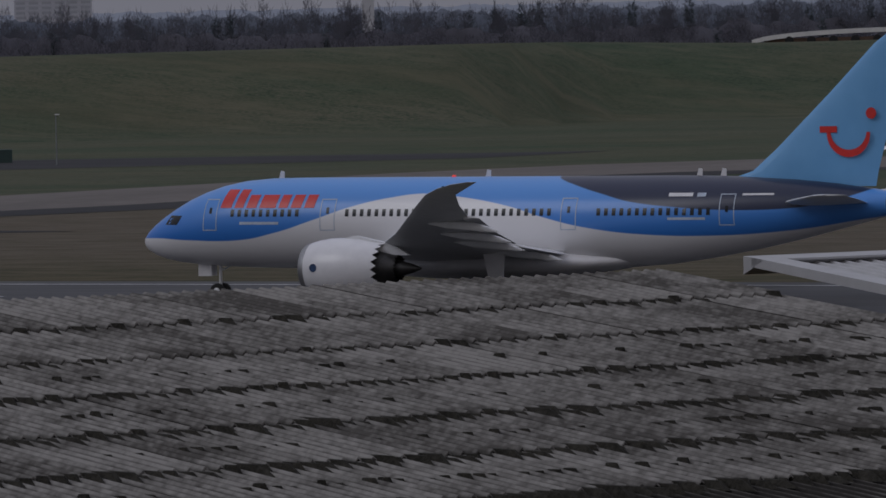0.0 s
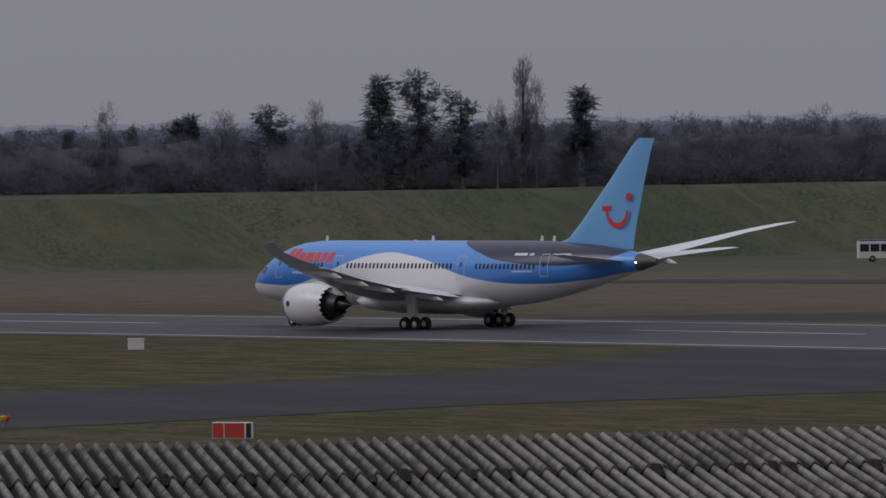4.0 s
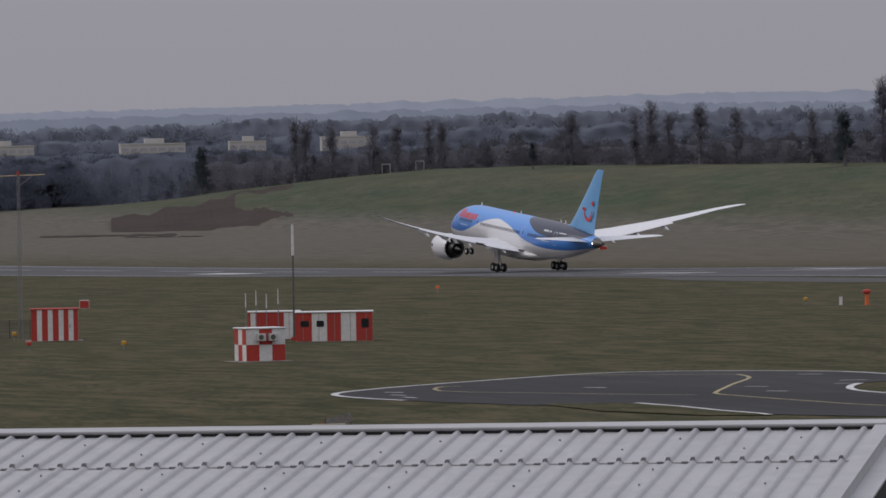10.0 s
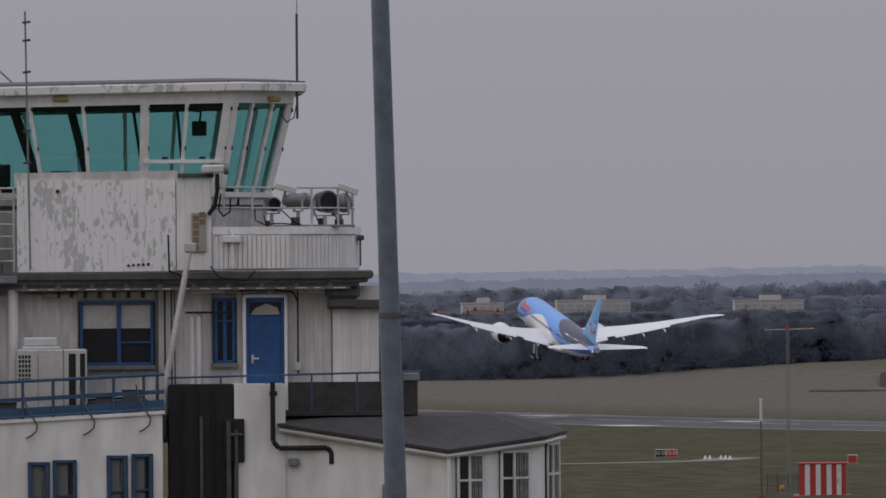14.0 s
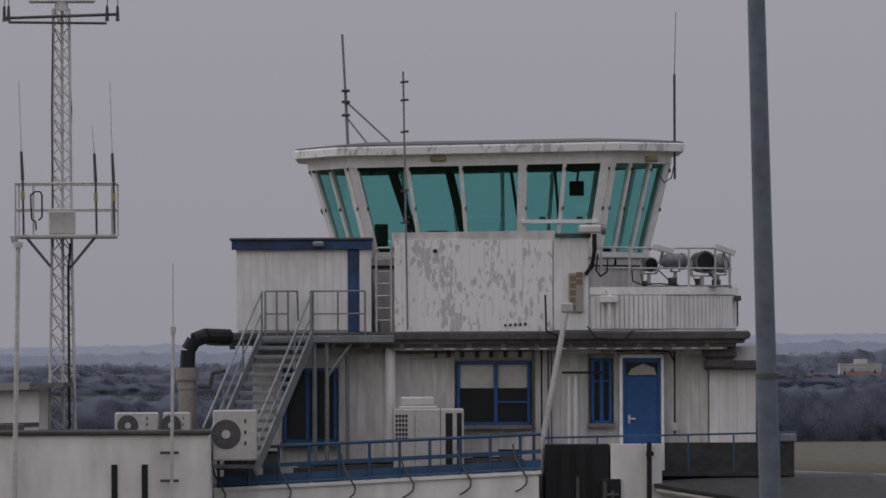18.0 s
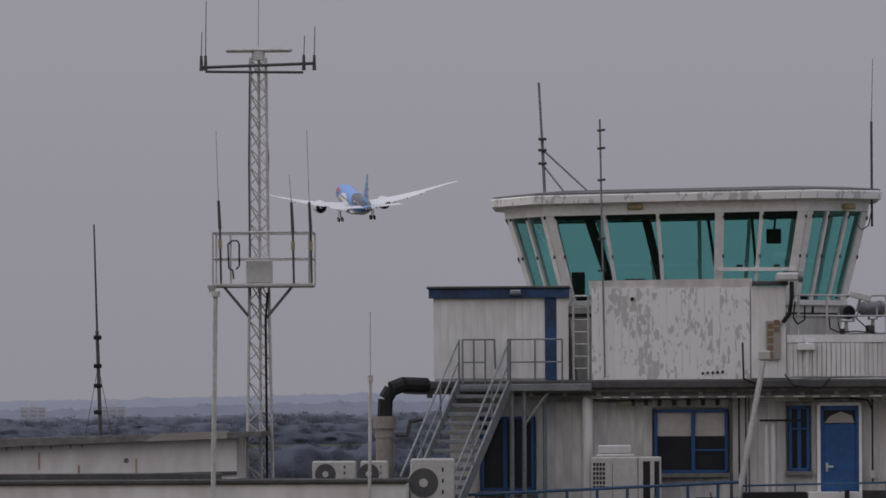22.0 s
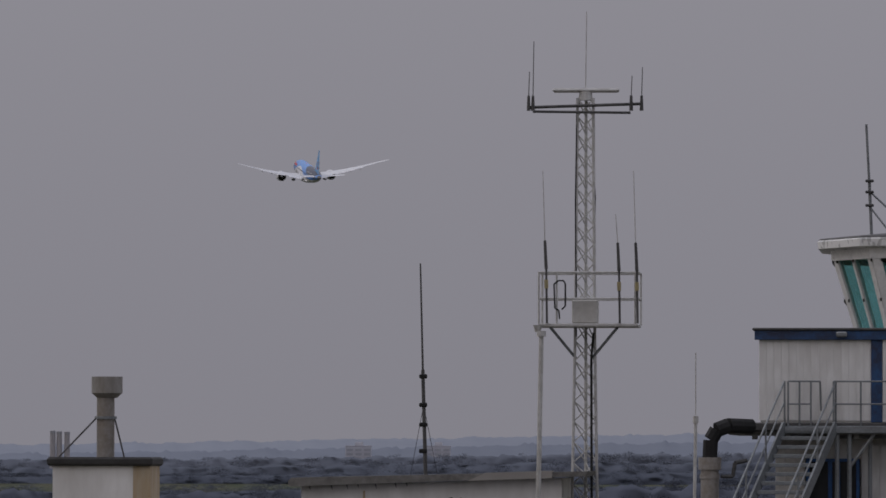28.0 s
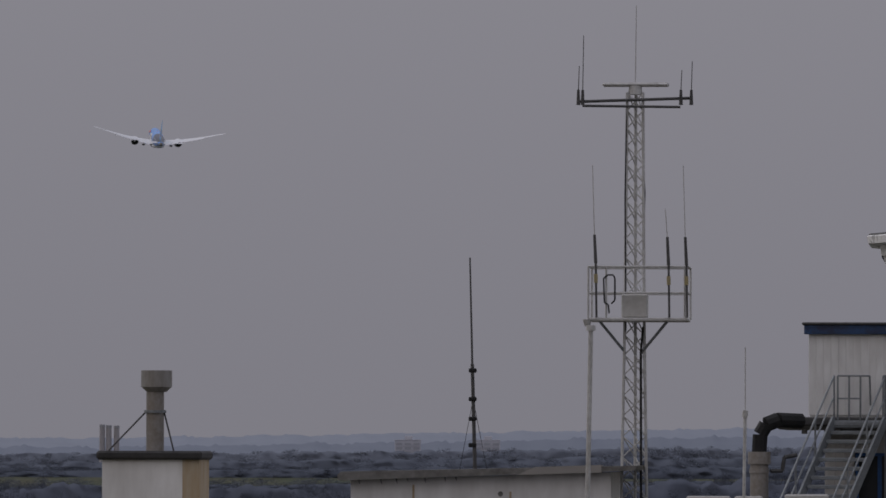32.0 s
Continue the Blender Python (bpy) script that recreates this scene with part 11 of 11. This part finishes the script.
# ---- houses ----
def house(az, d, w, top, walls="house_wall", roof="roof_tile", gable=False, turn=0.0, deep=8.0, label=""):
    d, top, w = behind(az, d, top, w, 2.0)
    p = polar(az, d)
    z0 = height(p.x, p.y) - 0.3
    H = top - z0
    e = H * 0.56 if gable else H * 0.55
    t = thing("house", label or ("pale rendered" if walls == "house_wall" else "brick") + (" gabled" if gable else "") + " house with " + ("brown tiled" if roof == "roof_tile" else "grey slated") + " roof", "house", "houses along the bank", m=facing(az, d, z0, turn))
    if gable:
        wall = part("wall", Mesh().prism([(-w / 2, 0), (w / 2, 0), (w / 2, e), (0, H - 0.15), (-w / 2, e)], 1, 0, deep), M[walls], t)
        for s in (-1, 1):
            r = part("roof_slope", Mesh().add([(s * (w / 2 + 0.4), -0.4, e - 0.35), (0, -0.4, H), (0, deep + 0.4, H), (s * (w / 2 + 0.4), deep + 0.4, e - 0.35), (s * (w / 2 + 0.4), -0.4, e - 0.55), (0, -0.4, H - 0.2)], [(0, 1, 2, 3), (0, 4, 5, 1)]), M[roof], t)
        cx = w * 0.18
    else:
        wall = part("wall", Mesh().box(-w / 2, 0, 0, w / 2, deep, e), M[walls], t)
        part("roof_slope", Mesh().add([(-w / 2 - 0.3, -0.4, e - 0.1), (w / 2 + 0.3, -0.4, e - 0.1), (w / 2 - 0.6, deep / 2, H), (-w / 2 + 0.6, deep / 2, H), (-w / 2 - 0.3, -0.4, e - 0.28), (w / 2 + 0.3, -0.4, e - 0.28)], [(0, 1, 2, 3), (4, 5, 1, 0)]), M[roof], t)
        part("roof_slope", Mesh().add([(-w / 2 - 0.3, deep + 0.4, e), (w / 2 + 0.3, deep + 0.4, e), (w / 2 - 0.6, deep / 2, H), (-w / 2 + 0.6, deep / 2, H)], [(3, 2, 1, 0)]), M[roof], t)
        for s in (-1, 1):
            part("roof_hip", Mesh().add([(s * (w / 2 + 0.3), -0.4, e), (s * (w / 2 + 0.3), deep + 0.4, e), (s * (w / 2 - 0.6), deep / 2, H)], [(0, 1, 2)]), M[roof], t)
        cx = -w * 0.25
    c = part("chimney", Mesh().cbox(cx - 0.4, deep / 2 - 0.4, H - 1.2, cx + 0.4, deep / 2 + 0.4, H + 0.7, 0.03), M["brick"], t)
    for k in (-0.2, 0.2):
        part("chimney_pot", Mesh().tube((cx + k, deep / 2, H + 0.7), (cx + k, deep / 2, H + 1.05), 0.13, 0.1), M["roof_tile"], c)
    n = max(2, int(w / 3.2))
    for k in range(n):
        x = -w / 2 + w * (k + 0.5) / n
        for z in ((e * 0.18, e * 0.42), (e * 0.58, e * 0.86)):
            f = part("window", Mesh().cbox(x - 0.65, -0.07, z[0], x + 0.65, 0.0, z[1], 0.02), M["white_paint"], wall, "white window frame")
            part("pane", Mesh().box(x - 0.52, -0.09, z[0] + 0.1, x + 0.52, -0.07, z[1] - 0.1), M["pane"], f)
    return t


for az, d, w, top, walls, roof, gable in ((62.2, 1462, 5.8, 15.4, "house_wall", "slate", True), (61.6, 1462, 10, 15.9, "house_wall", "roof_tile", False), (61.18, 1462, 8.8, 16.6, "brown_wall", "roof_tile", True), (60.92, 1458, 4.6, 15.4, "house_wall", "roof_tile", True), (62.6, 1465, 8, 15.2, "brick", "slate", False),
                                          (55.95, 1335, 9.5, 16.7, "house_wall", "roof_tile", True), (55.67, 1332, 6, 16.9, "house_wall", "roof_tile", True), (55.34, 1342, 9.5, 17.8, "brick", "roof_tile", False), (56.2, 1345, 8, 16.4, "brick", "slate", False), (55.05, 1345, 8, 16.0, "house_wall", "roof_tile", False),
                                          (38.8, 1422, 17, 14.6, "brick", "roof_tile", False), (38.2, 1418, 6, 14.4, "house_wall", "roof_tile", True), (37.3, 1425, 15, 14.8, "brick", "roof_tile", False), (36.9, 1430, 8, 15.0, "house_wall", "slate", True), (36.2, 1440, 10, 15.4, "brick", "slate", False), (35.4, 1440, 6, 14.6, "house_wall", "roof_tile", True), (39.05, 1422, 4.5, 14.8, "house_wall", "slate", True),
                                          (45.3, 1425, 9, 16.6, "brick", "roof_tile", False), (45.65, 1425, 7, 16.2, "brown_wall", "roof_tile", True), (45.95, 1428, 9, 16.8, "brick", "slate", False), (43.0, 1430, 5, 14, "house_wall", "slate", True), (47.2, 1400, 8, 15, "brick", "roof_tile", False)):
    house(az, d, w, top, walls, roof, gable, rng.uniform(-10, 10))
for k, az in enumerate((73.45, 73.6, 73.75, 73.9, 74.08, 73.3)):
    house(az, 2940 + 6 * k, 10, 13.2 + 0.5 * (k % 3), "house_wall" if k % 2 else "brick", "roof_tile", k % 3 == 0, rng.uniform(-12, 12))
# hedges and brambles before the houses
hedge = []
for az, d, w in ((62.2, 1462, 8), (61.6, 1462, 12), (61.18, 1462, 10), (60.9, 1458, 6), (62.6, 1465, 10), (55.95, 1335, 12), (55.6, 1332, 9), (55.3, 1342, 12), (56.2, 1345, 10), (55.0, 1345, 12), (38.8, 1422, 20), (38.2, 1418, 10), (37.3, 1425, 20), (36.9, 1430, 12), (36.2, 1440, 14), (35.4, 1440, 12), (45.3, 1425, 12), (45.65, 1425, 10), (45.95, 1428, 12), (43.0, 1430, 8), (47.2, 1400, 12)):
    d = behind(az, d, 10, w, 2.0)[0]
    for k in range(int(w * 1.6)):
        q = polar(az + rng.uniform(-0.5, 0.5) * math.degrees(w * 1.3 / d), d - rng.uniform(1.5, 6))
        tall = rng.uniform(0.5, 1.15) * (1.45 if 54 < az < 57 else 1.0 if az > 50 else 1.3)
        hedge.append((q.x, q.y, height(q.x, q.y) - 0.2, tall, rng.uniform(0.6, 1.0), rng.uniform(0, 6.3), int(rng.integers(0, 4))))
bulk("garden_hedges", *scatter(bush_kinds, hedge), M["undergrowth"], "dark garden hedges before the houses", "hedge")


# ---- movement ----
def fly(X, side, z, turn, pitch, bank):
    """The airliner X metres down the runway, nose up by pitch, left wing down by bank."""
    return pose(-X, MID + side, z, -bank, -pitch, 180 + turn)


def taxi(x):
    return pose(x, 600, height(x - 15, 600) + 0.04)


def motions():
    walk(jet, [
        (0.0, fly(226.3, 0.00, -0.71, 0.00, 0.34, 0.75)),
        (0.5, fly(260.8, 0.00, -0.52, 0.00, 0.29, 0.75)),
        (1.0, fly(297.8, 0.00, -0.33, 0.00, 0.24, 0.75)),
        (1.5, fly(333.1, 0.00, -0.19, 0.00, 0.19, 0.75)),
        (2.0, fly(371.3, 0.00, -0.07, 0.00, 0.14, 0.75)),
        (2.5, fly(407.5, 0.00, 0.01, 0.00, 0.09, 0.75)),
        (4.5, fly(557.9, 0.00, 0.02, 0.00, -0.11, 0.75)),
        (5.0, fly(598.4, 0.00, -0.07, 0.00, -0.17, 0.75)),
        (6.0, fly(678.8, 0.00, -0.36, 0.00, -0.28, 0.75)),
        (7.0, fly(761.7, 0.00, -0.82, 0.00, -0.39, 0.75)),
        (8.0, fly(846.5, 0.00, -1.47, 0.00, -0.51, 0.75)),
        (9.0, fly(934.0, 0.34, -2.16, 0.27, 2.23, 0.81)),
        (10.0, fly(1027.8, 2.09, -2.87, 0.26, 4.72, 0.26)),
        (10.5, fly(1074.8, 3.18, -3.15, 0.20, 5.69, 0.26)),
        (11.5, fly(1169.0, 3.45, -2.88, -0.04, 7.89, 0.47)),
        (12.0, fly(1216.2, 2.73, -2.09, -0.26, 9.09, 0.05)),
        (13.0, fly(1310.8, 1.84, 1.20, -0.95, 10.50, -0.98)),
        (14.5, fly(1453.2, 1.39, 9.52, -1.43, 11.25, 0.01)),
        (15.0, fly(1501.0, 0.97, 13.50, -1.58, 11.22, 0.68)),
        (20.0, fly(1999.6, 0.41, 58.72, -0.74, 9.34, -1.05)),
        (20.5, fly(2052.5, 0.72, 63.62, -1.13, 9.18, 0.20)),
        (21.0, fly(2105.5, 0.53, 68.89, -1.49, 9.00, 1.49)),
        (22.0, fly(2212.0, 0.95, 76.64, -1.90, 8.97, 3.81)),
        (23.0, fly(2319.3, 0.36, 84.67, -1.80, 9.22, 5.44)),
        (24.0, fly(2427.6, -2.37, 92.56, -0.86, 9.41, 6.28)),
        (25.0, fly(2536.8, -6.38, 99.99, 0.36, 9.13, 7.03)),
        (26.0, fly(2646.7, -10.01, 107.22, 0.31, 9.39, 7.27)),
        (28.5, fly(2927.0, -24.44, 125.51, 1.02, 8.87, 0.49)),
        (29.5, fly(3041.0, -31.87, 131.84, 0.57, 9.21, -1.10)),
        (30.5, fly(3155.4, -38.65, 138.97, -0.18, 9.48, -2.04)),
        (32.0, fly(3327.7, -48.47, 151.23, -3.15, 9.40, -2.80)),
    ])
    # the small airliner taxis along the far taxiway and stops
    walk(rj, [(0.0, taxi(-523.8)), (6.0, taxi(-456.6)), (10.0, taxi(-426.0)), (13.0, taxi(-415.0)), (32.0, taxi(-415.0))])
    # the crow crosses from the right, beating its wings
    def wheel_past(t):
        far = 46.0
        start, run = polar(60.55, far, EYE + far * math.tan(radians(-0.46))), polar(150.55, 16.2)
        p = start + run * (t - 6.7)
        p.z += (-1.9 * max(-0.6, min(0.6, t - 6.7)))
        return Matrix.Translation(p) @ pose(0, 0, 0, 0, 5, 240.5)
    walk(crow, [(t, wheel_past(t)) for t in (0.0, 3.0, 5.5, 6.0, 6.3, 6.5, 6.6, 6.7, 6.8, 6.9, 7.1, 7.4, 8.0, 12.0, 20.0, 32.0)])
    beat = [(0.0, 8), (5.9, 8), (6.0, 50), (6.1, 5), (6.2, -30), (6.3, 20), (6.4, -20), (6.5, -32), (6.6, 52), (6.7, 24), (6.8, -30), (6.9, 12), (7.0, 50), (7.1, 0), (7.2, -30), (7.4, 10), (32.0, 10)]
    for side, w in zip((1, -1), crow_wings):
        walk(w, [(t, pose(0, side * 0.03, 0.02, side * a)) for t, a in beat])
    # the wings flex upwards as they take the weight
    for k, w in enumerate(wings):
        side = 1 if k < 2 else -1
        hinge = Matrix.Translation((0, side * 2.6, 3.15))
        up = hinge @ pose(0, 0, 0, side * 4.2) @ hinge.inverted()
        walk(w, [(0.0, Matrix()), (8.0, Matrix()), (11.5, up), (32.0, up)])
    # the wheels fold away after the climb has settled
    for k, gear in enumerate(gears):
        side = 1 - 2 * k
        down, long = pose(-0.75, side * 4.9, 3.25), pose(-0.75, side * 4.9, 2.5)
        walk(gear, [(0.0, down), (8.5, down), (12.0, long), (22.0, long), (22.8, pose(-0.75, side * 4.4, 3.1, side * 45)), (23.6, pose(-0.75, side * 3.6, 3.3, side * 84)), (32.0, pose(-0.75, side * 3.6, 3.3, side * 84))])
    down = pose(22.73, 0, 2.25)
    walk(nose_gear, [(0.0, down), (21.4, down), (22.2, pose(22.73, 0, 2.7, 0, 50)), (23.0, pose(22.73, 0, 3.2, 0, 88)), (32.0, pose(22.73, 0, 3.2, 0, 88))])


motions()
